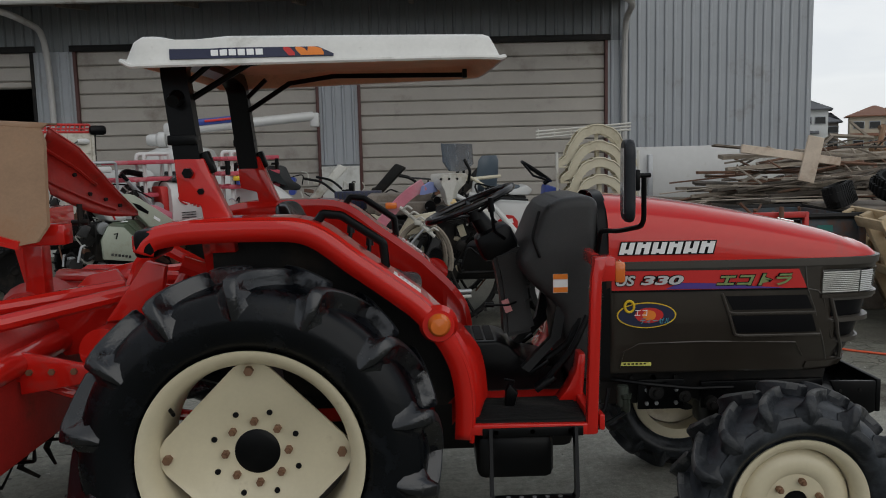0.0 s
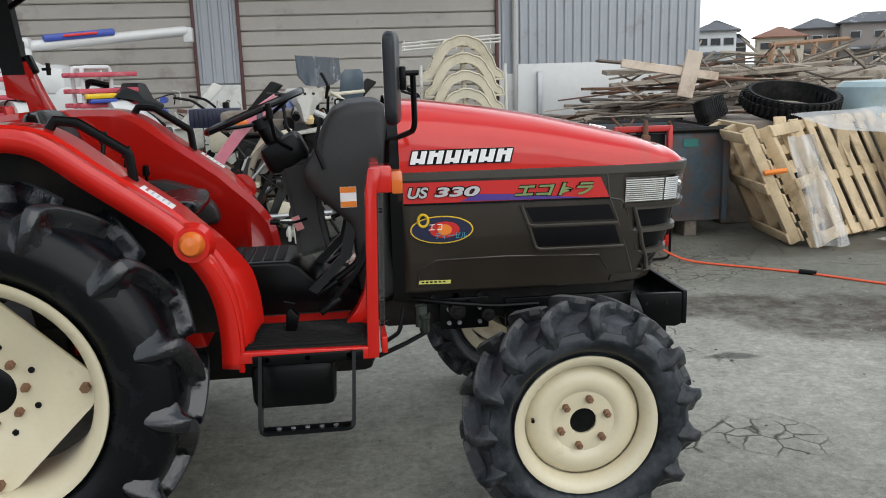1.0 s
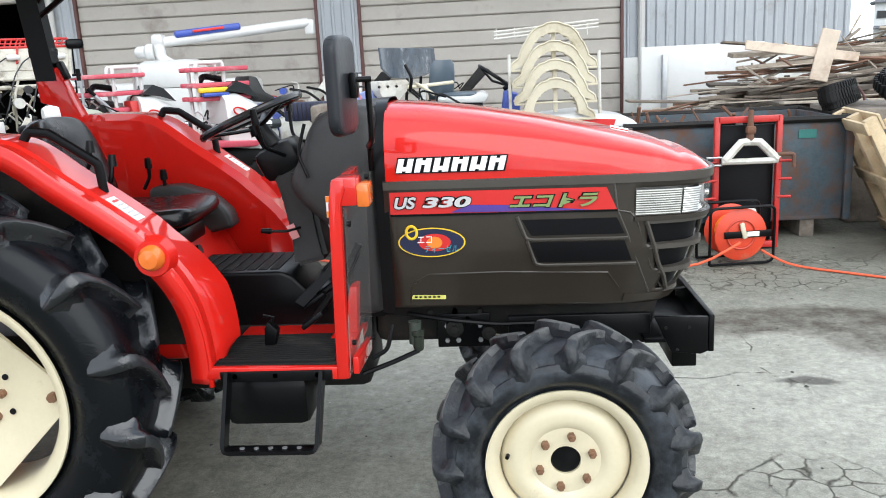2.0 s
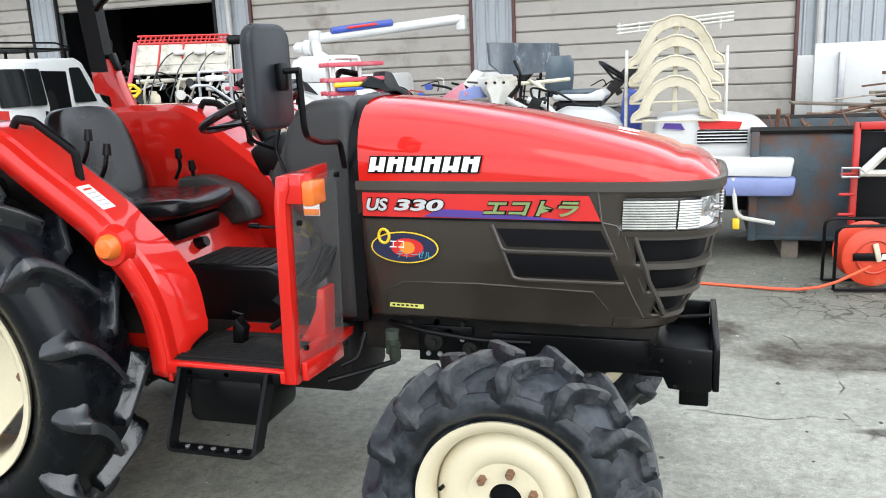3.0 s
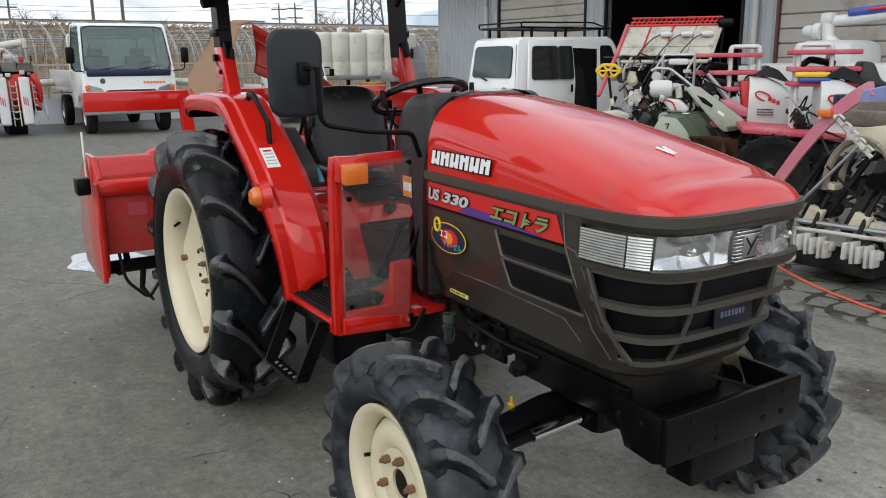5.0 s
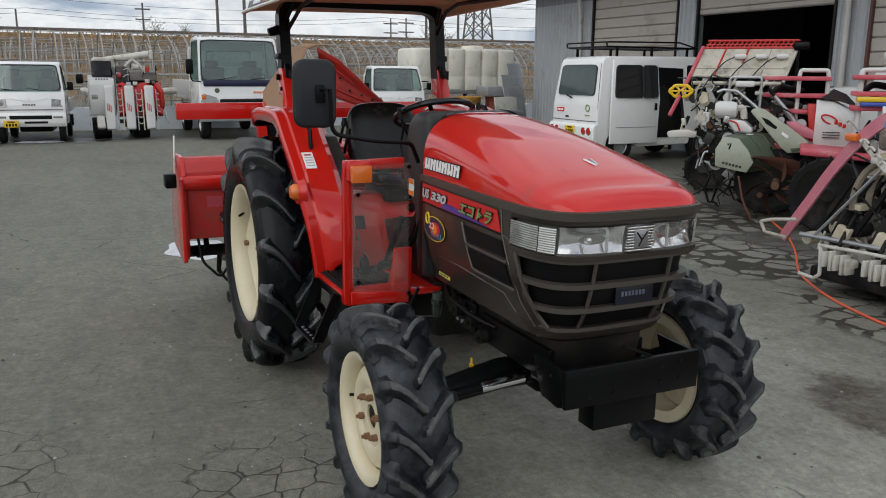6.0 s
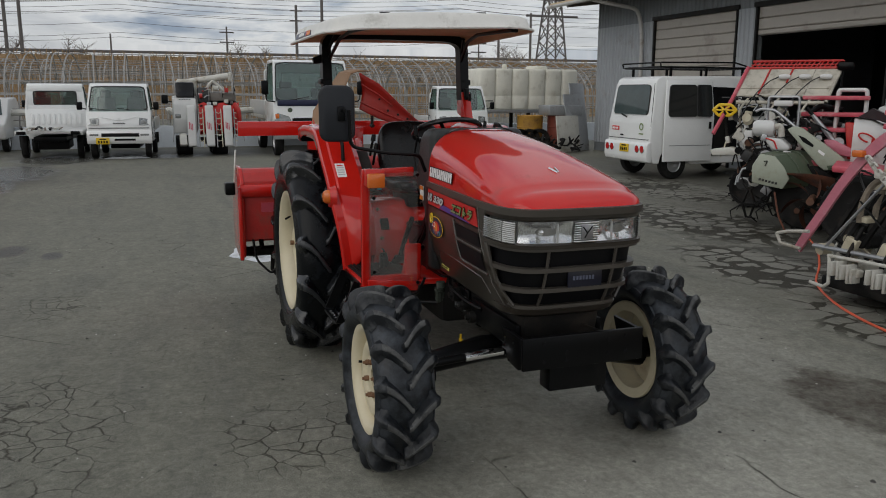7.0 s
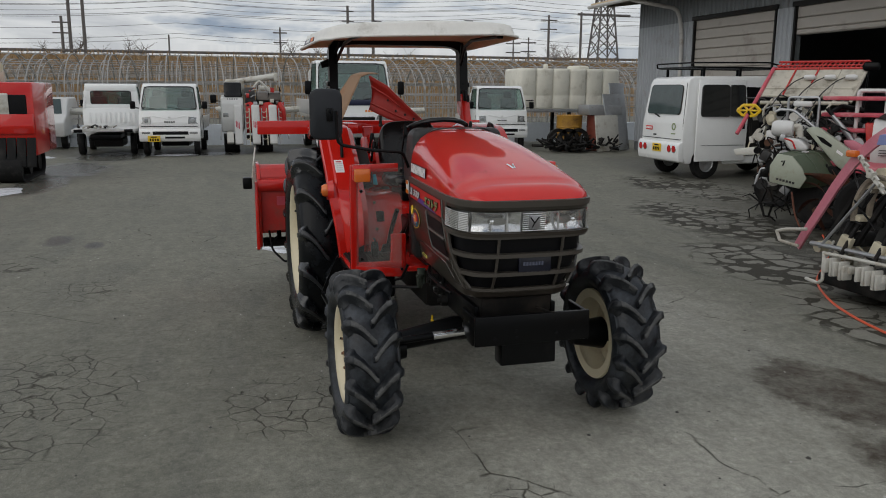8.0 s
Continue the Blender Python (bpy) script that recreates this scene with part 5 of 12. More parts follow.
part("backrest", b, VINYL, SEAT, "black vinyl backrest", 80).modifiers.new("round", "SUBSURF").render_levels = 2
b = B()
box(b, (-0.34, 0, 0.985), (0.34, 0.30, 0.07), 0.015)
part("seat_base", b, BLACK, SEAT)

# platform, tunnel and step
b = B()
prism(b, [(-0.52, 0.64), (-0.52, 0.99), (-0.25, 0.99), (-0.215, 0.965), (-0.085, 0.735), (-0.06, 0.64)], "y", -0.435, 0.435, 0.016, 3)
DECK = part("seat_deck", b, RED, tractor, "red deck under the seat")
b = B()
rod(b, (-0.19, 0.0, 0.91), (-0.145, 0.0, 0.925), 0.026, 0.02, 20)
part("knob", b, BLACK, DECK)
for y, z in ((-0.33, 0.94), (-0.33, 0.78), (0.1, 0.955), (-0.12, 0.957)):
    b = B()
    x = -0.215 + (0.965 - z) * 0.565
    rod(b, (x - 0.01, y, z), (x + 0.012, y, z + 0.006), 0.010, seg=8)
    part("bolt", b, BOLT, DECK)
b = B()
box(b, (-0.150, -0.30, 0.86), (0.012, 0.05, 0.07), 0.003, Matrix.Rotation(radians(-29), 4, "Y"))
part("latch", b, DARK_STEEL, DECK)
b = B()
box(b, (0.285, 0, 0.648), (0.44, 1.18, 0.03), 0.006)
for d in (-1, 1):
    prism(b, [(0.055, 0.632), (0.505, 0.622), (0.505, 0.665), (0.055, 0.672)], "y", d * 0.575, d * 0.600, 0.005)
prism(b, [(0.48, 0.62), (0.515, 0.62), (0.515, 0.70), (0.48, 0.70)], "y", -0.59, -0.30, 0.005)
prism(b, [(0.48, 0.62), (0.515, 0.62), (0.515, 0.70), (0.48, 0.70)], "y", 0.30, 0.59, 0.005)
FLOOR = part("platform", b, RED, tractor, "red step-through platform")
for d in (-1, 1):
    b = B()
    box(b, (0.28, d * 0.435, 0.668), (0.435, 0.29, 0.012), 0.004)
    MAT_ = part("floor_mat", b, RUBBER_DULL, FLOOR, "black ribbed rubber floor mat")
    for k in range(14):
        b = B()
        box(b, (0.275, d * (0.325 + k * 0.0185), 0.678), (0.385, 0.007, 0.010), 0.002)
        part("rib", b, RUBBER_DULL, MAT_)
    b = B()
    prism(b, [(0.42, 0.69), (0.49, 0.69), (0.56, 0.80), (0.56, 0.90), (0.50, 0.90), (0.47, 0.76)], "y", d * 0.27, d * 0.55, 0.01) if d > 0 else prism(b, [(0.40, 0.665), (0.505, 0.665), (0.512, 0.76), (0.518, 0.86), (0.49, 0.86), (0.478, 0.79), (0.45, 0.73)], "y", -0.285, -0.37, 0.008)
    part("kick_plate", b, RED, FLOOR)
b = B()
prism(b, [(-0.21, 0.66), (-0.21, 0.85), (-0.18, 0.868), (0.20, 0.868), (0.245, 0.85), (0.30, 0.79), (0.47, 0.75), (0.47, 0.66)], "y", -0.165, 0.165, 0.014, 3)
TUN = part("tunnel", b, BLACK, FLOOR, "black transmission tunnel cover", 40)
for k in range(8):
    b = B()
    box(b, (-0.13 + k * 0.043, 0, 0.869), (0.034, 0.26, 0.006), 0.002)
    part("rib", b, RUBBER_DULL, TUN)
b = B()
loft(b, [[(x - dx, -w, z), (x + dx, -w, z + 0.03), (x + dx, w, z + 0.03), (x - dx, w, z)] for x, z, dx, w in ((0.26, 1.22, 0.075, 0.10), (0.27, 1.12, 0.06, 0.085), (0.285, 0.98, 0.055, 0.075), (0.30, 0.86, 0.065, 0.09))])
bmesh.ops.bevel(b, geom=list(b.edges), offset=0.018, segments=2, affect="EDGES")
part("column_cover", b, CHARCOAL, COWL, "dark grey steering column cover", 45)
b = B()
tube(b, bend([(0.28, -0.12, 1.02), (0.24, -0.16, 1.015), (0.18, -0.17, 1.02)]), 0.005, 8)
rod(b, (0.185, -0.17, 1.02), (0.15, -0.17, 1.022), 0.011, 0.009)
part("lever", b, BLACK, COWL)
b = B()
box(b, (0.245, -0.095, 1.0), (0.03, 0.003, 0.055), 0, Matrix.Rotation(radians(-20), 4, "Y"))
part("tag", b, mat("pink_tag", (0.6, 0.25, 0.25), 0.5), COWL, "small pink tag")
for y in (-0.21, 0.21):
    b = B()
    loft(b, [[(0.43, y - 0.02, 1.02), (0.47, y - 0.02, 1.02), (0.47, y + 0.02, 1.02), (0.43, y + 0.02, 1.02)], [(0.40, y - 0.05, 0.90), (0.44, y - 0.05, 0.90), (0.44, y - 0.01, 0.90), (0.40, y - 0.01, 0.90)],
             [(0.28, y - 0.08, 0.79), (0.31, y - 0.08, 0.77), (0.31, y - 0.04, 0.77), (0.28, y - 0.04, 0.79)]])
    part("pedal_arm", b, BLACK, FLOOR)
for y, x, z in ((-0.26, 0.36, 0.80), (-0.36, 0.37, 0.76), (0.28, 0.37, 0.78)):
    b = B()
    tube(b, bend([(0.53, y + 0.02, 1.0), (0.47, y, 0.88), (x, y, z)]), 0.013, 8)
    box(b, (x - 0.01, y, z - 0.01), (0.09, 0.07, 0.018), 0.005, Matrix.Rotation(radians(-35), 4, "Y"))
    part("pedal", b, BLACK, FLOOR, "black foot pedal")
b = B()
prism(b, [(0.20, 0.678), (0.235, 0.678), (0.25, 0.73), (0.22, 0.765), (0.205, 0.74)], "y", -0.43, -0.39, 0.004)
tube(b, [(0.22, -0.41, 0.70), (0.235, -0.41, 0.775), (0.20, -0.41, 0.78)], 0.006)
part("pedal", b, BLACK, FLOOR)
for d in (-1, 1):
    b = B()
    box(b, (0.225, d * 0.43, 0.525), (0.28, 0.24, 0.165), 0.03)
    part("tank", b, BLACK, FLOOR, "black tank under the platform")
for d in (-1, 1):
    b = B()
    rail = bend([(0.130, d * 0.606, 0.655), (0.124, d * 0.704, 0.436), (0.420, d * 0.704, 0.436), (0.432, d * 0.606, 0.655)], 5, 0.09)
    secs = []
    for i, p in enumerate(rail):
        w = (rail[min(i + 1, len(rail) - 1)] - rail[max(i - 1, 0)]).normalized()
        a = Vector((0, d * 0.91, 0.41)) if abs(w.x) < 0.3 else Vector((0, d, 0.1))
        n = w.cross(a).normalized()
        secs.append([p + a * 0.024 + n * 0.006, p - a * 0.024 + n * 0.006, p - a * 0.024 - n * 0.006, p + a * 0.024 - n * 0.006])
    loft(b, secs)
    box(b, (0.282, d * 0.600, 0.640), (0.36, 0.012, 0.035), 0.003)
    box(b, (0.272, d * 0.702, 0.438), (0.27, 0.050, 0.010), 0.003)
    ST = part("step", b, BLACK, FLOOR, "black flat-bar step")
    for k in range(5):
        b = B()
        rod(b, (0.182 + 0.045 * k, d * 0.702, 0.441), (0.182 + 0.045 * k, d * 0.702, 0.446), 0.008, seg=10)
        part("stud", b, STEEL, ST)
    for x in (0.15, 0.28, 0.415):
        b = B()
        rod(b, (x, d * 0.597, 0.643), (x, d * 0.606, 0.643), 0.009, seg=6)
        part("bolt", b, STEEL, ST)

# clear shields beside the hood
for d in (-1, 1):
    b = B()
    prism(b, [(0.475, 0.625), (0.515, 0.625), (0.53, 1.18), (0.545, 1.22), (0.545, 1.255), (0.505, 1.255), (0.492, 1.18)], "y", d * 0.558, d * 0.602, 0.006)
    SH = part("shield_frame", b, RED, tractor, "red frame of the clear splash shield")
    b = B()
    prism(b, [(d * 0.585, 1.215), (d * 0.335, 1.215), (d * 0.335, 1.262), (d * 0.585, 1.255)], "x", 0.515, 0.545, 0.005)
    part("top_rail", b, RED, SH)
    b = B()
    box(b, (0.545, d * 0.545, 1.215), (0.07, 0.10, 0.085), 0.008)
    part("lamp_bracket", b, RED, SH)
    b = B()
    box(b, (0.596, d * 0.548, 1.203), (0.038, 0.088, 0.072), 0.008)
    part("turn_lamp", b, AMBER, SH, "orange turn lamp")
    b = B()
    loft(b, [[(0.520, d * 0.57, 0.68), (0.545, d * 0.32, 0.64), (0.560, d * 0.32, 1.24), (0.535, d * 0.57, 1.23)], [(0.524, d * 0.57, 0.68), (0.549, d * 0.32, 0.64), (0.564, d * 0.32, 1.24), (0.539, d * 0.57, 1.23)]])
    part("clear_panel", b, CLEAR, SH, "clear plastic panel")
    b = B()
    prism(b, [(d * 0.58, 0.632), (d * 0.315, 0.615), (d * 0.315, 0.665), (d * 0.58, 0.69)], "x", 0.525, 0.545, 0.004)
    part("bottom_rail", b, RED, SH)
    for y, z, x in ((0.545, 0.726, 0.523), (0.318, 0.662, 0.548), (0.325, 1.223, 0.562), (0.545, 1.11, 0.534)):
        b = B()
        rod(b, (x, d * y, z), (x + 0.012, d * y, z), 0.009, seg=10)
        part("bolt", b, BLACK, SH)

# mirror on its arm, right side
b = B()
mm = Matrix.Translation((0.585, -0.735, 1.530)) @ Matrix.Rotation(radians(-9), 4, "Z")
corners = [(sy * 0.042 + 0.044 * math.cos(a), sz * 0.090 + 0.044 * math.sin(a)) for sy, sz, a0 in ((1, 1, 0.0), (-1, 1, 0.5), (-1, -1, 1.0), (1, -1, 1.5)) for a in [math.pi * (a0 + 0.125 * i) for i in range(5)]]
prism(b, corners, "x", -0.018, 0.018, 0.014, 3)
bmesh.ops.transform(b, matrix=mm, verts=b.verts)
MIR = part("mirror", b, mat("blue_black_plastic", (0.014, 0.016, 0.020), 0.40, spec=0.35, vary=0.15, bump=0.08), tractor, "tall black rear-view mirror on a bent arm", 50)
b = B()
box(b, mm @ Vector((-0.018, 0, 0)), (0.003, 0.130, 0.21), 0.0, Matrix.Rotation(radians(-9), 4, "Z"))
part("mirror_glass", b, CHROME, MIR, "mirror glass")
b = B()
box(b, mm @ Vector((0.03, 0.02, 0)), (0.02, 0.035, 0.07), 0.005, Matrix.Rotation(radians(-7), 4, "Z"))
rod(b, mm @ Vector((0.03, 0.02, 0.015)), mm @ Vector((0.075, 0.035, 0.015)), 0.008)
part("mirror_clamp", b, BLACK, MIR)
b = B()
tube(b, bend([(0.650, -0.69, 1.55), (0.652, -0.685, 1.375), (0.61, -0.50, 1.34), (0.585, -0.32, 1.325), (0.580, -0.285, 1.24)], 5, 0.22), 0.009, 8)
part("mirror_arm", b, BLACK, MIR)

# roll bar and canopy
b = B()
arch = bend([(-0.905, -0.478, 1.58), (-0.905, -0.478, 2.005), (-0.905, 0.478, 2.005), (-0.905, 0.478, 1.58)], 6, 0.2)
secs = []
for i, p in enumerate(arch):
    a, c = arch[max(0, i - 1)], arch[min(len(arch) - 1, i + 1)]
    t = (c - a).normalized()
    n = Vector((0, -t.z, t.y))
    lean = -0.04 * (p.z - 1.6) / 0.4
    secs.append([p + Vector((-0.045 + lean, 0, 0)) + n * 0.03, p + Vector((0.045 + lean, 0, 0)) + n * 0.03, p + Vector((0.045 + lean, 0, 0)) - n * 0.03, p + Vector((-0.045 + lean, 0, 0)) - n * 0.03])
loft(b, secs)
ROPS = part("roll_bar", b, BLACK, tractor, "black roll bar arch")
for d in (-1, 1):
    b = B()
    prism(b, [(-0.845, 1.30), (-0.755, 1.30), (-0.765, 1.42), (-0.80, 1.50), (-0.85, 1.635), (-0.955, 1.635), (-0.945, 1.49), (-0.87, 1.47)], "y", d * 0.45, d * 0.51, 0.006)
    br = part("roll_bar_bracket", b, RED, ROPS, "red roll bar bracket")
    b = B()
    rod(b, (-0.905, d * 0.508, 1.585), (-0.905, d * 0.530, 1.585), 0.019, seg=6)
    rod(b, (-0.865, d * 0.508, 1.52), (-0.865, d * 0.52, 1.52), 0.012, seg=6)
    part("bolt", b, BLACK, br)
    b = B()
    box(b, (-0.92, d * 0.49, 1.70), (0.10, 0.066, 0.035), 0.006)
    box(b, (-0.84, d * 0.48, 1.62), (0.032, 0.036, 0.08), 0.008, Matrix.Rotation(radians(-20), 4, "Y"))
    part("hinge", b, BLACK, ROPS)
    b = B()
    rod(b, (-0.80, d * 0.48, 1.60), (-0.765, d * 0.48, 1.60), 0.006)
    rod(b, (-0.775, d * 0.48, 1.575), (-0.775, d * 0.48, 1.625), 0.009)
    part("pin", b, BLACK, ROPS)
    b = B()
    tube(b, [(-0.90, d * 0.46, 1.84), (-0.69, d * 0.43, 1.965), (-0.48, d * 0.41, 1.992), (0.12, d * 0.40, 1.984)], 0.012, 6)
    tube(b, [(-0.90, d * 0.465, 1.90), (-0.80, d * 0.44, 1.985)], 0.011, 6)
    box(b, (0.115, d * 0.40, 1.99), (0.022, 0.04, 0.04), 0.004)
    part("canopy_strut", b, BLACK, ROPS)
b = B()
rod(b, (-0.93, -0.56, 1.83), (-0.93, -0.49, 1.85), 0.022, 0.03, 10)
part("work_lamp", b, BLACK, ROPS)
Y0, Y1 = -0.70, 0.53
STEPS = [0.0, 0.006, 0.012, 0.018, 0.027, 0.036, 0.042, 0.06, 0.09, 0.14, 0.2, 0.28, 0.36, 0.44, 0.5]
STEPS += [1 - q for q in STEPS[-2::-1]]


def canopy_point(u, v, under=False):
    """u from the back to the front, v from the right edge to the left: a lip, a steep wall and a flat crown with two shallow humps."""
    eu, ev = 1 - abs(2 * u - 1), 1 - abs(2 * v - 1)
    half = (Y1 - Y0) / 2 - 0.05 * abs(2 * u - 1) ** 12
    y = (Y0 + Y1) / 2 + (2 * v - 1) * half
    x = -1.09 + 1.30 * u + 0.03 * abs(2 * v - 1) ** 10 * (1 if u < 0.5 else -1)
    rim = 1.958 + 0.018 * u - 0.014 * abs(2 * v - 1) ** 8 + 0.020 * (2 * v - 1) * (0.4 + 0.6 * u) + 0.02 * max(0.0, 1 - u / 0.03)
    wall = min(1.0, max(0.0, (ev - 0.034) / 0.05)) * min(1.0, max(0.0, (eu - 0.03) / 0.06))
    hump = 0.012 if 0.05 < u < 0.13 or u > 0.27 else 0.0
    crown = 0.078 - 0.026 * u + hump * min(1.0, max(0.0, ev / 0.2)) + 0.022 * (1 - (2 * v - 1) ** 2)
    if under:
        return (x, y, rim - 0.006 + 0.050 * wall)
    return (x, y, rim + crown * wall ** 0.8)


b = B()
ups = [[canopy_point(u, v) for v in STEPS] for u in STEPS]
loft(b, ups, closed=False)
CAN = part("canopy", b, CANOPY, tractor, "white moulded sun canopy, dull with dust", 50)
b = B()
loft(b, [[canopy_point(u, v, True) for v in STEPS] for u in STEPS], closed=False)
part("canopy_underside", b, CANOPY_UNDER, CAN, "tan canopy underside, coloured lighter for daylight glowing through", 60)
b = B()
edge = [c[0] for c in ups] + ups[-1][1:] + [c[-1] for c in ups[-2::-1]] + ups[0][-2:0:-1]
tube(b, edge, 0.008, 6, closed=True)
part("canopy_rim", b, CANOPY, CAN)
for u in (0.30, 0.90):
    for v in (0.28, 0.74):
        b = B()
        box(b, Vector(canopy_point(u, v)) + Vector((0, 0, 0.003)), (0.03, 0.05, 0.012), 0.003)
        part("canopy_clip", b, BLACK, CAN)


def canopy_strip(d, xs, out):
    """A strip on the canopy's side wall: for each x the shares of the wall's width between which it lies."""
    bm = B()
    cols = []
    for (x, a, c) in xs:
        col = []
        for o in (out, out - 0.003):
            for q in (a, c):
                e = (0.034 + 0.05 * q) / 2
                p = Vector(canopy_point((x + 1.09) / 1.30, e if d < 0 else 1 - e))
                col.append(p + Vector((0, d * o, o * 0.5)))
        cols.append([col[0], col[1], col[3], col[2]])
    loft(bm, cols)
    return bm


for d in (-1, 1):
    part("canopy_band", canopy_strip(d, [(-0.915 + 0.0645 * i, 0.12, 0.52) for i in range(9)] + [(-0.345, 0.12, 0.20)], 0.004), NAVY, CAN, "navy band on the canopy edge")
    for k in range(4):
        x = -0.545 + 0.040 * k
        part("canopy_stripe", canopy_strip(d, [(x, 0.40, 0.50), (x + 0.016, 0.15, 0.50), (x + 0.026 + 0.004 * k, 0.15, 0.42), (x + 0.036 + 0.004 * k, 0.15, 0.24)], 0.006), ORANGE if k else DECAL_RED, CAN)
    for k in range(6):
        x = -0.78 + 0.029 * k
        part("maker_block", canopy_strip(d, [(x, 0.20, 0.44), (x + 0.023, 0.20, 0.44)], 0.006), WHITE_PURE, CAN)

# underbody, front axle and ballast bracket
b = B()
prism(b, [(0.58, 0.77), (0.58, 0.69), (0.75, 0.672), (0.86, 0.615), (1.0, 0.605), (1.06, 0.565), (1.28, 0.545), (1.52, 0.57), (1.56, 0.77)], "y", -0.175, 0.175, 0.02, 2)
CH = part("chassis", b, DARK_STEEL, tractor, "black engine and gearbox underside")
for name, c, z in (("clutch_housing", (0.68, 0, 0.66), (0.3, 0.30, 0.17)), ("gearbox", (-0.02, 0, 0.55), (1.06, 0.34, 0.28)), ("rear_axle", (-0.68, 0, 0.632), (0.36, 0.95, 0.26))):
    b = B()
    box(b, c, z, 0.04)
    part(name, b, DARK_STEEL, CH)
for d in (-1, 1):
    b = B()
    box(b, (1.27, d * 0.19, 0.63), (0.50, 0.022, 0.11), 0.004)
    part("frame_rail", b, BLACK, CH)
for d in (-1, 1):
    for k in range(7):
        b = B()
        x = 0.74 + 0.045 * (k % 4) + (0.09 if k > 3 else 0)
        z = 0.705 - 0.025 * (k % 2)
        rod(b, (x, d * 0.17, z), (x, d * 0.192, z), 0.010, seg=6)
        part("bolt", b, DARK_STEEL, CH)
for d in (-1, 1):
    for x, z, r, w in ((0.83, 0.655, 0.035, 0.05), (0.95, 0.63, 0.028, 0.04), (1.06, 0.60, 0.03, 0.05)):
        b = B()
        tube(b, [(x, d * q, z) for q in (0.17, 0.18 + w, 0.181 + w, 0.197 + w)], [r, r * 0.9, r * 0.4, r * 0.4], 14)
        part("engine_cap", b, DARK_STEEL, CH)
    b = B()
    tube(b, bend([(0.66, d * 0.18, 0.70), (0.80, d * 0.23, 0.69), (0.98, d * 0.22, 0.665), (1.15, d * 0.20, 0.66)]), 0.009, 8)
    part("fuel_line", b, BLACK, CH)
b = B()
rod(b, (0.69, -0.24, 0.61), (0.69, -0.24, 0.69), 0.024, seg=16)
part("sediment_bowl", b, mat("smoky_bowl", (0.05, 0.06, 0.05), 0.2, vary=0.1), CH, "small glass sediment bowl")
b = B()
tube(b, [(1.176, -0.52, 0.435), (1.176, -0.20, 0.485), (1.176, 0.20, 0.485), (1.176, 0.52, 0.435)], [0.048, 0.060, 0.060, 0.048], 16)
rod(b, (1.176, -0.62, 0.399), (1.176, -0.45, 0.41), 0.085, 0.06, 16)
rod(b, (1.176, 0.62, 0.399), (1.176, 0.45, 0.41), 0.085, 0.06, 16)
box(b, (1.2, 0, 0.50), (0.24, 0.22, 0.14), 0.03)
AX = part("front_axle", b, BLACK, tractor, "black front axle")
b = B()
rod(b, (1.27, -0.50, 0.470), (1.27, -0.12, 0.500), 0.018)
rod(b, (1.27, 0.50, 0.470), (1.27, 0.12, 0.500), 0.018)
rod(b, (1.27, -0.14, 0.500), (1.27, 0.14, 0.500), 0.028)
tube(b, [(1.27, -0.50, 0.470), (1.22, -0.55, 0.44)], 0.018)
part("steering_cylinder", b, BLACK, AX)
b = B()
rod(b, (1.275, -0.33, 0.484), (1.275, -0.15, 0.498), 0.020)
part("piston_rod", b, CHROME, AX, "bright piston rod")
b = B()
box(b, (1.127, -0.294, 0.515), (0.024, 0.014, 0.016), 0.003)
rod(b, (1.127, -0.294, 0.49), (1.127, -0.294, 0.545), 0.005)
part("plug", b, YELLOW, AX, "yellow plug")
b = B()
box(b, (1.716, 0.009, 0.625), (0.020, 0.542, 0.135), 0.005)
BR = part("ballast_bracket", b, BLACK, tractor, "black steel front ballast bracket with bolt holes")
for y0, y1 in ((-0.262, -0.244), (0.262, 0.28)):
    b = B()
    prism(b, [(1.52, 0.69), (1.705, 0.685), (1.705, 0.56), (1.68, 0.55), (1.58, 0.56)], "y", y0, y1, 0.003)
    part("bracket_side", b, BLACK, BR)
b = B()
box(b, (1.655, 0.0, 0.515), (0.09, 0.26, 0.125), 0.006)
part("tow_block", b, BLACK, BR)
b = B()
box(b, (1.60, 0.0, 0.60), (0.22, 0.5, 0.02), 0.004)
part("bracket_floor", b, BLACK, BR)
b = B()
tube(b, [(1.44, 0.1, 0.66), (1.705, 0.1, 0.685)], 0.006)
part("tow_pin", b, DARK_STEEL, BR)
for y, z in ((-0.17, 0.665), (-0.17, 0.59), (-0.07, 0.62), (-0.07, 0.59), (0.12, 0.655), (0.12, 0.60), (0.20, 0.665), (0.20, 0.60)):
    b = B()
    rod(b, (1.7265, y, z), (1.7285, y, z), 0.0085, seg=12)
    part("bolt_hole", b, MESH_BLACK, BR)
for x, z in ((1.56, 0.65), (1.60, 0.57), (1.64, 0.65)):
    b = B()
    rod(b, (x, -0.263, z), (x, -0.268, z), 0.006, seg=6)
    part("bolt", b, DARK_STEEL, BR)
b = B()
tube(b, bend([(0.62, -0.30, 0.70), (0.60, -0.33, 0.62), (0.55, -0.36, 0.60)]), 0.008)
tube(b, bend([(0.70, -0.25, 0.585), (0.62, -0.33, 0.575), (0.52, -0.40, 0.56)]), 0.009)
part("hose", b, BLACK, CH, "black hoses")
b = B()
lathe(b, [(0.001, 0.585), (0.016, 0.587), (0.020, 0.60), (0.020, 0.64), (0.024, 0.645), (0.024, 0.66), (0.001, 0.665)], 16, (0.70, -0.25, 0), "z")
part("filter", b, mat("smoky_filter", (0.030, 0.036, 0.028), 0.25, vary=0.2), CH, "small smoky filter bowl")
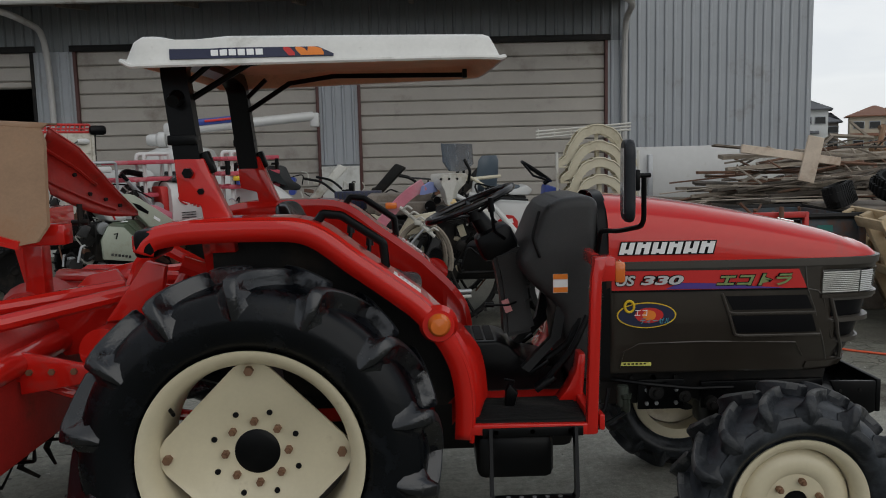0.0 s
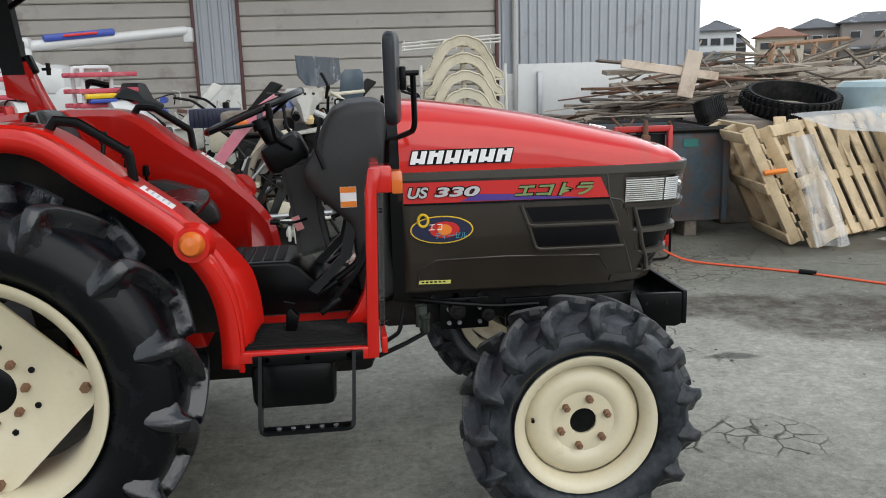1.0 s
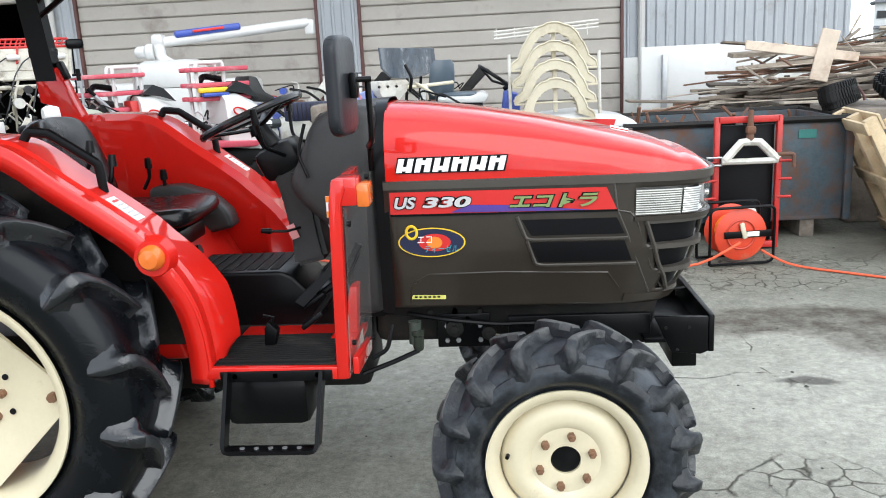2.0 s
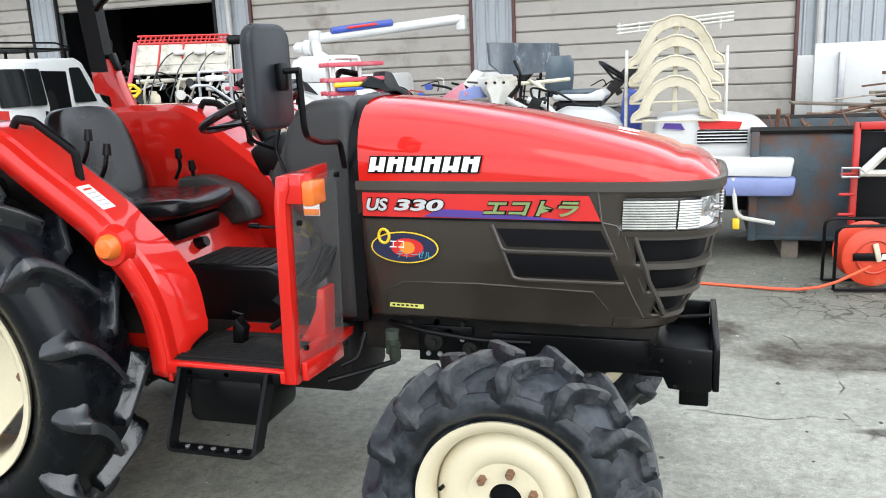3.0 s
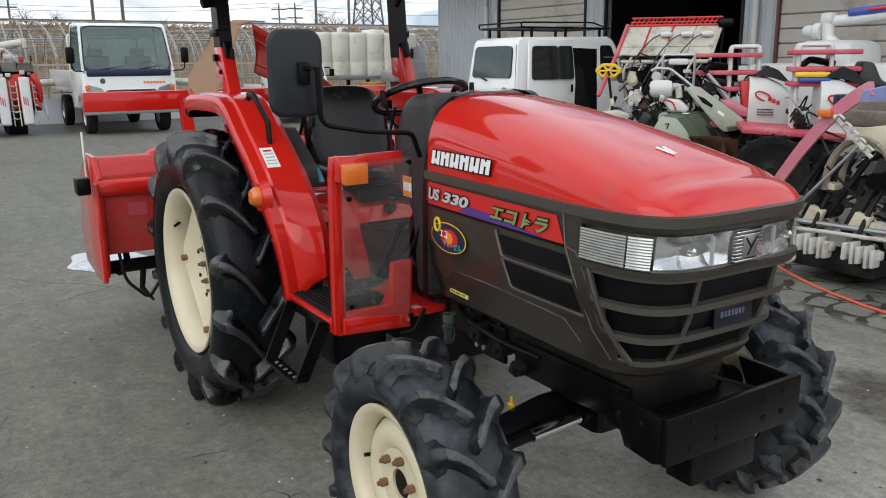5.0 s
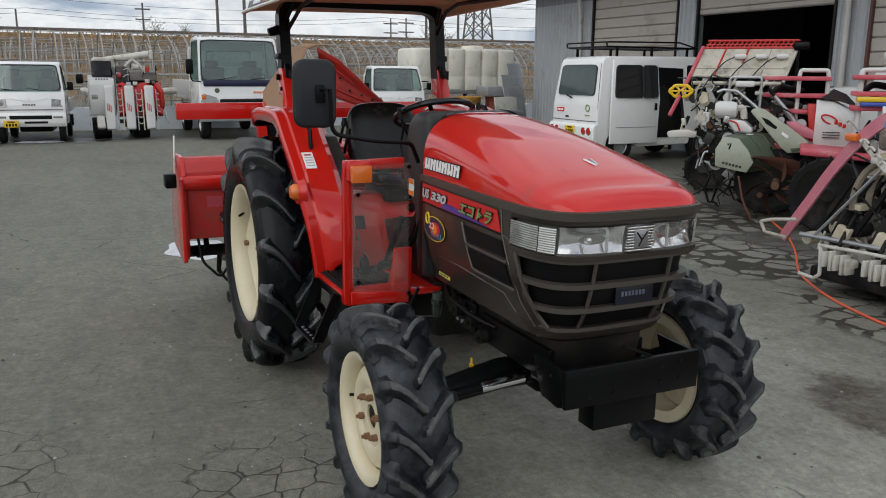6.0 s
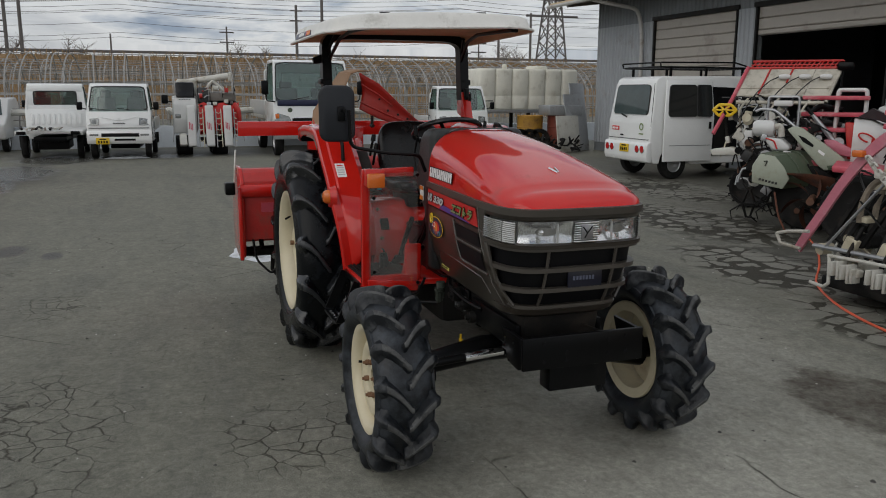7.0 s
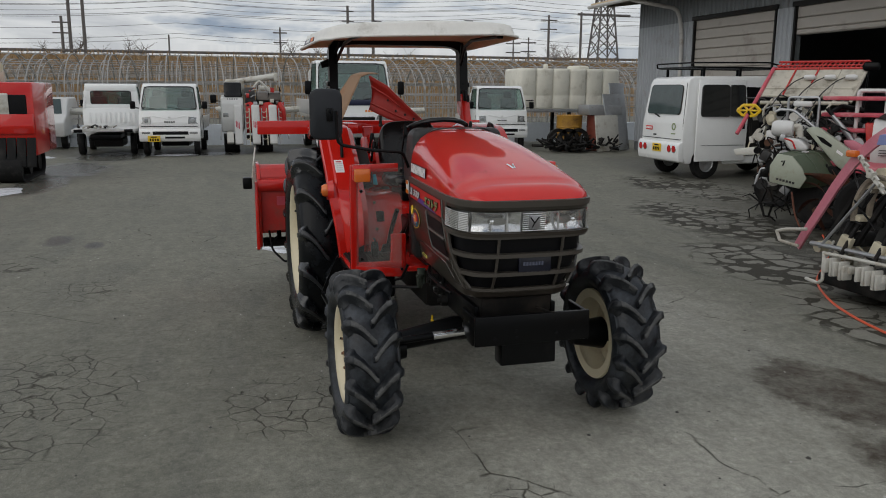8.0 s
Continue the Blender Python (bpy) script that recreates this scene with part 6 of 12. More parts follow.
for d in (-1, 1):
    b = B()
    box(b, (0.86, d * 0.185, 0.635), (0.19, 0.014, 0.125), 0.004)
    fl = part("flange_plate", b, BLACK, CH, "black engine mounting plate")
    for x in (0.80, 0.84, 0.92):
        for z in (0.60, 0.655):
            b = B()
            rod(b, (x, d * 0.190, z), (x, d * 0.200, z), 0.009, seg=6)
            part("bolt", b, STEEL, fl)

# ---- rotary tiller behind the tractor ----
# rust on red paint, made darker to carry the shade within the wing
RUSTY_RED_SHADED = mat("shaded_rusty_red_sheet", (0.36, 0.016, 0.010), 0.42, vary=0.25, scale=5, bump=0.06, dirt=(0.10, 0.030, 0.020), dirt_amount=0.22, dirt_scale=9)


def tiller():
    t = thing("rotary_tiller", "red rotary tiller hitched behind the tractor", "tiller", (-1.9, 3.355, 0))
    b = B()
    prism(b, [(0.315, 0.55), (0.325, 0.985), (0.27, 1.045), (0.20, 1.065), (0.05, 1.06), (-0.12, 1.0), (-0.28, 0.85), (-0.36, 0.60), (-0.38, 0.42), (-0.33, 0.42), (-0.28, 0.62), (-0.1, 0.85), (0.12, 0.80), (0.24, 0.55)], "y", -0.97, 0.97, 0.006)
    c = part("rotor_cover", b, RED_WORN, t, "scuffed red rotor cover")
    b = B()
    rod(b, (0.325, -1.0, 0.915), (0.325, 1.0, 0.915), 0.050, seg=20)
    part("cross_tube", b, RED, t)
    for d in (-1, 1):
        b = B()
        prism(b, [(0.34, 0.52), (0.345, 0.97), (0.24, 1.075), (0.0, 1.08), (-0.25, 0.92), (-0.38, 0.6), (-0.30, 0.40), (0.1, 0.36), (0.30, 0.42)], "y", d * 0.97, d * 0.995, 0.005)
        part("side_plate", b, RED, t, "red side plate")
    b = B()
    prism(b, [(0.35, 0.40), (0.40, 0.42), (0.385, 0.95), (0.34, 0.95)], "y", -1.02, -0.995, 0.004)
    part("end_bracket", b, RED, t)
    b = B()
    box(b, (0.38, -1.075, 0.945), (0.10, 0.07, 0.09), 0.012)
    part("cap", b, BLACK, t, "black end cap")
    b = B()
    tube(b, [(0.24, -1.03, 0.97), (0.10, -1.01, 1.08), (-0.07, -0.985, 1.185)], 0.006)
    part("marker_stick", b, WHITE_WORN, t, "white marker stick")
    b = B()
    box(b, (0.323, -0.80, 0.79), (0.004, 0.10, 0.07), 0, Matrix.Rotation(radians(2), 4, "Y"))
    part("label_plate", b, PINK_RED, t)
    # rotor with bent tines
    b = B()
    rod(b, (-0.02, -0.95, 0.40), (-0.02, 0.95, 0.40), 0.04)
    r = part("rotor", b, DARK_STEEL, t, "dark steel tine rotor")
    for k in range(22):
        y = -0.9 + k * 0.086
        a = k * 2.1
        b = B()
        u, w = math.cos(a), math.sin(a)
        tube(b, [(-0.02, y, 0.40), (-0.02 + 0.2 * u, y, 0.40 + 0.2 * w), (-0.02 + 0.25 * math.cos(a + 0.35), y + 0.05 * (-1) ** k, 0.40 + 0.25 * math.sin(a + 0.35))], [0.02, 0.016, 0.008], 6, flat=0.4)
        part("tine", b, DARK_STEEL, r)
    b = B()
    tube(b, bend([(0.30, -0.92, 0.58), (0.34, -0.90, 0.40), (0.40, -0.80, 0.30), (0.38, -0.72, 0.40)]), 0.009)
    part("trash_hook", b, BLACK, t)
    # headstock and links
    for d in (-1, 1):
        b = B()
        prism(b, [(0.34, 0.85), (0.42, 0.86), (0.62, 1.12), (0.57, 1.20), (0.46, 1.18), (0.25, 1.0)], "y", d * 0.10, d * 0.125, 0.004)
        h = part("headstock", b, RED, t, "red headstock plate")
    b = B()
    tube(b, [(0.57, 0, 1.15), (1.05, 0, 1.12)], 0.032, 10)
    part("top_link", b, RED, h)
    b = B()
    lathe(b, [(0.001, -0.16), (0.10, -0.15), (0.13, -0.08), (0.13, 0.08), (0.10, 0.15), (0.001, 0.16)], 20, (0.20, 0, 1.02))
    part("gearbox", b, RED_WORN, t)
    for d in (-1, 1):
        b = B()
        tube(b, [(1.0, d * 0.30, 0.62), (0.65, d * 0.40, 0.72), (0.32, d * 0.46, 0.86)], [0.03, 0.034, 0.03], 10, flat=0.7)
        part("lower_link", b, RED, t)
        b = B()
        tube(b, [(0.92, d * 0.34, 1.22), (0.66, d * 0.40, 0.74)], 0.022, 10)
        part("lift_rod", b, RED if d < 0 else BLACK, t)
        b = B()
        tube(b, [(1.15, d * 0.30, 1.13), (0.90, d * 0.34, 1.24)], [0.05, 0.035], 10)
        part("lift_arm", b, RED, t)
        b = B()
        tube(b, [(0.60, d * 0.14, 1.13), (0.05, d * 0.55, 1.09), (-0.05, d * 0.70, 1.0)], 0.030, 10)
        part("brace", b, RED, t)
        b = B()
        tube(b, [(0.80, d * 0.22, 1.15), (0.15, d * 0.66, 1.05)], 0.03, 10)
        part("brace", b, RED, t)
        b = B()
        rod(b, (0.62, d * 0.34, 0.94), (0.62, d * 0.44, 0.94), 0.085, seg=20)
        part("pivot", b, RED, t)
    b = B()
    prism(b, [(0.64, 1.05), (0.84, 1.06), (0.87, 1.25), (0.80, 1.27)], "y", -0.44, -0.40, 0.006)
    prism(b, [(0.72, 0.95), (1.05, 0.97), (1.05, 1.16), (0.78, 1.17)], "y", -0.36, -0.33, 0.006)
    part("hitch_plate", b, RED, t)
    b = B()
    tube(b, bend([(0.95, -0.25, 1.22), (0.80, -0.23, 1.30), (0.70, -0.20, 1.24), (0.66, -0.2, 1.14)]), 0.028, 8)
    part("cloth_wrap", b, RED, t)
    for d in (-1, 1):
        b = B()
        rod(b, (0.62, d * 0.44, 0.94), (0.62, d * 0.462, 0.94), 0.032, seg=6)
        part("pivot_bolt", b, BOLT, t, "rusty pivot bolt")
        b = B()
        tube(b, bend([(1.0, d * 0.30, 1.12), (0.86, d * 0.42, 1.02), (0.78, d * 0.43, 0.88), (0.82, d * 0.38, 0.70)], 4, 0.3), 0.014, 8)
        part("hose", b, BLACK, t, "black hydraulic hose")
        b = B()
        tube(b, [(0.90, d * 0.40, 1.13), (0.88, d * 0.40, 0.92)], 0.018, 8)
        part("lift_screw", b, STEEL, t, "grey lift screw")
        b = B()
        prism(b, [(0.34, 0.80), (0.60, 0.84), (0.60, 0.90), (0.34, 0.96)], "y", d * 0.47, d * 0.50, 0.006)
        part("gusset", b, RED, t)
        for k in range(3):
            b = B()
            rod(b, (0.38 + 0.08 * k, d * 0.50, 0.885), (0.38 + 0.08 * k, d * 0.512, 0.885), 0.012, seg=6)
            part("bolt", b, BOLT, t)
    b = B()
    lathe(b, [(0.05, -0.02), (0.075, -0.03), (0.05, -0.04), (0.075, -0.05), (0.05, -0.06), (0.075, -0.07), (0.05, -0.08), (0.06, -0.12)], 16, (0.80, -0.02, 0.72), "x")
    part("shaft_boot", b, RUBBER_DULL, t, "black ribbed drive shaft boot")
    b = B()
    tube(b, [(0.45, 0, 0.86), (1.15, 0, 0.66)], 0.045, 10)
    part("drive_shaft", b, BLACK, t)
    b = B()
    box(b, (-0.08, 0.0, 1.35), (0.07, 1.92, 0.11), 0.006)
    bm_ = part("rear_beam", b, RED, t, "long red box beam")
    for y in (-0.4, 0.4):
        b = B()
        prism(b, [(-0.03, 1.02), (0.06, 1.02), (-0.04, 1.35), (-0.10, 1.35)], "y", y - 0.03, y + 0.03)
        part("beam_post", b, RED, bm_)
    # folded-up ridger share: tan plate and red wing
    def wing(u, v, out=0.0):
        """u from the plate to the tip, v from the upper edge to the lower one."""
        up = along([(0.0, 0.245), (0.3, 0.235), (0.55, 0.165), (1.0, 0.0)], u)
        foot = Vector((0.325, -0.10, 1.505)).lerp(Vector((0.510, 0.325, 1.382)), u) - Vector((0, 0, 0.035 * math.sin(math.pi * u)))
        top = foot + Vector((0.03, 0.02, 1.0)) * (up + 0.018)
        return top.lerp(foot, v) + Vector((-0.05, 0.035, 0.0)) * math.sin(math.pi * v) * (1 - u) + Vector((out, -0.5 * out, 0))

    b = B()
    grid = [[wing(i / 16, j / 8) for j in range(9)] for i in range(17)]
    loft(b, grid, closed=False)
    W = part("ridger_wing", b, RUSTY_RED_SHADED, t, "rusty red ridger wing, folded up, darkened for shade", 50)
    sol = W.modifiers.new("thick", "SOLIDIFY")
    sol.thickness, sol.offset = 0.008, -1
    for v0, u1 in ((0.30, 0.52), (0.80, 0.72)):
        b = B()
        tube(b, [wing(u1 * k / 6, v0 + (0.1 - 0.2 * v0) * k / 6, 0.010) for k in range(7)], 0.008, 6)
        part("wing_rib", b, RUSTY_RED_SHADED, W)
    b = B()
    tube(b, [wing(k / 16, 0.0) for k in range(17)], 0.007, 6)
    part("wing_rim", b, RUSTY_RED_SHADED, W)
    for u, v in ((0.30, 0.45), (0.45, 0.62), (0.62, 0.55), (0.78, 0.5)):
        b = B()
        rod(b, wing(u, v, 0.002), wing(u, v, 0.016), 0.009, seg=6)
        part("wing_bolt", b, DARK_STEEL, W)
    # the tan plate is the share's face, bent back along its upper edge
    b = B()
    rim_pts = [(0.335, -0.16, 1.765), (0.365, -0.19, 1.715), (0.425, -0.345, 1.400), (0.405, -0.40, 1.345), (0.345, -0.42, 1.335), (0.12, -0.41, 1.395), (0.08, -0.39, 1.49), (0.16, -0.20, 1.78)]
    loft(b, [rim_pts, [(x - 0.006, y - 0.012, z) for x, y, z in rim_pts]])
    o = part("ridger_plate", b, RUST_BROWN, t, "tan rusty ridger plate")
    b = B()
    loft(b, [[(0.345, -0.434, 1.320), (0.345, -0.418, 1.320), (0.345, -0.418, 1.352), (0.345, -0.434, 1.352)], [(0.10, -0.414, 1.385), (0.10, -0.398, 1.385), (0.10, -0.398, 1.425), (0.10, -0.414, 1.425)]])
    part("ridger_edge", b, RED, o)
    b = B()
    loft(b, [[(0.335, -0.16, 1.765), (0.335, -0.10, 1.785), (0.335, -0.02, 1.785)], [(0.16, -0.20, 1.78), (0.12, -0.12, 1.80), (0.10, -0.02, 1.80)]], closed=False)
    top_o = part("ridger_top", b, RUST_BROWN, o)
    sol = top_o.modifiers.new("thick", "SOLIDIFY")
    sol.thickness, sol.offset = 0.008, 0
    b = B()
    rod(b, (0.40, -0.02, 1.37), (0.40, -0.02, 1.46), 0.012, seg=8)
    rod(b, (0.365, -0.02, 1.385), (0.435, -0.02, 1.385), 0.012, seg=8)
    part("clamp_screw", b, DARK_STEEL, t, "black clamp screw with a bar handle")
    b = B()
    box(b, (0.2, -0.25, 1.36), (0.5, 0.08, 0.08), 0.008)
    box(b, (0.25, -0.1, 1.22), (0.08, 0.08, 0.30), 0.008)
    part("ridger_arm", b, RED, t)


tiller()

# ---- parked vehicles ----
def road_wheel(name, at, r, w, parent, rim_mat=STEEL, tyre_mat=RUBBER_DULL):
    b = B()
    lathe(b, [(r * 0.55, -w / 2), (r * 0.72, -w / 2), (r * 0.96, -w * 0.46), (r, -w * 0.3), (r, w * 0.3), (r * 0.96, w * 0.46), (r * 0.72, w / 2), (r * 0.55, w / 2)], 28, closed=True)
    o = part(name, b, tyre_mat, parent, "black road wheel")
    o.location = at
    b = B()
    lathe(b, [(0.001, -w * 0.30), (r * 0.2, -w * 0.30), (r * 0.3, -w * 0.36), (r * 0.5, -w * 0.33), (r * 0.56, -w * 0.5), (r * 0.60, -w * 0.48), (r * 0.60, w * 0.48), (r * 0.56, w * 0.5), (r * 0.5, w * 0.33), (r * 0.3, w * 0.36), (0.001, w * 0.3)], 24)
    part("rim", b, rim_mat, o)
    return o


def plate(parent, at, size, axis_x=True, yellow=True):
    b = B()
    box(b, at, (0.012, size[0], size[1]), 0.003)
    p = part("number_plate", b, YELLOW if yellow else WHITE_PURE, parent, "yellow number plate" if yellow else "white number plate")
    sx = 0.008 if axis_x else -0.008
    for k in range(4):
        b = B()
        box(b, (at[0] + sx, at[1] - size[0] * 0.30 + k * size[0] * 0.2, at[2] - size[1] * 0.14), (0.004, size[0] * 0.12, size[1] * 0.4))
        part("plate_bar", b, BLACK, p)
    b = B()
    box(b, (at[0] + sx, at[1], at[2] + size[1] * 0.30), (0.004, size[0] * 0.5, size[1] * 0.16))
    part("plate_bar", b, BLACK, p)


def cab(parent, prof, w, roof_in=0.07, name="cab", bevel=0.05):
    """A cab from its side outline (x, z), w wide, drawn in towards the roof."""
    b = B()
    o = B()
    prism(o, prof, "y", -w / 2, w / 2, bevel, 3)
    zs = [p[1] for p in prof]
    mid = min(zs) + (max(zs) - min(zs)) * 0.52
    top = max(zs)
    for v in o.verts:
        if v.co.z > mid:
            v.co.y *= 1 - roof_in * 2 / w * (v.co.z - mid) / (top - mid)
    add(b, o)
    return part(name, b, WHITE, parent, "", 50)


def pane(parent, quad, thick, material, name="pane", label=""):
    """A pane between four corners, made solid along its normal."""
    q = [Vector(p) for p in quad]
    n = (q[1] - q[0]).cross(q[3] - q[0]).normalized() * thick
    b = B()
    loft(b, [q, [p + n for p in q]])
    return part(name, b, material, parent, label)


def arch_cut(x, r, z, n=8):
    """Points of a wheel arch, from its front foot to its rear foot, at height z."""
    a0 = math.asin(min(0.99, (z - 0.27) / r)) if z > 0.27 else 0.0
    return [(x + r * math.cos(a0 + (math.pi - 2 * a0) * i / n), 0.27 + r * math.sin(a0 + (math.pi - 2 * a0) * i / n)) for i in range(n + 1)]


def rounded_pane(parent, quad, material, name, label="", thick=0.008, out=0.004, round_by=0.16):
    """A pane with rounded corners between four corners, lying out in front of them."""
    q = [Vector(p) for p in quad]
    nrm = (q[1] - q[0]).cross(q[3] - q[0]).normalized()
    pts = []
    for i in range(4):
        a, c, e = q[i - 1], q[i], q[(i + 1) % 4]
        ra = (a - c) * min(0.45, round_by / 1.6 * 1.0 / max(0.3, (a - c).length))
        re = (e - c) * min(0.45, round_by / 1.6 * 1.0 / max(0.3, (e - c).length))
        for k in range(5):
            t = k / 4
            pts.append((c + ra) * (1 - t) ** 2 + c * 2 * t * (1 - t) + (c + re) * t * t)
    b = B()
    loft(b, [[p + nrm * out for p in pts], [p + nrm * (out + thick) for p in pts]])
    return part(name, b, material, parent, label)


def window_rim(parent, quad, material, r=0.016):
    q = [Vector(p) for p in quad]
    b = B()
    tube(b, bend(q + [q[0], q[1]], 3, 0.12)[2:-2], r, 6)
    return part("window_seal", b, material, parent)


SEALS = mat("window_rubber", (0.012, 0.012, 0.012), 0.6, vary=0.1)
CAB_TRIM = mat("grey_cab_trim", (0.09, 0.095, 0.095), 0.7, vary=0.15)
LAMP_GLASS = mat("headlamp_clear", (0.30, 0.31, 0.30), 0.12, metal=0.5, vary=0.35, scale=14)
VAN_WHITE = mat("white_car_paint", (0.80, 0.81, 0.80), 0.25, vary=0.03, coat=0.6, dirt=(0.62, 0.60, 0.55), dirt_amount=0.06, dirt_scale=4)


def greenhouse_cab(t, paint, x_rear, x_belt, x_roof, z_belt, z_roof, w, w_top, rear_window, seats=2):
    """Pillars, roof, panes and seats above a cab's belt line."""
    h, g = w / 2, w_top / 2
    b = B()
    prism(b, [(x_rear + 0.06, z_roof - 0.10), (x_rear + 0.08, z_roof - 0.02), (x_rear + 0.2, z_roof), (x_roof - 0.12, z_roof), (x_roof, z_roof - 0.05), (x_roof + 0.02, z_roof - 0.09)], "y", -g, g, 0.02, 2)
    part("roof", b, paint, t, "", 50)
    zt = z_roof - 0.08
    for d in (-1, 1):
        for (xa, xb, wd, name) in ((x_belt - 0.03, x_roof - 0.01, 0.035, "front_pillar"), (x_rear + 0.035, x_rear + 0.10, 0.045, "rear_pillar")):
            b = B()
            y0, y1 = d * (h - 0.035), d * (g - 0.03)
            loft(b, [[(xa - wd, y0 - 0.03, z_belt - 0.05), (xa + wd, y0 - 0.03, z_belt - 0.05), (xa + wd, y0 + 0.03, z_belt - 0.05), (xa - wd, y0 + 0.03, z_belt - 0.05)],
                     [(xb - wd, y1 - 0.03, zt + 0.02), (xb + wd, y1 - 0.03, zt + 0.02), (xb + wd, y1 + 0.03, zt + 0.02), (xb - wd, y1 + 0.03, zt + 0.02)]])
            bmesh.ops.bevel(b, geom=list(b.edges), offset=0.012, segments=2, affect="EDGES")
            part(name, b, paint, t, "", 50)
        o = [(x_rear + 0.09, d * (h - 0.02), z_belt), (x_belt - 0.08, d * (h - 0.02), z_belt), (x_roof - 0.06, d * (g - 0.015), zt), (x_rear + 0.15, d * (g - 0.015), zt)]
        sw = rounded_pane(t, o if d < 0 else [o[1], o[0], o[3], o[2]], AUTO_GLASS, "side_window", "tinted side window")
        window_rim(sw, o, SEALS, 0.014)
    o = [(x_belt, -h + 0.07, z_belt), (x_belt, h - 0.07, z_belt), (x_roof + 0.015, g - 0.06, zt), (x_roof + 0.015, -g + 0.06, zt)]
    ws = rounded_pane(t, o, AUTO_GLASS, "windscreen", "tinted windscreen with the seats showing through")
    window_rim(ws, o, SEALS, 0.018)
    # rear wall with its window
    zb, zc, yw = rear_window
    for y0, y1, z0, z1 in ((-h + 0.01, h - 0.01, z_belt - 0.03, zb), (-g + 0.02, g - 0.02, zc, z_roof - 0.06), (-h + 0.05, -yw, zb, zc), (yw, h - 0.05, zb, zc)):
        b = B()
        box(b, (x_rear + 0.05, (y0 + y1) / 2, (z0 + z1) / 2), (0.035, y1 - y0, z1 - z0), 0.006)
        part("rear_wall", b, paint, t)
    o = [(x_rear + 0.03, yw, zb), (x_rear + 0.03, -yw, zb), (x_rear + 0.03, -yw, zc), (x_rear + 0.03, yw, zc)]
    rw = rounded_pane(t, o, AUTO_GLASS, "rear_window", "tinted rear window")
    window_rim(rw, o, SEALS, 0.018)
    b = B()
    box(b, ((x_rear + x_belt) / 2 - 0.02, 0, z_belt - 0.028), (x_belt - x_rear - 0.10, w - 0.10, 0.03), 0.008)
    dash = part("dashboard", b, CAB_TRIM, t, "grey dashboard")
    for d in (-1, 1)[:seats]:
        b = B()
        box(b, (x_rear + 0.32, d * w * 0.24, z_belt + 0.12), (0.12, w * 0.30, 0.36), 0.05, None, 3)
        box(b, (x_rear + 0.30, d * w * 0.24, z_belt + 0.38), (0.09, w * 0.17, 0.17), 0.04, None, 3)
        part("cab_seat", b, CAB_TRIM, t, "grey seat with headrest", 50)
    b = B()
    m = Matrix.Translation((x_belt - 0.33, w * 0.24, z_belt + 0.05)) @ Matrix.Rotation(radians(-38), 4, "Y")
    tube(b, [m @ Vector((0.17 * math.cos(a), 0.17 * math.sin(a), 0)) for a in [2 * math.pi * i / 20 for i in range(20)]], 0.014, 6, closed=True)
    tube(b, [m @ Vector((0, -0.16, 0)), m @ Vector((0, 0, -0.02)), m @ Vector((0, 0.16, 0))], 0.012, 6)
    part("cab_steering_wheel", b, BLACK, t)


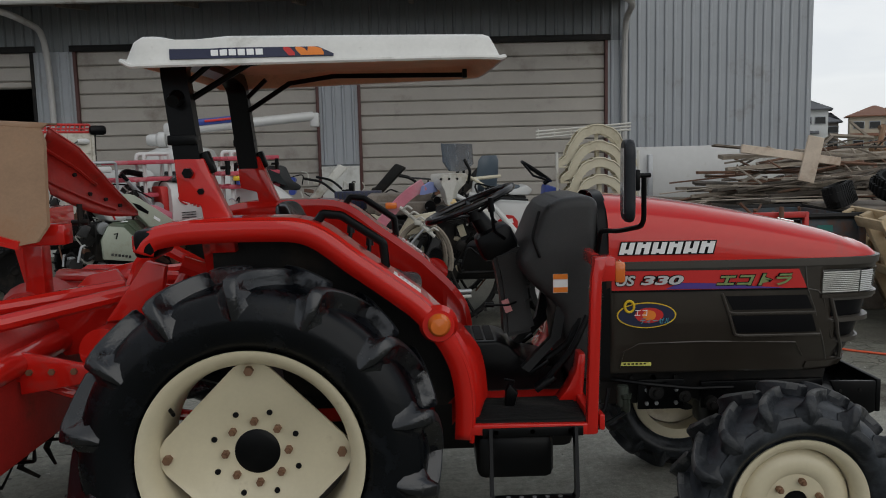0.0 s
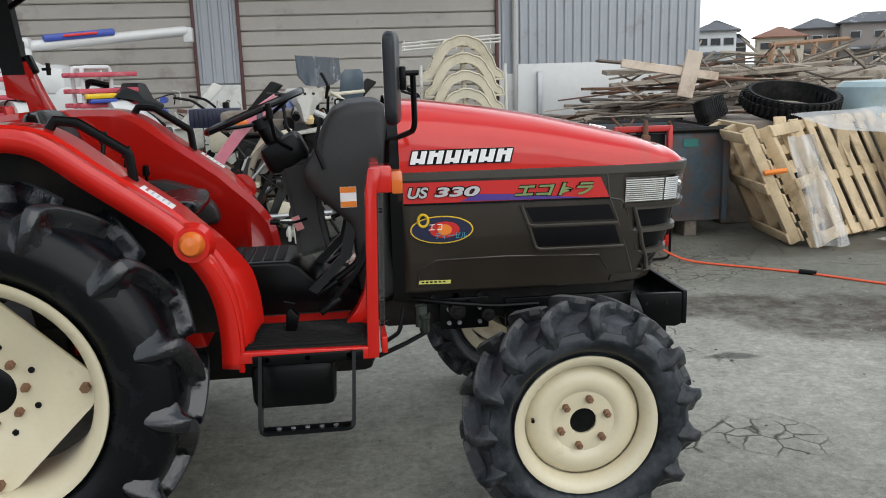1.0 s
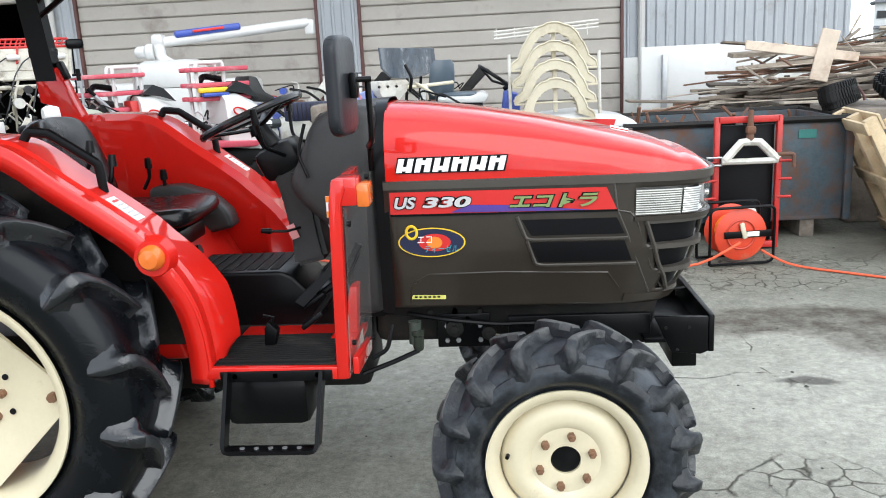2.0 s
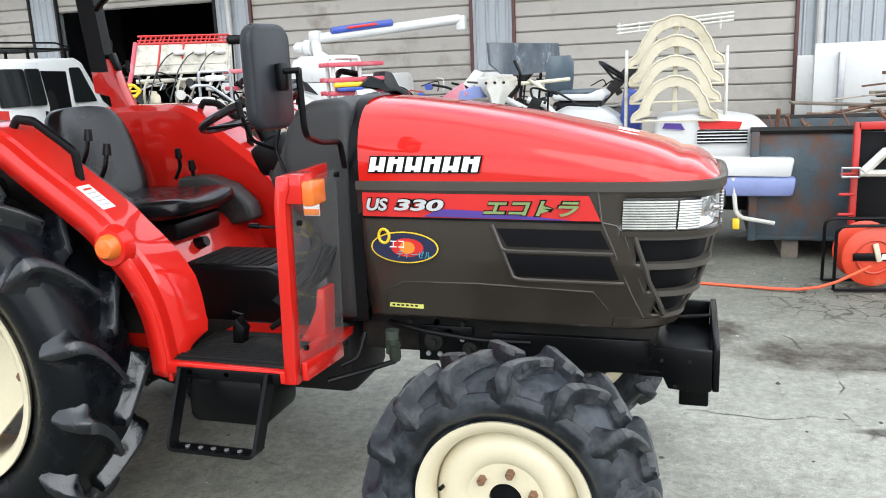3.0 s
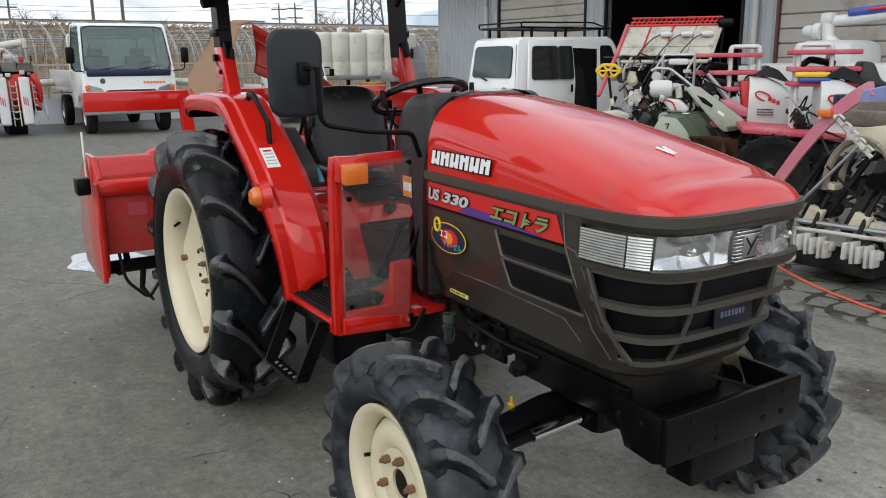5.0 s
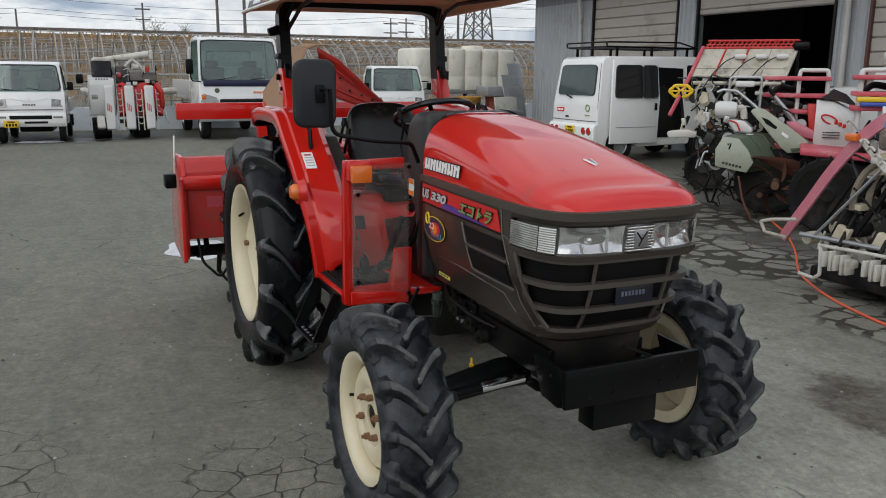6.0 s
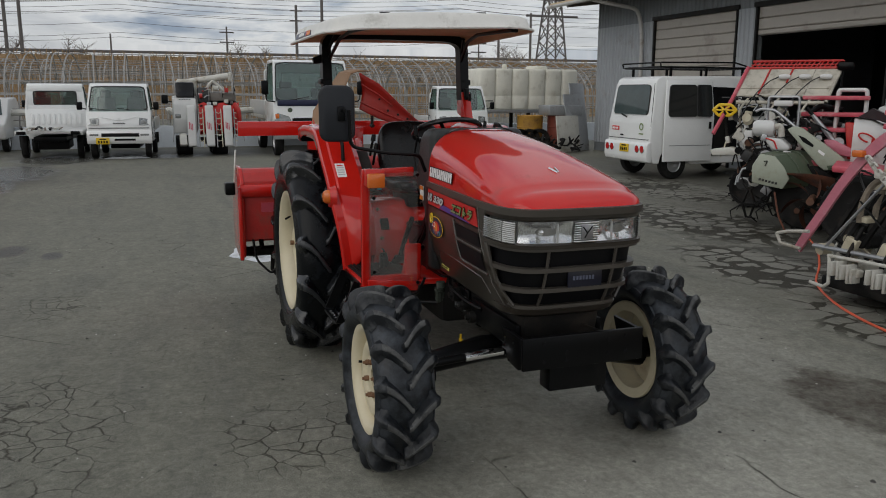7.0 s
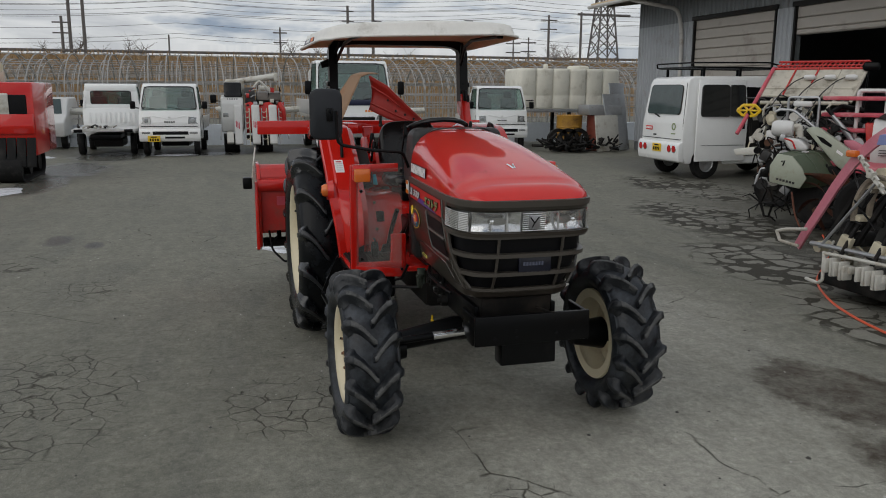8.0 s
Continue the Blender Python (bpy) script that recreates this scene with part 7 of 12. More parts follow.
def kei_truck(at, turn, label, from_behind=False, with_plate=True):
    t = thing("pickup_truck", label, "truck", at, turn, "parked kei trucks")
    w = 1.46
    b = B()
    prism(b, [(-1.05, 0.40), (-1.05, 1.16), (-0.12, 1.16), (0.0, 1.13), (0.070, 0.84), (0.08, 0.62), (0.06, 0.40)] + arch_cut(-0.34, 0.33, 0.40), "y", -w / 2, w / 2, 0.018, 2)
    part("cab", b, VAN_WHITE, t, "white cab", 50)
    greenhouse_cab(t, VAN_WHITE, -1.06, -0.01, -0.27, 1.17, 1.80, w, 1.30, (1.26, 1.60, 0.50))
    for d in (-1, 1):
        b = B()
        loft(b, [[(0.060, d * 0.44, 0.81), (0.050, d * 0.725, 0.80), (0.010, d * 0.725, 0.97), (0.034, d * 0.46, 0.985)], [(0.096, d * 0.45, 0.815), (0.070, d * 0.71, 0.81), (0.035, d * 0.705, 0.96), (0.062, d * 0.47, 0.975)]])
        hl = part("headlamp", b, LAMP_GLASS, t, "clear slanted headlamp")
        b = B()
        lathe(b, [(0.001, 0.100), (0.045, 0.098), (0.058, 0.082)], 16, (0.0, d * 0.56, 0.893), "x")
        part("lamp_bowl", b, STEEL, hl)
        b = B()
        tube(b, [(-0.06, d * 0.735, 1.0), (-0.075, d * 0.735, 0.64), (-0.15, d * 0.735, 0.58)], 0.005, 4)
        tube(b, [(-0.96, d * 0.735, 1.03), (-0.96, d * 0.735, 0.48), (-0.72, d * 0.735, 0.46)], 0.005, 4)
        part("door_gap", b, SEALS, t)
        b = B()
        box(b, (-0.84, d * 0.738, 0.98), (0.11, 0.02, 0.03), 0.006)
        part("door_handle", b, SEALS, t)
        b = B()
        box(b, (0.0, d * 0.86, 1.27), (0.07, 0.13, 0.19), 0.03, None, 3)
        tube(b, [(-0.07, d * 0.70, 1.19), (0.0, d * 0.84, 1.21)], 0.014)
        part("wing_mirror", b, BLACK, t, "black wing mirror", 50)
        for x in (-0.34, -2.25):
            road_wheel("wheel", (x, d * 0.62, 0.27), 0.27, 0.15, t)
        b = B()
        box(b, (-2.25, d * 0.70, 0.40), (0.06, 0.08, 0.28), 0.006)
        part("mud_flap", b, RUBBER_DULL, t)
        if not from_behind:
            b = B()
            box(b, (-2.12, d * 0.715, 0.80), (1.98, 0.035, 0.30), 0.01)
            part("drop_side", b, WHITE, t, "white drop side")
        b = B()
        box(b, (0.118, d * 0.57, 0.585), (0.02, 0.20, 0.05), 0.008)
        part("fog_lamp", b, LAMP_GLASS, t)
    b = B()
    prism(b, [(0.02, 0.37), (0.02, 0.68), (0.10, 0.68), (0.125, 0.60), (0.125, 0.46), (0.09, 0.37)], "y", -w / 2 - 0.005, w / 2 + 0.005, 0.015, 2)
    part("bumper", b, VAN_WHITE, t, "white bumper", 50)
    for y, z, wy, hz in ((0.02, 0.58, 0.86, 0.085), (0.12, 0.47, 0.48, 0.05), (0.0, 0.745, 1.36, 0.018)):
        b = B()
        box(b, (0.113 if z < 0.7 else 0.072, y, z), (0.03, wy, hz), 0.008)
        part("grille_slot", b, MESH_BLACK, t, "dark grille slot")
    b = B()
    for k in range(5):
        box(b, (0.078, -0.11 + 0.055 * k, 0.855), (0.008, 0.036, 0.03))
    part("mark_bars", b, DARK_STEEL, t)
    b = B()
    tube(b, [(0.045, -0.40, 1.0), (0.068, -0.02, 0.925), (0.068, 0.02, 0.925), (0.045, 0.40, 1.0)], 0.006, 6)
    rod(b, (0.045, 0, 0.965), (0.058, 0, 0.965), 0.03, seg=16)
    part("front_crease", b, VAN_WHITE, t)
    for y in (-0.35, 0.25):
        b = B()
        tube(b, [(0.012, y + 0.05, 1.17), (-0.02, y - 0.28, 1.215)], 0.009)
        part("wiper", b, BLACK, t)
    if with_plate:
        plate(t, (0.14, -0.38, 0.44), (0.30, 0.15))
    b = B()
    box(b, (-2.12, 0, 0.655), (2.02, 1.42, 0.07), 0.012)
    part("load_bed", b, WHITE, t, "white load bed")
    if not from_behind:
        b = B()
        box(b, (-3.12, 0, 0.79), (0.035, 1.42, 0.26), 0.01)
        part("tailgate", b, WHITE, t, "white tailgate")
    b = B()
    box(b, (-1.5, 0, 0.48), (2.9, 0.7, 0.12), 0.02)
    box(b, (-0.4, 0, 0.45), (0.8, 1.2, 0.1), 0.02)
    part("chassis", b, BLACK, t)
    b = B()
    box(b, (-1.6, 0, 0.30), (1.2, 0.7, 0.22), 0.03)
    part("gearbox", b, DARK_STEEL, t)
    if not from_behind:
        b = B()
        tube(b, bend([(-1.12, -0.66, 0.69), (-1.12, -0.66, 1.62), (-1.12, 0.66, 1.62), (-1.12, 0.66, 0.69)], 3, 0.08), 0.02)
        part("headboard_frame", b, WHITE, t, "white tube guard behind the cab")
        for k in range(11):
            b = B()
            tube(b, [(-1.12, -0.55 + 0.11 * k, 1.15), (-1.12, -0.55 + 0.11 * k, 1.62)], 0.008, 5)
            part("guard_bar", b, WHITE, t)
    else:
        for d in (-1, 1):
            b = B()
            box(b, (-3.13, d * 0.58, 0.64), (0.03, 0.20, 0.08), 0.01)
            part("tail_lamp", b, BLACK, t, "black tail lamp socket")
            b = B()
            box(b, (-2.12, d * 0.715, 0.63), (1.98, 0.03, 0.10), 0.01)
            part("bed_rail", b, WHITE, t)
        for k in range(10):
            b = B()
            box(b, (-1.062, -0.56 + k * 0.125, 0.90), (0.02, 0.07, 0.28), 0.009)
            part("pressed_rib", b, VAN_WHITE, t)
        q = random.Random(3)
        for k in range(9):
            b = B()
            y = -0.25 + 0.10 * k
            tube(b, [(-3.2 + q.uniform(-0.05, 0.05), y, 0.71 + q.uniform(0, 0.03)), (-2.9, y + q.uniform(-0.15, 0.15), 0.73 + q.uniform(0, 0.05)), (-2.3, y + q.uniform(-0.2, 0.2), 0.72)], q.uniform(0.012, 0.03), 6)
            part("loose_lath", b, (OLD_WOOD, WHITE_WORN, DARK_STEEL)[k % 3], t)
    return t


kei_truck((-16.75, 1.02, 0), -4, "small white pickup truck, parked facing the yard")
kei_truck((-19.9, -0.55, 0), 180, "small white pickup truck with an open bed, parked nose away", True, False)
kei_truck((-16.75, 9.85, 0), -6, "small white pickup truck beside a heap of scrap", False, False)


def big_truck():
    t = thing("flatbed_truck", "large white flatbed truck, parked facing the yard", "truck", (-16.2, 5.62, 0), 0)
    b = B()
    prism(b, [(-1.6, 0.55), (-1.6, 1.40), (-0.12, 1.40), (-0.03, 1.30), (0.0, 0.95), (-0.02, 0.55)] + [(x, z + 0.16) for x, z in arch_cut(-0.72, 0.42, 0.39)], "y", -0.99, 0.99, 0.03, 2)
    part("cab", b, VAN_WHITE, t, "white truck cab", 50)
    greenhouse_cab(t, VAN_WHITE, -1.6, -0.05, -0.40, 1.42, 2.42, 1.98, 1.84, (1.75, 2.12, 0.55))
    b = B()
    box(b, (-0.022, 0, 1.345), (0.05, 1.78, 0.15), 0.03, None, 3)
    part("scuttle", b, NAVY, t, "dark scuttle panel under the windscreen", 50)
    for d in (-1, 1):
        b = B()
        box(b, (0.10, d * 1.20, 1.72), (0.08, 0.17, 0.34), 0.04, None, 3)
        tube(b, bend([(-0.02, d * 0.95, 1.38), (0.10, d * 1.18, 1.40), (0.10, d * 1.20, 1.9)]), 0.014)
        part("wing_mirror", b, BLACK, t, "black truck mirror", 50)
        b = B()
        loft(b, [[(-0.03, d * 0.55, 0.90), (-0.03, d * 0.985, 0.86), (-0.05, d * 0.985, 1.14), (-0.03, d * 0.60, 1.02)], [(0.03, d * 0.56, 0.905), (0.005, d * 0.97, 0.87), (-0.02, d * 0.97, 1.12), (0.02, d * 0.61, 1.01)]])
        part("headlamp", b, LAMP_GLASS, t, "clear truck headlamp")
        b = B()
        box(b, (-0.015, d * 0.90, 1.02), (0.05, 0.10, 0.12), 0.02)
        part("indicator", b, AMBER, t, "orange indicator")
        for x in (-0.72, -3.9):
            road_wheel("wheel", (x, d * 0.80, 0.39), 0.39, 0.22, t)
        b = B()
        box(b, (0.105, d * 0.76, 0.68), (0.02, 0.24, 0.10), 0.015)
        part("fog_lamp", b, CREAM, t, "pale fog lamp")
        b = B()
        box(b, (-3.4, d * 0.97, 1.2), (3.4, 0.04, 0.4), 0.01)
        part("drop_side", b, WHITE, t)
    b = B()
    prism(b, [(-0.05, 0.45), (-0.05, 0.84), (0.06, 0.84), (0.105, 0.76), (0.105, 0.56), (0.06, 0.45)], "y", -1.0, 1.0, 0.02, 2)
    part("bumper", b, mat("silver_bumper", (0.50, 0.51, 0.52), 0.3, metal=0.4, vary=0.1), t, "silver steel bumper", 50)
    for x, y, z, wy, hz, m in ((0.102, 0, 0.70, 1.15, 0.12, MESH_BLACK), (0.0, 0, 0.93, 1.06, 0.075, DARK_STEEL), (0.01, 0, 0.985, 1.0, 0.028, CHROME)):
        b = B()
        box(b, (x, y, z), (0.025, wy, hz), 0.008)
        part("grille_strip", b, m, t)
    plate(t, (0.12, 0.02, 0.70), (0.33, 0.165), yellow=False)
    for k in range(7):
        b = B()
        box(b, (-0.012, 0.30 + 0.07 * k, 1.13), (0.006, 0.05, 0.05))
        part("mark_bar", b, ORANGE, t)
    b = B()
    lathe(b, [(0.001, 0.006), (0.055, 0.006), (0.06, 0.0)], 20, (-0.018, -0.58, 1.17), "x")
    part("round_sticker", b, GREEN, t)
    for y in (-0.7, 0.1):
        b = B()
        tube(b, [(-0.02, y, 1.36), (-0.04, y + 0.15, 1.42), (-0.09, y + 0.62, 1.50)], 0.014)
        part("wiper", b, BLACK, t)
    b = B()
    box(b, (-0.35, -0.15, 1.46), (0.20, 0.34, 0.012), 0.003, Matrix.Rotation(radians(-18), 4, "Y"))
    part("paper", b, WHITE_PURE, t, "white paper on the dashboard")
    b = B()
    box(b, (-3.4, 0, 0.95), (3.4, 1.96, 0.10), 0.01)
    part("load_bed", b, WHITE_WORN, t)
    b = B()
    tube(b, bend([(-1.74, -0.95, 1.0), (-1.74, -0.95, 2.2), (-1.74, 0.95, 2.2), (-1.74, 0.95, 1.0)], 3, 0.06), 0.03)
    part("headboard_frame", b, WHITE, t, "white ladder headboard")
    for k in range(6):
        b = B()
        tube(b, [(-1.74, -0.95, 1.25 + 0.16 * k), (-1.74, 0.95, 1.25 + 0.16 * k)], 0.016, 6)
        part("guard_bar", b, WHITE, t)
    b = B()
    box(b, (-2.2, 0, 0.7), (4.0, 0.8, 0.2), 0.02)
    part("chassis", b, BLACK, t)


big_truck()


def van():
    """A kei van seen from behind; x ahead from its tail."""
    t = thing("van", "small white van with open sliding door and roof rack", "van", (-9.58, 10.66, 0), 90)
    t.scale = (1.0, 1.06, 1.05)
    w = 1.44
    b = B()
    prism(b, [(0.01, 0.42), (-0.01, 0.60), (0.0, 1.0), (0.025, 1.15), (0.10, 1.72), (0.14, 1.81), (0.24, 1.86), (2.3, 1.88), (2.45, 1.80), (2.80, 1.14), (2.98, 1.02), (3.02, 0.45), (2.92, 0.28)] + arch_cut(2.52, 0.33, 0.28) + [(0.98, 0.26)] + arch_cut(0.56, 0.34, 0.28) + [(0.10, 0.28)], "y", -w / 2, w / 2, 0.03, 3)
    for v in b.verts:
        if v.co.z > 1.10:
            v.co.y *= 1 - 0.115 * (v.co.z - 1.10) / 0.77
    body = part("body", b, VAN_WHITE, t, "white van body", 50)
    o = [(0.015, 0.57, 1.17), (0.015, -0.57, 1.17), (0.085, -0.54, 1.70), (0.085, 0.54, 1.70)]
    rw = rounded_pane(t, o, WIND_GLASS, "rear_window", "dark rear window that mirrors the sky", 0.012, 0.002)
    window_rim(rw, o, SEALS, 0.014)
    b = B()
    prism(b, [(0.06, 0.30), (-0.06, 0.32), (-0.085, 0.40), (-0.085, 0.62), (-0.05, 0.67), (0.03, 0.68)], "y", -w / 2 - 0.004, w / 2 + 0.004, 0.02, 3)
    part("bumper", b, VAN_WHITE, t, "white rear bumper", 50)
    for d in (-1, 1):
        for k in range(2):
            b = B()
            rod(b, (-0.078, d * (0.43 + 0.16 * k), 0.55), (-0.098, d * (0.43 + 0.16 * k), 0.55), 0.064, 0.058, 20)
            lamp = part("tail_lamp", b, RED_LENS, t, "round red tail lamp")
            b = B()
            lathe(b, [(0.064, -0.006), (0.074, 0.0), (0.074, 0.012), (0.062, 0.014)], 20, (-0.092, d * (0.43 + 0.16 * k), 0.55), "x", closed=True)
            part("lamp_ring", b, CHROME, lamp)
        for x in (0.56, 2.52):
            road_wheel("wheel", (x, d * 0.63, 0.28), 0.28, 0.16, t)
    plate(t, (-0.095, 0.0, 0.55), (0.30, 0.15), False)
    b = B()
    tube(b, [(0.004, 0.70, 0.74), (-0.012, 0.66, 0.72), (-0.012, -0.66, 0.72), (0.004, -0.70, 0.74), (0.01, -0.705, 1.05), (0.10, -0.63, 1.74)], 0.006, 4)
    part("tailgate_gap", b, SEALS, t)
    b = B()
    box(b, (-0.004, 0.45, 0.90), (0.015, 0.24, 0.08), 0.004)
    part("maker_plate", b, DECAL_RED, t, "red maker's plate")
    for k in range(4):
        b = B()
        box(b, (-0.014, 0.375 + 0.05 * k, 0.90), (0.004, 0.034, 0.035))
        part("mark_bar", b, WHITE_PURE, t)
    b = B()
    lathe(b, [(0.045, 0.0), (0.066, 0.0), (0.066, 0.006), (0.045, 0.006)], 22, (-0.012, -0.42, 0.95), "x", closed=True)
    part("round_sticker", b, DECAL_GREEN, t, "round green sticker")
    b = B()
    box(b, (-0.01, -0.42, 0.82), (0.006, 0.14, 0.02))
    part("sticker_bar", b, DECAL_GREEN, t)
    b = B()
    tube(b, [(-0.005, 0.10, 1.12), (0.015, 0.30, 1.17)], 0.014)
    part("wiper", b, BLACK, t)
    b = B()
    box(b, (-0.012, 0.22, 0.78), (0.02, 0.10, 0.03), 0.008)
    part("tailgate_handle", b, BLACK, t)
    # the doorway stands open, its shaded inside a black slab on the body; the door is slid back over the rear quarter
    b = B()
    prism(b, [(1.30, 0.42), (1.98, 0.42), (1.98, 1.66), (1.30, 1.68)], "y", -0.740, -0.60)
    for v in b.verts:
        if v.co.z > 1.10:
            v.co.y *= 1 - 0.115 * (v.co.z - 1.10) / 0.77
    part("door_opening", b, MESH_BLACK, t, "near-black slab for the shade in the open doorway")
    b = B()
    prism(b, [(1.40, 0.55), (1.78, 0.55), (1.80, 0.80), (1.68, 0.86), (1.60, 1.30), (1.50, 1.38), (1.42, 1.30), (1.40, 0.9)], "y", -0.748, -0.741, 0.002)
    for v in b.verts:
        if v.co.z > 1.10:
            v.co.y *= 1 - 0.115 * (v.co.z - 1.10) / 0.77
    part("front_seat", b, DARK_STEEL, t, "dark seat inside the doorway")
    b = B()
    prism(b, [(0.24, 0.33), (1.34, 0.33), (1.36, 1.12), (1.32, 1.80), (0.30, 1.80), (0.24, 1.12)], "y", -0.80, -0.762, 0.01, 2)
    for v in b.verts:
        if v.co.z > 1.10:
            v.co.y += 0.083 * (v.co.z - 1.10) / 0.77
    d1 = part("sliding_door", b, VAN_WHITE, t, "white sliding door, slid open", 50)
    for x0, x1, x2, x3 in ((0.32, 0.95, 0.95, 0.36), (0.965, 1.305, 1.285, 0.965)):
        o = [(x0, -0.806, 1.14), (x1, -0.806, 1.14), (x2, -0.749, 1.70), (x3, -0.749, 1.70)]
        dw = rounded_pane(d1, o, DARK_GLASS, "door_window", "dark door window", 0.008, 0.001, 0.08)
        window_rim(dw, o, SEALS, 0.012)
    b = B()
    box(b, (1.26, -0.812, 0.98), (0.05, 0.025, 0.13), 0.008)
    part("handle", b, BLACK, d1)
    b = B()
    tube(b, [(0.36, -0.803, 0.62), (1.30, -0.803, 0.62)], 0.004, 4)
    part("door_crease", b, CAB_TRIM, d1)
    for o in ([(2.05, -0.722, 1.14), (2.62, -0.722, 1.14), (2.35, -0.655, 1.72), (2.08, -0.655, 1.72)], [(2.62, 0.722, 1.14), (2.05, 0.722, 1.14), (2.08, 0.655, 1.72), (2.35, 0.655, 1.72)], [(1.9, 0.722, 1.14), (0.35, 0.722, 1.14), (0.42, 0.655, 1.72), (1.9, 0.655, 1.72)]):
        rounded_pane(t, o, DARK_GLASS, "side_window", "dark side window", 0.008, 0.002, 0.08)
    # roof rack
    b = B()
    tube(b, bend([(0.22, -0.62, 2.02), (2.35, -0.62, 2.02), (2.35, 0.62, 2.02), (0.22, 0.62, 2.02), (0.22, -0.61, 2.02)], 3, 0.06), 0.018, 8)
    RK = part("roof_rack", b, BLACK, t, "black tube roof rack")
    b = B()
    tube(b, bend([(0.22, -0.62, 2.10), (1.9, -0.62, 2.12), (2.2, -0.62, 2.05), (2.35, -0.62, 2.02)], 3, 0.1), 0.015, 8)
    tube(b, bend([(0.22, 0.62, 2.02), (0.20, 0.62, 2.10), (0.20, -0.62, 2.10), (0.22, -0.62, 2.02)], 3, 0.1), 0.015, 8)
    part("upper_rail", b, BLACK, RK)
    for k in range(6):
        b = B()
        tube(b, [(0.45 + k * 0.36, -0.62, 2.02), (0.45 + k * 0.36, 0.62, 2.02)], 0.012, 6)
        part("cross_tube", b, BLACK, RK)
    for x in (0.45, 1.25, 2.1):
        for d in (-1, 1):
            b = B()
            box(b, (x, d * 0.61, 1.945), (0.05, 0.03, 0.19), 0.006)
            part("rack_foot", b, BLACK, RK)


van()


def crawler(parent, x0, x1, y, w, r):
    b = B()
    pts = [(x0 + r * math.cos(a), y, r + r * math.sin(a)) for a in [math.pi / 2 + i * math.pi / 8 for i in range(9)]] + [(x1 + r * math.cos(a), y, r + r * math.sin(a)) for a in [-math.pi / 2 + i * math.pi / 8 for i in range(9)]]
    inner = [(p[0] * 1.0, p[1], p[2] * 1.0) for p in pts]
    secs = []
    for p in pts:
        c = Vector(((x0 + x1) / 2, y, r))
        q = Vector(p)
        e = Vector((min(max(q.x, x0), x1), y, r))
        n = (q - e).normalized()
        secs.append([q + Vector((0, -w / 2, 0)), q + Vector((0, w / 2, 0)), q - n * 0.04 + Vector((0, w / 2, 0)), q - n * 0.04 + Vector((0, -w / 2, 0))])
    loft(b, secs + secs[:1], caps=False)
    o = part("crawler_belt", b, RUBBER_DULL, parent, "black rubber crawler belt")
    for x in (x0, (x0 + x1) / 2, x1):
        b = B()
        rod(b, (x, y - w * 0.35, r), (x, y + w * 0.35, r), r * 0.72, seg=16)
        part("roller", b, DARK_STEEL, o)
    return o


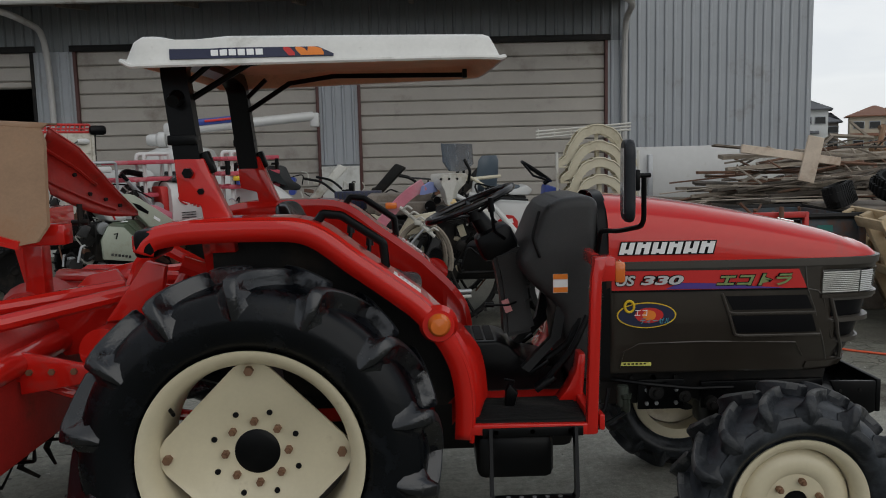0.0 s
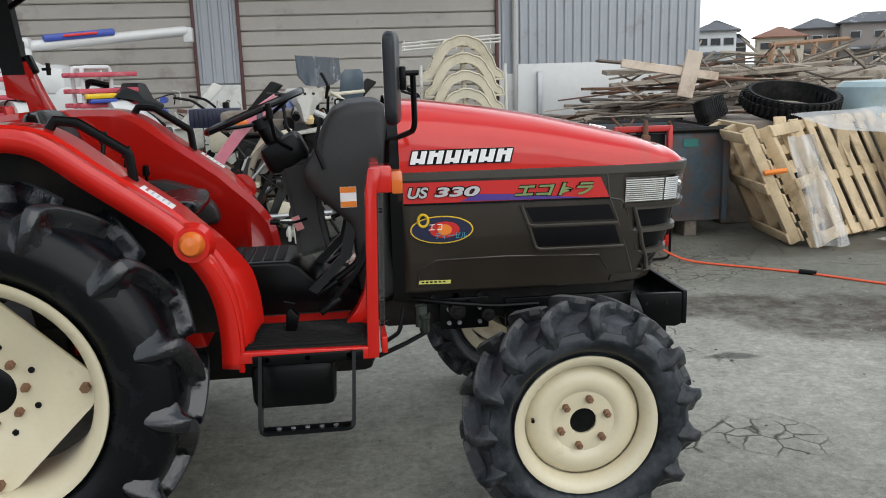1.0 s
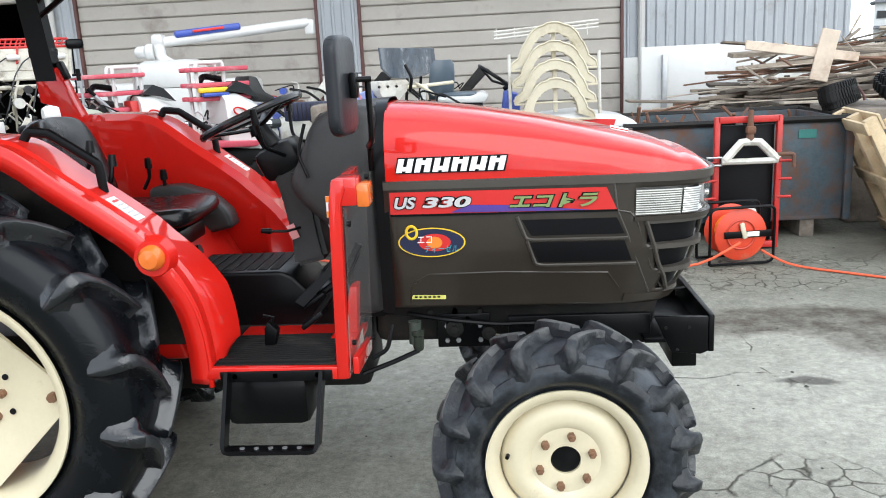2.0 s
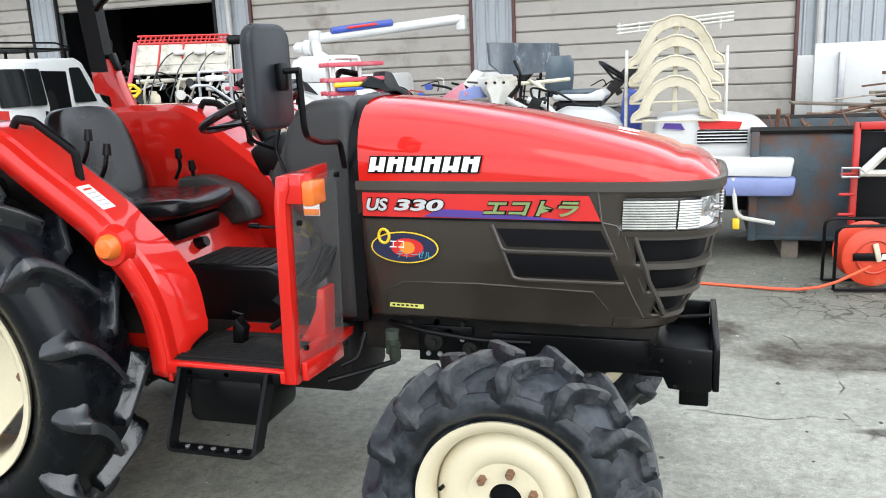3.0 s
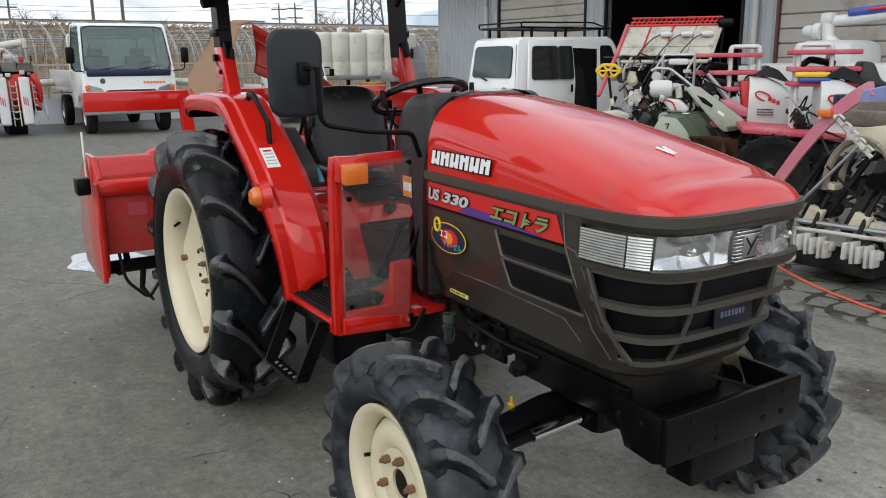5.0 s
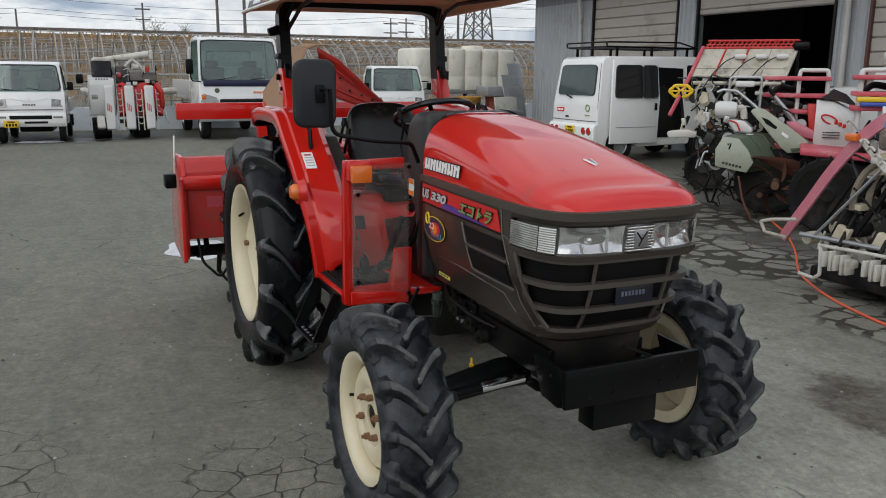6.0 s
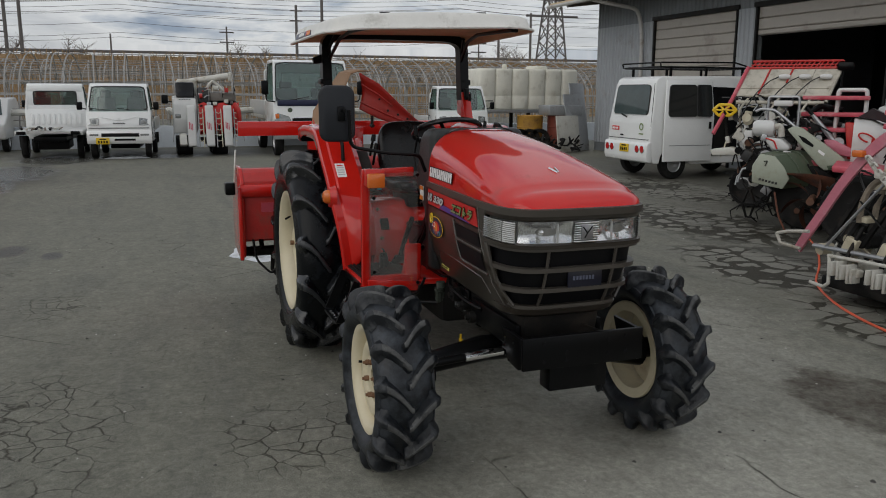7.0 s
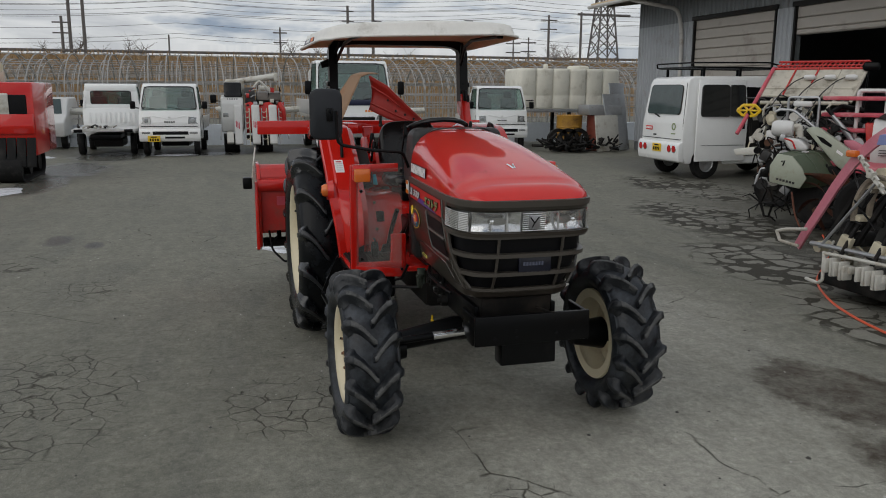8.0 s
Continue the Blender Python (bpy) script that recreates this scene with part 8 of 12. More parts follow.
def combine_red_white():
    t = thing("combine_harvester", "small white and red combine harvester with rice dividers", "combine", (-17.5, 3.2, 0), 0)
    for y in (-0.66, 0.22):
        crawler(t, -1.5, -0.35, y, 0.38, 0.22)
    b = B()
    box(b, (-1.0, -0.60, 1.05), (1.3, 0.60, 0.9), 0.05)
    part("side_cover", b, WHITE, t, "white side cover")
    b = B()
    box(b, (-1.0, 0.25, 0.95), (1.4, 0.90, 0.85), 0.04)
    part("thresher", b, DARK_STEEL, t, "dark threshing box")
    b = B()
    prism(b, [(-0.30, 0.56), (-0.30, 1.46), (-0.02, 1.44), (0.06, 1.30), (0.10, 0.90), (0.04, 0.56)], "y", -0.92, -0.34, 0.04, 3)
    cowl = part("front_cowl", b, WHITE, t, "white front cowl with a small lamp")
    b = B()
    box(b, (0.09, -0.80, 1.00), (0.02, 0.14, 0.11), 0.01)
    part("lamp", b, LAMP_GLASS, cowl)
    for k in range(5):
        b = B()
        box(b, (-0.005, -0.74 + 0.06 * k, 1.415), (0.012, 0.035, 0.03), 0, Matrix.Rotation(radians(-40), 4, "Y"))
        part("mark_bar", b, CHARCOAL, cowl)
    b = B()
    prism(b, [(-0.50, 1.44), (-0.20, 1.46), (-0.22, 1.54), (-0.34, 1.60), (-0.40, 1.85), (-0.52, 1.85)], "y", -0.82, -0.36, 0.05, 3)
    part("seat", b, VINYL, t, "black operator seat", 50)
    b = B()
    box(b, (-0.95, -0.52, 1.72), (0.8, 0.50, 0.42), 0.05, None, 3)
    part("grain_tank", b, WHITE_WORN, t, "white grain tank")
    b = B()
    prism(b, [(-0.55, 1.30), (-0.10, 1.34), (-0.14, 1.60), (-0.30, 1.72), (-0.55, 1.72)], "y", -0.28, -0.02, 0.03, 2)
    part("lever_console", b, CHARCOAL, t, "dark lever console")
    b = B()
    prism(b, [(-0.60, 1.36), (-0.14, 1.38), (-0.18, 1.58), (-0.60, 1.63)], "y", 0.02, 0.66, 0.03, 2)
    part("feed_cover", b, mat("grey_brown_cover", (0.13, 0.115, 0.10), 0.5, vary=0.25), t, "grey-brown feed cover")
    b = B()
    tube(b, [(-0.9, -0.62, 1.86), (-0.7, -0.30, 1.90), (-0.5, 0.10, 1.95), (-0.45, 0.52, 2.02)], [0.06, 0.075, 0.085, 0.085], 12)
    box(b, (-0.45, 0.56, 2.0), (0.18, 0.10, 0.22), 0.03)
    part("auger", b, WHITE_WORN, t, "white unloading auger")
    b = B()
    tube(b, bend([(-0.5, -0.05, 1.70), (-0.45, 0.12, 1.90), (-0.45, 0.30, 1.72), (-0.4, 0.40, 1.60)], 4, 0.2), 0.035, 8)
    part("grain_pipe", b, WHITE_WORN, t)
    b = B()
    secs = []
    for i in range(9):
        y = -0.28 + 0.126 * i
        secs.append([(-0.12 + 0.03 * math.sin(2.3 * i), y, 1.30 + 0.05 * math.sin(1.7 * i)), (-0.02 + 0.04 * math.sin(3.1 * i), y, 1.05), (0.04, y, 0.60 + 0.04 * math.sin(2.9 * i)), (-0.10, y, 0.52), (-0.20, y, 0.9)])
    loft(b, secs)
    part("feed_frame", b, RED, t, "red feeding frame behind the dividers")
    b = B()
    tube(b, bend([(-0.10, 0.62, 1.30), (0.06, 0.70, 1.15), (0.02, 0.72, 0.80), (-0.15, 0.66, 0.60)], 4, 0.2), 0.06, 8)
    part("red_hose", b, RED_WORN, t, "thick red chute at the side")
    for k, y in enumerate((-0.49, -0.04, 0.41)):
        b = B()
        prism(b, [(0.02, 1.24), (0.12, 1.28), (0.17, 1.22), (0.33, 0.36), (0.36, 0.25), (0.22, 0.22), (0.14, 0.5)], "y", y - 0.105, y + 0.105, 0.03, 2)
        dv = part("divider", b, WHITE, t, "white crop divider with red marks", 50)
        b = B()
        prism(b, [(0.14, 1.10), (0.168, 1.11), (0.186, 1.02), (0.16, 1.0)], "y", y - 0.055, y + 0.055, 0.004)
        part("divider_slot", b, CHARCOAL, dv)
        for q in range(4):
            b = B()
            box(b, (0.256, y - 0.055 + 0.037 * q, 0.77 - 0.02 * q), (0.012, 0.022, 0.17), 0, Matrix.Rotation(radians(-10.5), 4, "Y"))
            part("divider_mark", b, PINK_RED, dv)
    b = B()
    prism(b, [(0.10, 0.55), (0.20, 0.58), (0.42, 0.30), (0.30, 0.24)], "y", -0.80, -0.62, 0.03, 2)
    part("side_divider", b, WHITE_WORN, t, "white side divider")
    for k, y in enumerate((-0.31, -0.20, 0.12, 0.25, 0.57)):
        b = B()
        tube(b, [(0.08, y, 1.18), (0.18, y, 0.75), (0.34, y, 0.22)], 0.014, 6)
        ch = part("pickup_chain", b, BEIGE if k % 2 else STEEL, t, "thin pickup chain rail")
        for q in range(6):
            b = B()
            z = 1.10 - 0.14 * q
            x = 0.10 + 0.035 * q
            tube(b, [(x, y, z), (x + 0.07, y + 0.06 * (-1) ** k, z - 0.03)], 0.009, 5)
            part("pickup_tine", b, BEIGE, ch)
    for y in (-0.95, 0.80):
        b = B()
        tube(b, bend([(-0.3, y * 0.9, 0.75), (0.1, y, 0.45), (0.35, y, 0.35), (0.25, y * 0.98, 0.7)]), 0.012)
        part("guard_rod", b, STEEL, t)
    b = B()
    box(b, (0.0, -1.10, 1.42), (0.06, 0.16, 0.22), 0.03)
    tube(b, [(-0.2, -0.90, 1.35), (0.0, -1.08, 1.38)], 0.012)
    part("mirror", b, BLACK, t, "black mirror on an arm")
    clutter(t, (-0.25, -0.25, 1.25), (-0.05, 0.65, 1.75), 30, (DARK_STEEL, BLACK, STEEL, WHITE_WORN, RED_WORN), 61)
    clutter(t, (0.02, -0.30, 0.30), (0.12, 0.60, 0.70), 24, (DARK_STEEL, RUST, BLACK), 62)


combine_red_white()


def red_combine():
    t = thing("red_combine", "large red combine harvester at the edge of the yard", "combine", (-11.2, -1.98, 0), 0)
    crawler(t, -1.6, 0.1, -0.1, 0.4, 0.26)
    crawler(t, -1.6, 0.1, 0.55, 0.4, 0.26)
    b = B()
    box(b, (-0.8, 0.2, 1.12), (1.9, 1.6, 1.3), 0.05)
    part("body", b, RED, t, "red body panels")
    # black slab on the flat front, painted shade in place of a recess
    b = B()
    box(b, (0.165, 0.62, 1.30), (0.03, 0.52, 0.50), 0.02)
    part("dark_recess", b, MESH_BLACK, t)
    b = B()
    prism(b, [(0.18, 1.05), (0.22, 1.55), (0.18, 1.58)], "y", 0.3, 0.6, 0.01)
    part("grain_chute", b, WHITE_WORN, t)
    b = B()
    prism(b, [(0.13, 0.86), (0.13, 1.20), (0.20, 1.22), (0.23, 1.0), (0.20, 0.86)], "y", 0.34, 0.98, 0.02, 2)
    part("front_panel", b, RED, t, "", 50)
    b = B()
    prism(b, [(0.10, 1.25), (0.10, 1.76), (0.22, 1.74), (0.26, 1.60), (0.22, 1.25)], "y", -0.6, 0.36, 0.04, 3)
    part("upper_cover", b, RED, t, "rounded red upper cover", 50)
    b = B()
    prism(b, [(0.12, 0.62), (0.12, 1.22), (0.23, 1.22), (0.27, 0.70)], "y", -0.6, 0.30, 0.03, 3)
    part("side_cover", b, RED, t, "", 50)
    b = B()
    rod(b, (0.19, 0.62, 0.98), (0.20, 0.62, 0.98), 0.06, seg=6)
    part("badge", b, DECAL_GREY, t)
    b = B()
    box(b, (0.195, 0.0, 0.92), (0.01, 0.5, 0.16), 0.005)
    part("sticker", b, VIOLET, t)
    b = B()
    box(b, (0.2, 0.0, 0.86), (0.01, 0.5, 0.03), 0.002)
    part("sticker_stripe", b, YELLOW, t)
    b = B()
    for k in range(5):
        prism(b, [(0.12, 0.80), (0.18, 0.80), (0.34, 0.30), (0.28, 0.28)], "y", 0.20 + 0.16 * k, 0.34 + 0.16 * k, 0.005)
    part("rubber_flap", b, RUBBER_DULL, t, "black rubber flaps")
    b = B()
    tube(b, [(-0.9, -0.1, 1.75), (-0.3, 0.25, 2.05), (0.1, 0.45, 2.02)], [0.14, 0.14, 0.11], 12)
    box(b, (-0.6, 0.1, 1.85), (0.7, 0.5, 0.3), 0.05)
    part("auger", b, BEIGE, t, "beige unloading auger")


red_combine()
b = B()
prism(b, [(-0.1, 0.35), (0.0, 0.75), (-0.6, 0.95), (-1.0, 1.40), (-2.4, 1.42), (-3.2, 0.9), (-3.4, 0.35)], "y", -0.75, 0.75, 0.05, 3)
car = thing("car", "small white car behind the pickup trucks", "car", (-19.4, -2.6, 0), 0)
part("body", b, WHITE, car, "white car body")
pane(car, [(-0.62, -0.62, 0.97), (-0.62, 0.62, 0.97), (-0.97, 0.56, 1.37), (-0.97, -0.56, 1.37)], 0.012, WIND_GLASS, "windscreen")
for d in (-1, 1):
    for x in (-0.7, -2.7):
        road_wheel("wheel", (x, d * 0.65, 0.29), 0.29, 0.17, car)

# ---- rice planting and tilling machines in front of the shed ----
rng = random.Random(5)


def lug_wheel(parent, at, r, w, rim_mat, n=22, disc=True, spokes=0):
    """A narrow paddy wheel with cleats."""
    inner = 0.76 if disc else 0.88
    b = B()
    lathe(b, [(r * inner, -w * 0.42), (r * (inner + 0.05), -w / 2), (r * 0.93, -w / 2), (r * 0.965, -w * 0.3), (r * 0.965, w * 0.3), (r * 0.93, w / 2), (r * (inner + 0.05), w / 2), (r * inner, w * 0.42)], 36, closed=True)
    o = part("wheel", b, RUBBER_DULL, parent, "narrow cleated paddy wheel")
    o.location = at
    b = B()
    box(b, (r * 0.962, 0, 0), (0.045, w * 1.15, 0.024), 0.004)
    me = bpy.data.meshes.new("cleat")
    b.to_mesh(me)
    b.free()
    me.materials.append(RUBBER_DULL)
    for k in range(n):
        share("cleat", me, o, Matrix.Rotation(-2 * math.pi * k / n, 4, "Y"))
    b = B()
    if disc:
        lathe(b, [(0.001, -w * 0.30), (r * 0.16, -w * 0.32), (r * 0.20, -w * 0.18), (r * 0.45, -w * 0.12), (r * 0.62, -w * 0.3), (r * 0.72, -w * 0.34), (r * 0.78, -w * 0.46), (r * 0.78, w * 0.46), (r * 0.6, w * 0.15), (0.001, w * 0.25)], 32)
        part("rim", b, rim_mat, o)
        for k in range(5):
            a = 2 * math.pi * k / 5
            b = B()
            rod(b, (r * 0.30 * math.cos(a), -w * 0.16, r * 0.30 * math.sin(a)), (r * 0.30 * math.cos(a), -w * 0.34, r * 0.30 * math.sin(a)), 0.012, seg=6)
            part("nut", b, DARK_STEEL, o)
    else:
        lathe(b, [(0.001, -w * 0.7), (0.07, -w * 0.7), (0.07, w * 0.7), (0.001, w * 0.7)], 14)
        part("hub", b, rim_mat, o)
        for k in range(spokes):
            a = 2 * math.pi * k / spokes
            b = B()
            tube(b, [(0.05 * math.cos(a), 0, 0.05 * math.sin(a)), (r * 0.89 * math.cos(a), 0, r * 0.89 * math.sin(a))], 0.016, 6)
            part("spoke", b, rim_mat, o)
    return o


def lilac_planter():
    t = thing("rice_transplanter", "white and lilac rice transplanter with a tower of beige tray arches", "transplanter", (1.62, 7.55, 0), 0, "transplanters before the shed")
    b = B()
    prism(b, [(-0.30, 0.72), (0.62, 0.70), (0.66, 0.86), (0.50, 1.04), (0.1, 1.11), (-0.28, 1.08)], "y", -0.32, 0.40, 0.05, 3)
    part("hood", b, WHITE, t, "white hood")
    b = B()
    prism(b, [(-0.42, 0.66), (0.70, 0.64), (0.72, 0.78), (-0.15, 0.80), (-0.40, 0.72)], "y", -0.50, -0.38, 0.02)
    part("step_panel", b, WHITE, t)
    b = B()
    prism(b, [(-0.25, 0.50), (0.72, 0.50), (0.74, 0.64), (-0.30, 0.64)], "y", -0.52, -0.36, 0.03)
    part("bumper", b, LILAC, t, "lilac bumper")
    b = B()
    box(b, (0.22, -0.335, 0.93), (0.36, 0.01, 0.10), 0.0)
    part("hood_vent", b, BLACK, t)
    for k in range(4):
        b = B()
        box(b, (0.22, -0.342, 0.895 + 0.024 * k), (0.36, 0.012, 0.008))
        part("vent_slat", b, WHITE, t)
    b = B()
    prism(b, [(0.06, 0.99), (0.34, 0.985), (0.36, 1.04), (0.04, 1.06)], "y", -0.345, -0.335)
    part("decal", b, DECAL_RED, t)
    b = B()
    prism(b, [(-0.22, 1.0), (-0.05, 0.985), (-0.08, 1.035), (-0.2, 1.04)], "y", -0.345, -0.336)
    part("decal", b, VIOLET, t)
    lug_wheel(t, (-0.42, -0.08, 0.36), 0.36, 0.10, WHITE, 18)
    lug_wheel(t, (-0.42, 0.85, 0.36), 0.36, 0.10, WHITE, 18)
    lug_wheel(t, (0.75, 0.7, 0.36), 0.36, 0.10, WHITE, 18)
    b = B()
    box(b, (0.1, 0.3, 0.42), (1.0, 0.5, 0.25), 0.03)
    part("chassis", b, DARK_STEEL, t)
    b = B()
    tube(b, bend([(0.3, -0.5, 0.64), (0.33, -0.52, 0.35), (0.6, -0.5, 0.30)]), 0.016)
    part("stand", b, WHITE_WORN, t)
    b = B()
    box(b, (0.33, -0.53, 0.30), (0.05, 0.05, 0.08), 0.01)
    part("stand_foot", b, YELLOW, t)
    # four tiers of seedling tray holders: notched boards, hat-shaped outside and round inside
    half = [(-0.355, -0.115), (-0.345, -0.06), (-0.295, -0.02), (-0.262, 0.05), (-0.225, 0.125), (-0.165, 0.20), (-0.09, 0.245), (0.0, 0.26)]
    hat = smoothed(half + [(-x, z) for x, z in half[-2::-1]], 2)
    for k in range(4):
        z0 = 1.16 + 0.140 * k
        grow = 0.90 + 0.035 * k
        y0 = -0.36 + 0.05 * k
        boards = []
        for y in (y0, y0 + 0.16):
            b = B()
            secs = []
            for i, (x, z) in enumerate(hat):
                a = math.pi * (1 - i / (len(hat) - 1))
                o = Vector((-0.13 + x * grow, y, z0 + z * grow))
                n = Vector((-0.13 + 0.205 * grow * math.cos(a), y, z0 - 0.055 + 0.235 * grow * math.sin(a)))
                if i % 4 == 0 and 2 < i < len(hat) - 3:
                    o = o.lerp(n, 0.10)
                secs.append([o, n, n + Vector((0, 0.012, 0)), o + Vector((0, 0.012, 0))])
            loft(b, secs)
            part("tray_board", b, BEIGE, t, "beige notched plastic board", 20)
            boards.append(secs)
            b = B()
            tube(b, [p[0] + Vector((0, -0.002, 0)) for p in secs], 0.008, 5)
            part("board_rim", b, BEIGE, t)
        for i in range(1, len(hat), 3):
            for e in (0, 1):
                b = B()
                box(b, (boards[0][i][e] + boards[1][i][e]) / 2 + Vector((0, 0.006, 0)), (0.026, 0.16, 0.010), 0.003)
                part("web", b, BEIGE, t)
        for d in (-1, 1):
            b = B()
            box(b, (-0.13 + d * 0.29 * grow, y0 + 0.08, z0 - 0.115 * grow), (0.13, 0.18, 0.016), 0.004)
            part("arch_foot", b, BEIGE, t, "flat beige foot of the arch")
        b = B()
        box(b, (-0.13, y0 + 0.06, z0 + 0.08), (0.035, 0.012, 0.24), 0.003)
        part("web", b, BEIGE, t)
        b = B()
        tube(b, [(-0.36, y0 - 0.01, z0 - 0.10), (0.10, y0 - 0.01, z0 - 0.10)], 0.009, 6)
        part("tie_bar", b, BEIGE, t)
    for x in (-0.50, 0.24):
        b = B()
        tube(b, [(x, -0.28, 0.80), (x, -0.20, 1.60)], 0.014)
        part("arch_post", b, WHITE_WORN, t)
    b = B()
    for k in range(3):
        tube(b, [(-0.62, 0.30, 1.74 + 0.03 * k), (0.30, 0.30, 1.80 + 0.03 * k)], 0.010)
    for k in range(6):
        tube(b, [(-0.6 + 0.16 * k, 0.3, 1.74), (-0.6 + 0.16 * k, 0.3, 1.83)], 0.008)
    part("tray_rail", b, WHITE_WORN, t)
    b = B()
    rod(b, (-0.55, 0.3, 1.30), (-0.48, 0.30, 1.34), 0.02)
    wm2 = Matrix.Translation((-0.62, 0.30, 1.42)) @ Matrix.Rotation(radians(35), 4, "Y")
    tube(b, [wm2 @ Vector((0.17 * math.cos(a * math.pi / 12), 0.17 * math.sin(a * math.pi / 12), 0)) for a in range(24)], 0.014, 6, closed=True)
    tube(b, [wm2 @ Vector((-0.17, 0, 0)), wm2 @ Vector((0, 0, -0.05)), wm2 @ Vector((0.17, 0, 0))], 0.012)
    part("steering_wheel", b, BLACK, t)
    b = B()
    prism(b, [(-0.60, 0.9), (-0.42, 0.9), (-0.40, 1.25), (-0.55, 1.30)], "y", 0.15, 0.45, 0.03)
    part("dash", b, BLUE, t, "blue dash cover")
    clutter(t, (-0.5, 0.0, 0.25), (0.7, 0.8, 0.7), 22, (DARK_STEEL, BLACK, WHITE_WORN, RUST), 11)


lilac_planter()


def windscreen_planter():
    t = thing("rice_transplanter", "white rice transplanter with grey screen and large cleated wheels", "transplanter", (0.28, 7.75, 0), 0, "transplanters before the shed")
    b = B()
    prism(b, [(0.20, 0.78), (0.80, 0.78), (0.83, 0.88), (0.76, 1.06), (0.60, 1.16), (0.34, 1.18), (0.22, 1.12), (0.18, 0.96)], "y", -0.20, 0.28, 0.05, 3)
    cowl = part("cowl", b, WHITE, t, "white cowl")
    b = B()
    tube(b, bend([(0.185, -0.21, 0.92), (0.20, -0.21, 1.12), (0.34, -0.21, 1.185), (0.60, -0.21, 1.165)], 4, 0.1), 0.010, 6)
    part("cowl_seal", b, BLACK, cowl)
    b = B()
    prism(b, [(0.31, 0.975), (0.36, 1.01), (0.40, 1.03), (0.46, 1.02), (0.50, 0.97), (0.50, 0.88), (0.44, 0.865), (0.40, 0.89), (0.36, 0.90)], "y", -0.206, -0.201)
    em = part("emblem", b, DECAL_RED, t, "red splash emblem with a teal mark")
    b = B()
    prism(b, [(0.32, 0.955), (0.37, 0.985), (0.41, 0.97), (0.41, 0.94), (0.34, 0.93)], "y", -0.210, -0.2065)
    part("emblem_mark", b, mat("teal_decal", (0.05, 0.25, 0.24), 0.4, vary=0.1), em)
    b = B()
    prism(b, [(0.41, 0.99), (0.45, 0.995), (0.46, 0.955), (0.42, 0.945)], "y", -0.210, -0.2065)
    part("emblem_mark", b, WHITE_PURE, em)
    b = B()
    prism(b, [(-0.26, 1.05), (0.02, 1.085), (0.16, 1.065), (0.22, 1.0), (0.31, 0.79), (0.75, 0.77), (0.76, 0.82), (0.36, 0.845), (0.26, 1.04), (0.19, 1.115), (0.02, 1.125), (-0.27, 1.075)], "y", -0.62, -0.44, 0.012)
    part("step_board", b, WHITE_WORN, t, "white step board")
    b = B()
    tube(b, bend([(0.30, -0.58, 0.80), (0.32, -0.60, 0.57), (0.56, -0.60, 0.565), (0.60, -0.58, 0.80)], 3, 0.15), 0.018)
    part("stirrup_step", b, BEIGE, t, "cream stirrup step")
    for pts in ([(-0.16, -0.42, 1.27), (0.07, -0.41, 1.15), (0.20, -0.40, 1.03), (0.35, -0.40, 0.85)], [(0.04, -0.36, 1.24), (0.18, -0.36, 1.20), (0.30, -0.36, 1.08), (0.48, -0.36, 0.86)], [(0.08, -0.30, 1.16), (0.10, -0.30, 1.34), (0.14, -0.30, 1.36)]):
        b = B()
        tube(b, bend(pts, 4, 0.12), 0.026)
        part("handrail", b, WHITE, t, "white bent rail")
    # the cover under the handlebar: broad at the top, a cream knob below
    b = B()
    loft(b, [[(-0.15 + x * w, y, z) for x, y in ((-1, -0.62), (-0.45, -0.70), (0.45, -0.70), (1, -0.62), (0.6, -0.52), (-0.6, -0.52))] for z, w in ((1.17, 0.035), (1.22, 0.055), (1.29, 0.085), (1.35, 0.145), (1.42, 0.165), (1.44, 0.15))])
    fc = part("front_cover", b, WHITE_WORN, t, "white front cover, broad above and narrow below")
    b = B()
    lathe(b, [(0.001, -0.07), (0.035, -0.06), (0.045, -0.02), (0.03, 0.01)], 14, (-0.13, -0.66, 1.21), "z")
    part("cover_knob", b, mat("yellowed_cream_plastic", (0.62, 0.46, 0.22), 0.5, vary=0.15), fc, "yellowed cream knob")
    for x in (-0.22, -0.15, -0.08):
        b = B()
        rod(b, (x, -0.675, 1.395), (x, -0.70, 1.395), 0.012, seg=8)
        part("dark_plug", b, BLACK, fc)
    # bent smoked screen, standing across the machine
    b = B()
    secs = []
    for k, (x, y) in enumerate(((-0.215, -0.67), (-0.16, -0.52), (-0.06, -0.08), (0.04, 0.36), (0.12, 0.70))):
        low = (1.54, 1.46, 1.44, 1.45, 1.50)[k]
        secs.append([(x, y, 1.705), (x + 0.018, y, 1.70), (x + 0.030, y, low), (x + 0.012, y, low)])
    loft(b, secs)
    sc = part("screen", b, mat("grey_screen", (0.065, 0.08, 0.10), 0.14, vary=0.5, scale=5, dirt=(0.26, 0.28, 0.30), dirt_amount=0.25, dirt_scale=3), t, "smoke grey plastic screen", 25)
    b = B()
    tube(b, [(-0.05, -0.10, 1.44), (-0.08, -0.12, 1.15)], 0.014, 8)
    tube(b, [(0.03, 0.34, 1.45), (0.0, 0.3, 1.12)], 0.014, 8)
    part("screen_stay", b, BLACK, sc)
    b = B()
    tube(b, bend([(0.02, -0.60, 1.35), (0.04, -0.62, 1.46), (-0.01, -0.60, 1.56)], 4, 0.2), 0.014, 8)
    part("lever", b, BLACK, t, "black bent lever")
    SEAT_BLUE = mat("blue_grey_seat", (0.075, 0.10, 0.125), 0.3, vary=0.1, dirt=(0.2, 0.22, 0.23), dirt_amount=0.25)
    b = B()
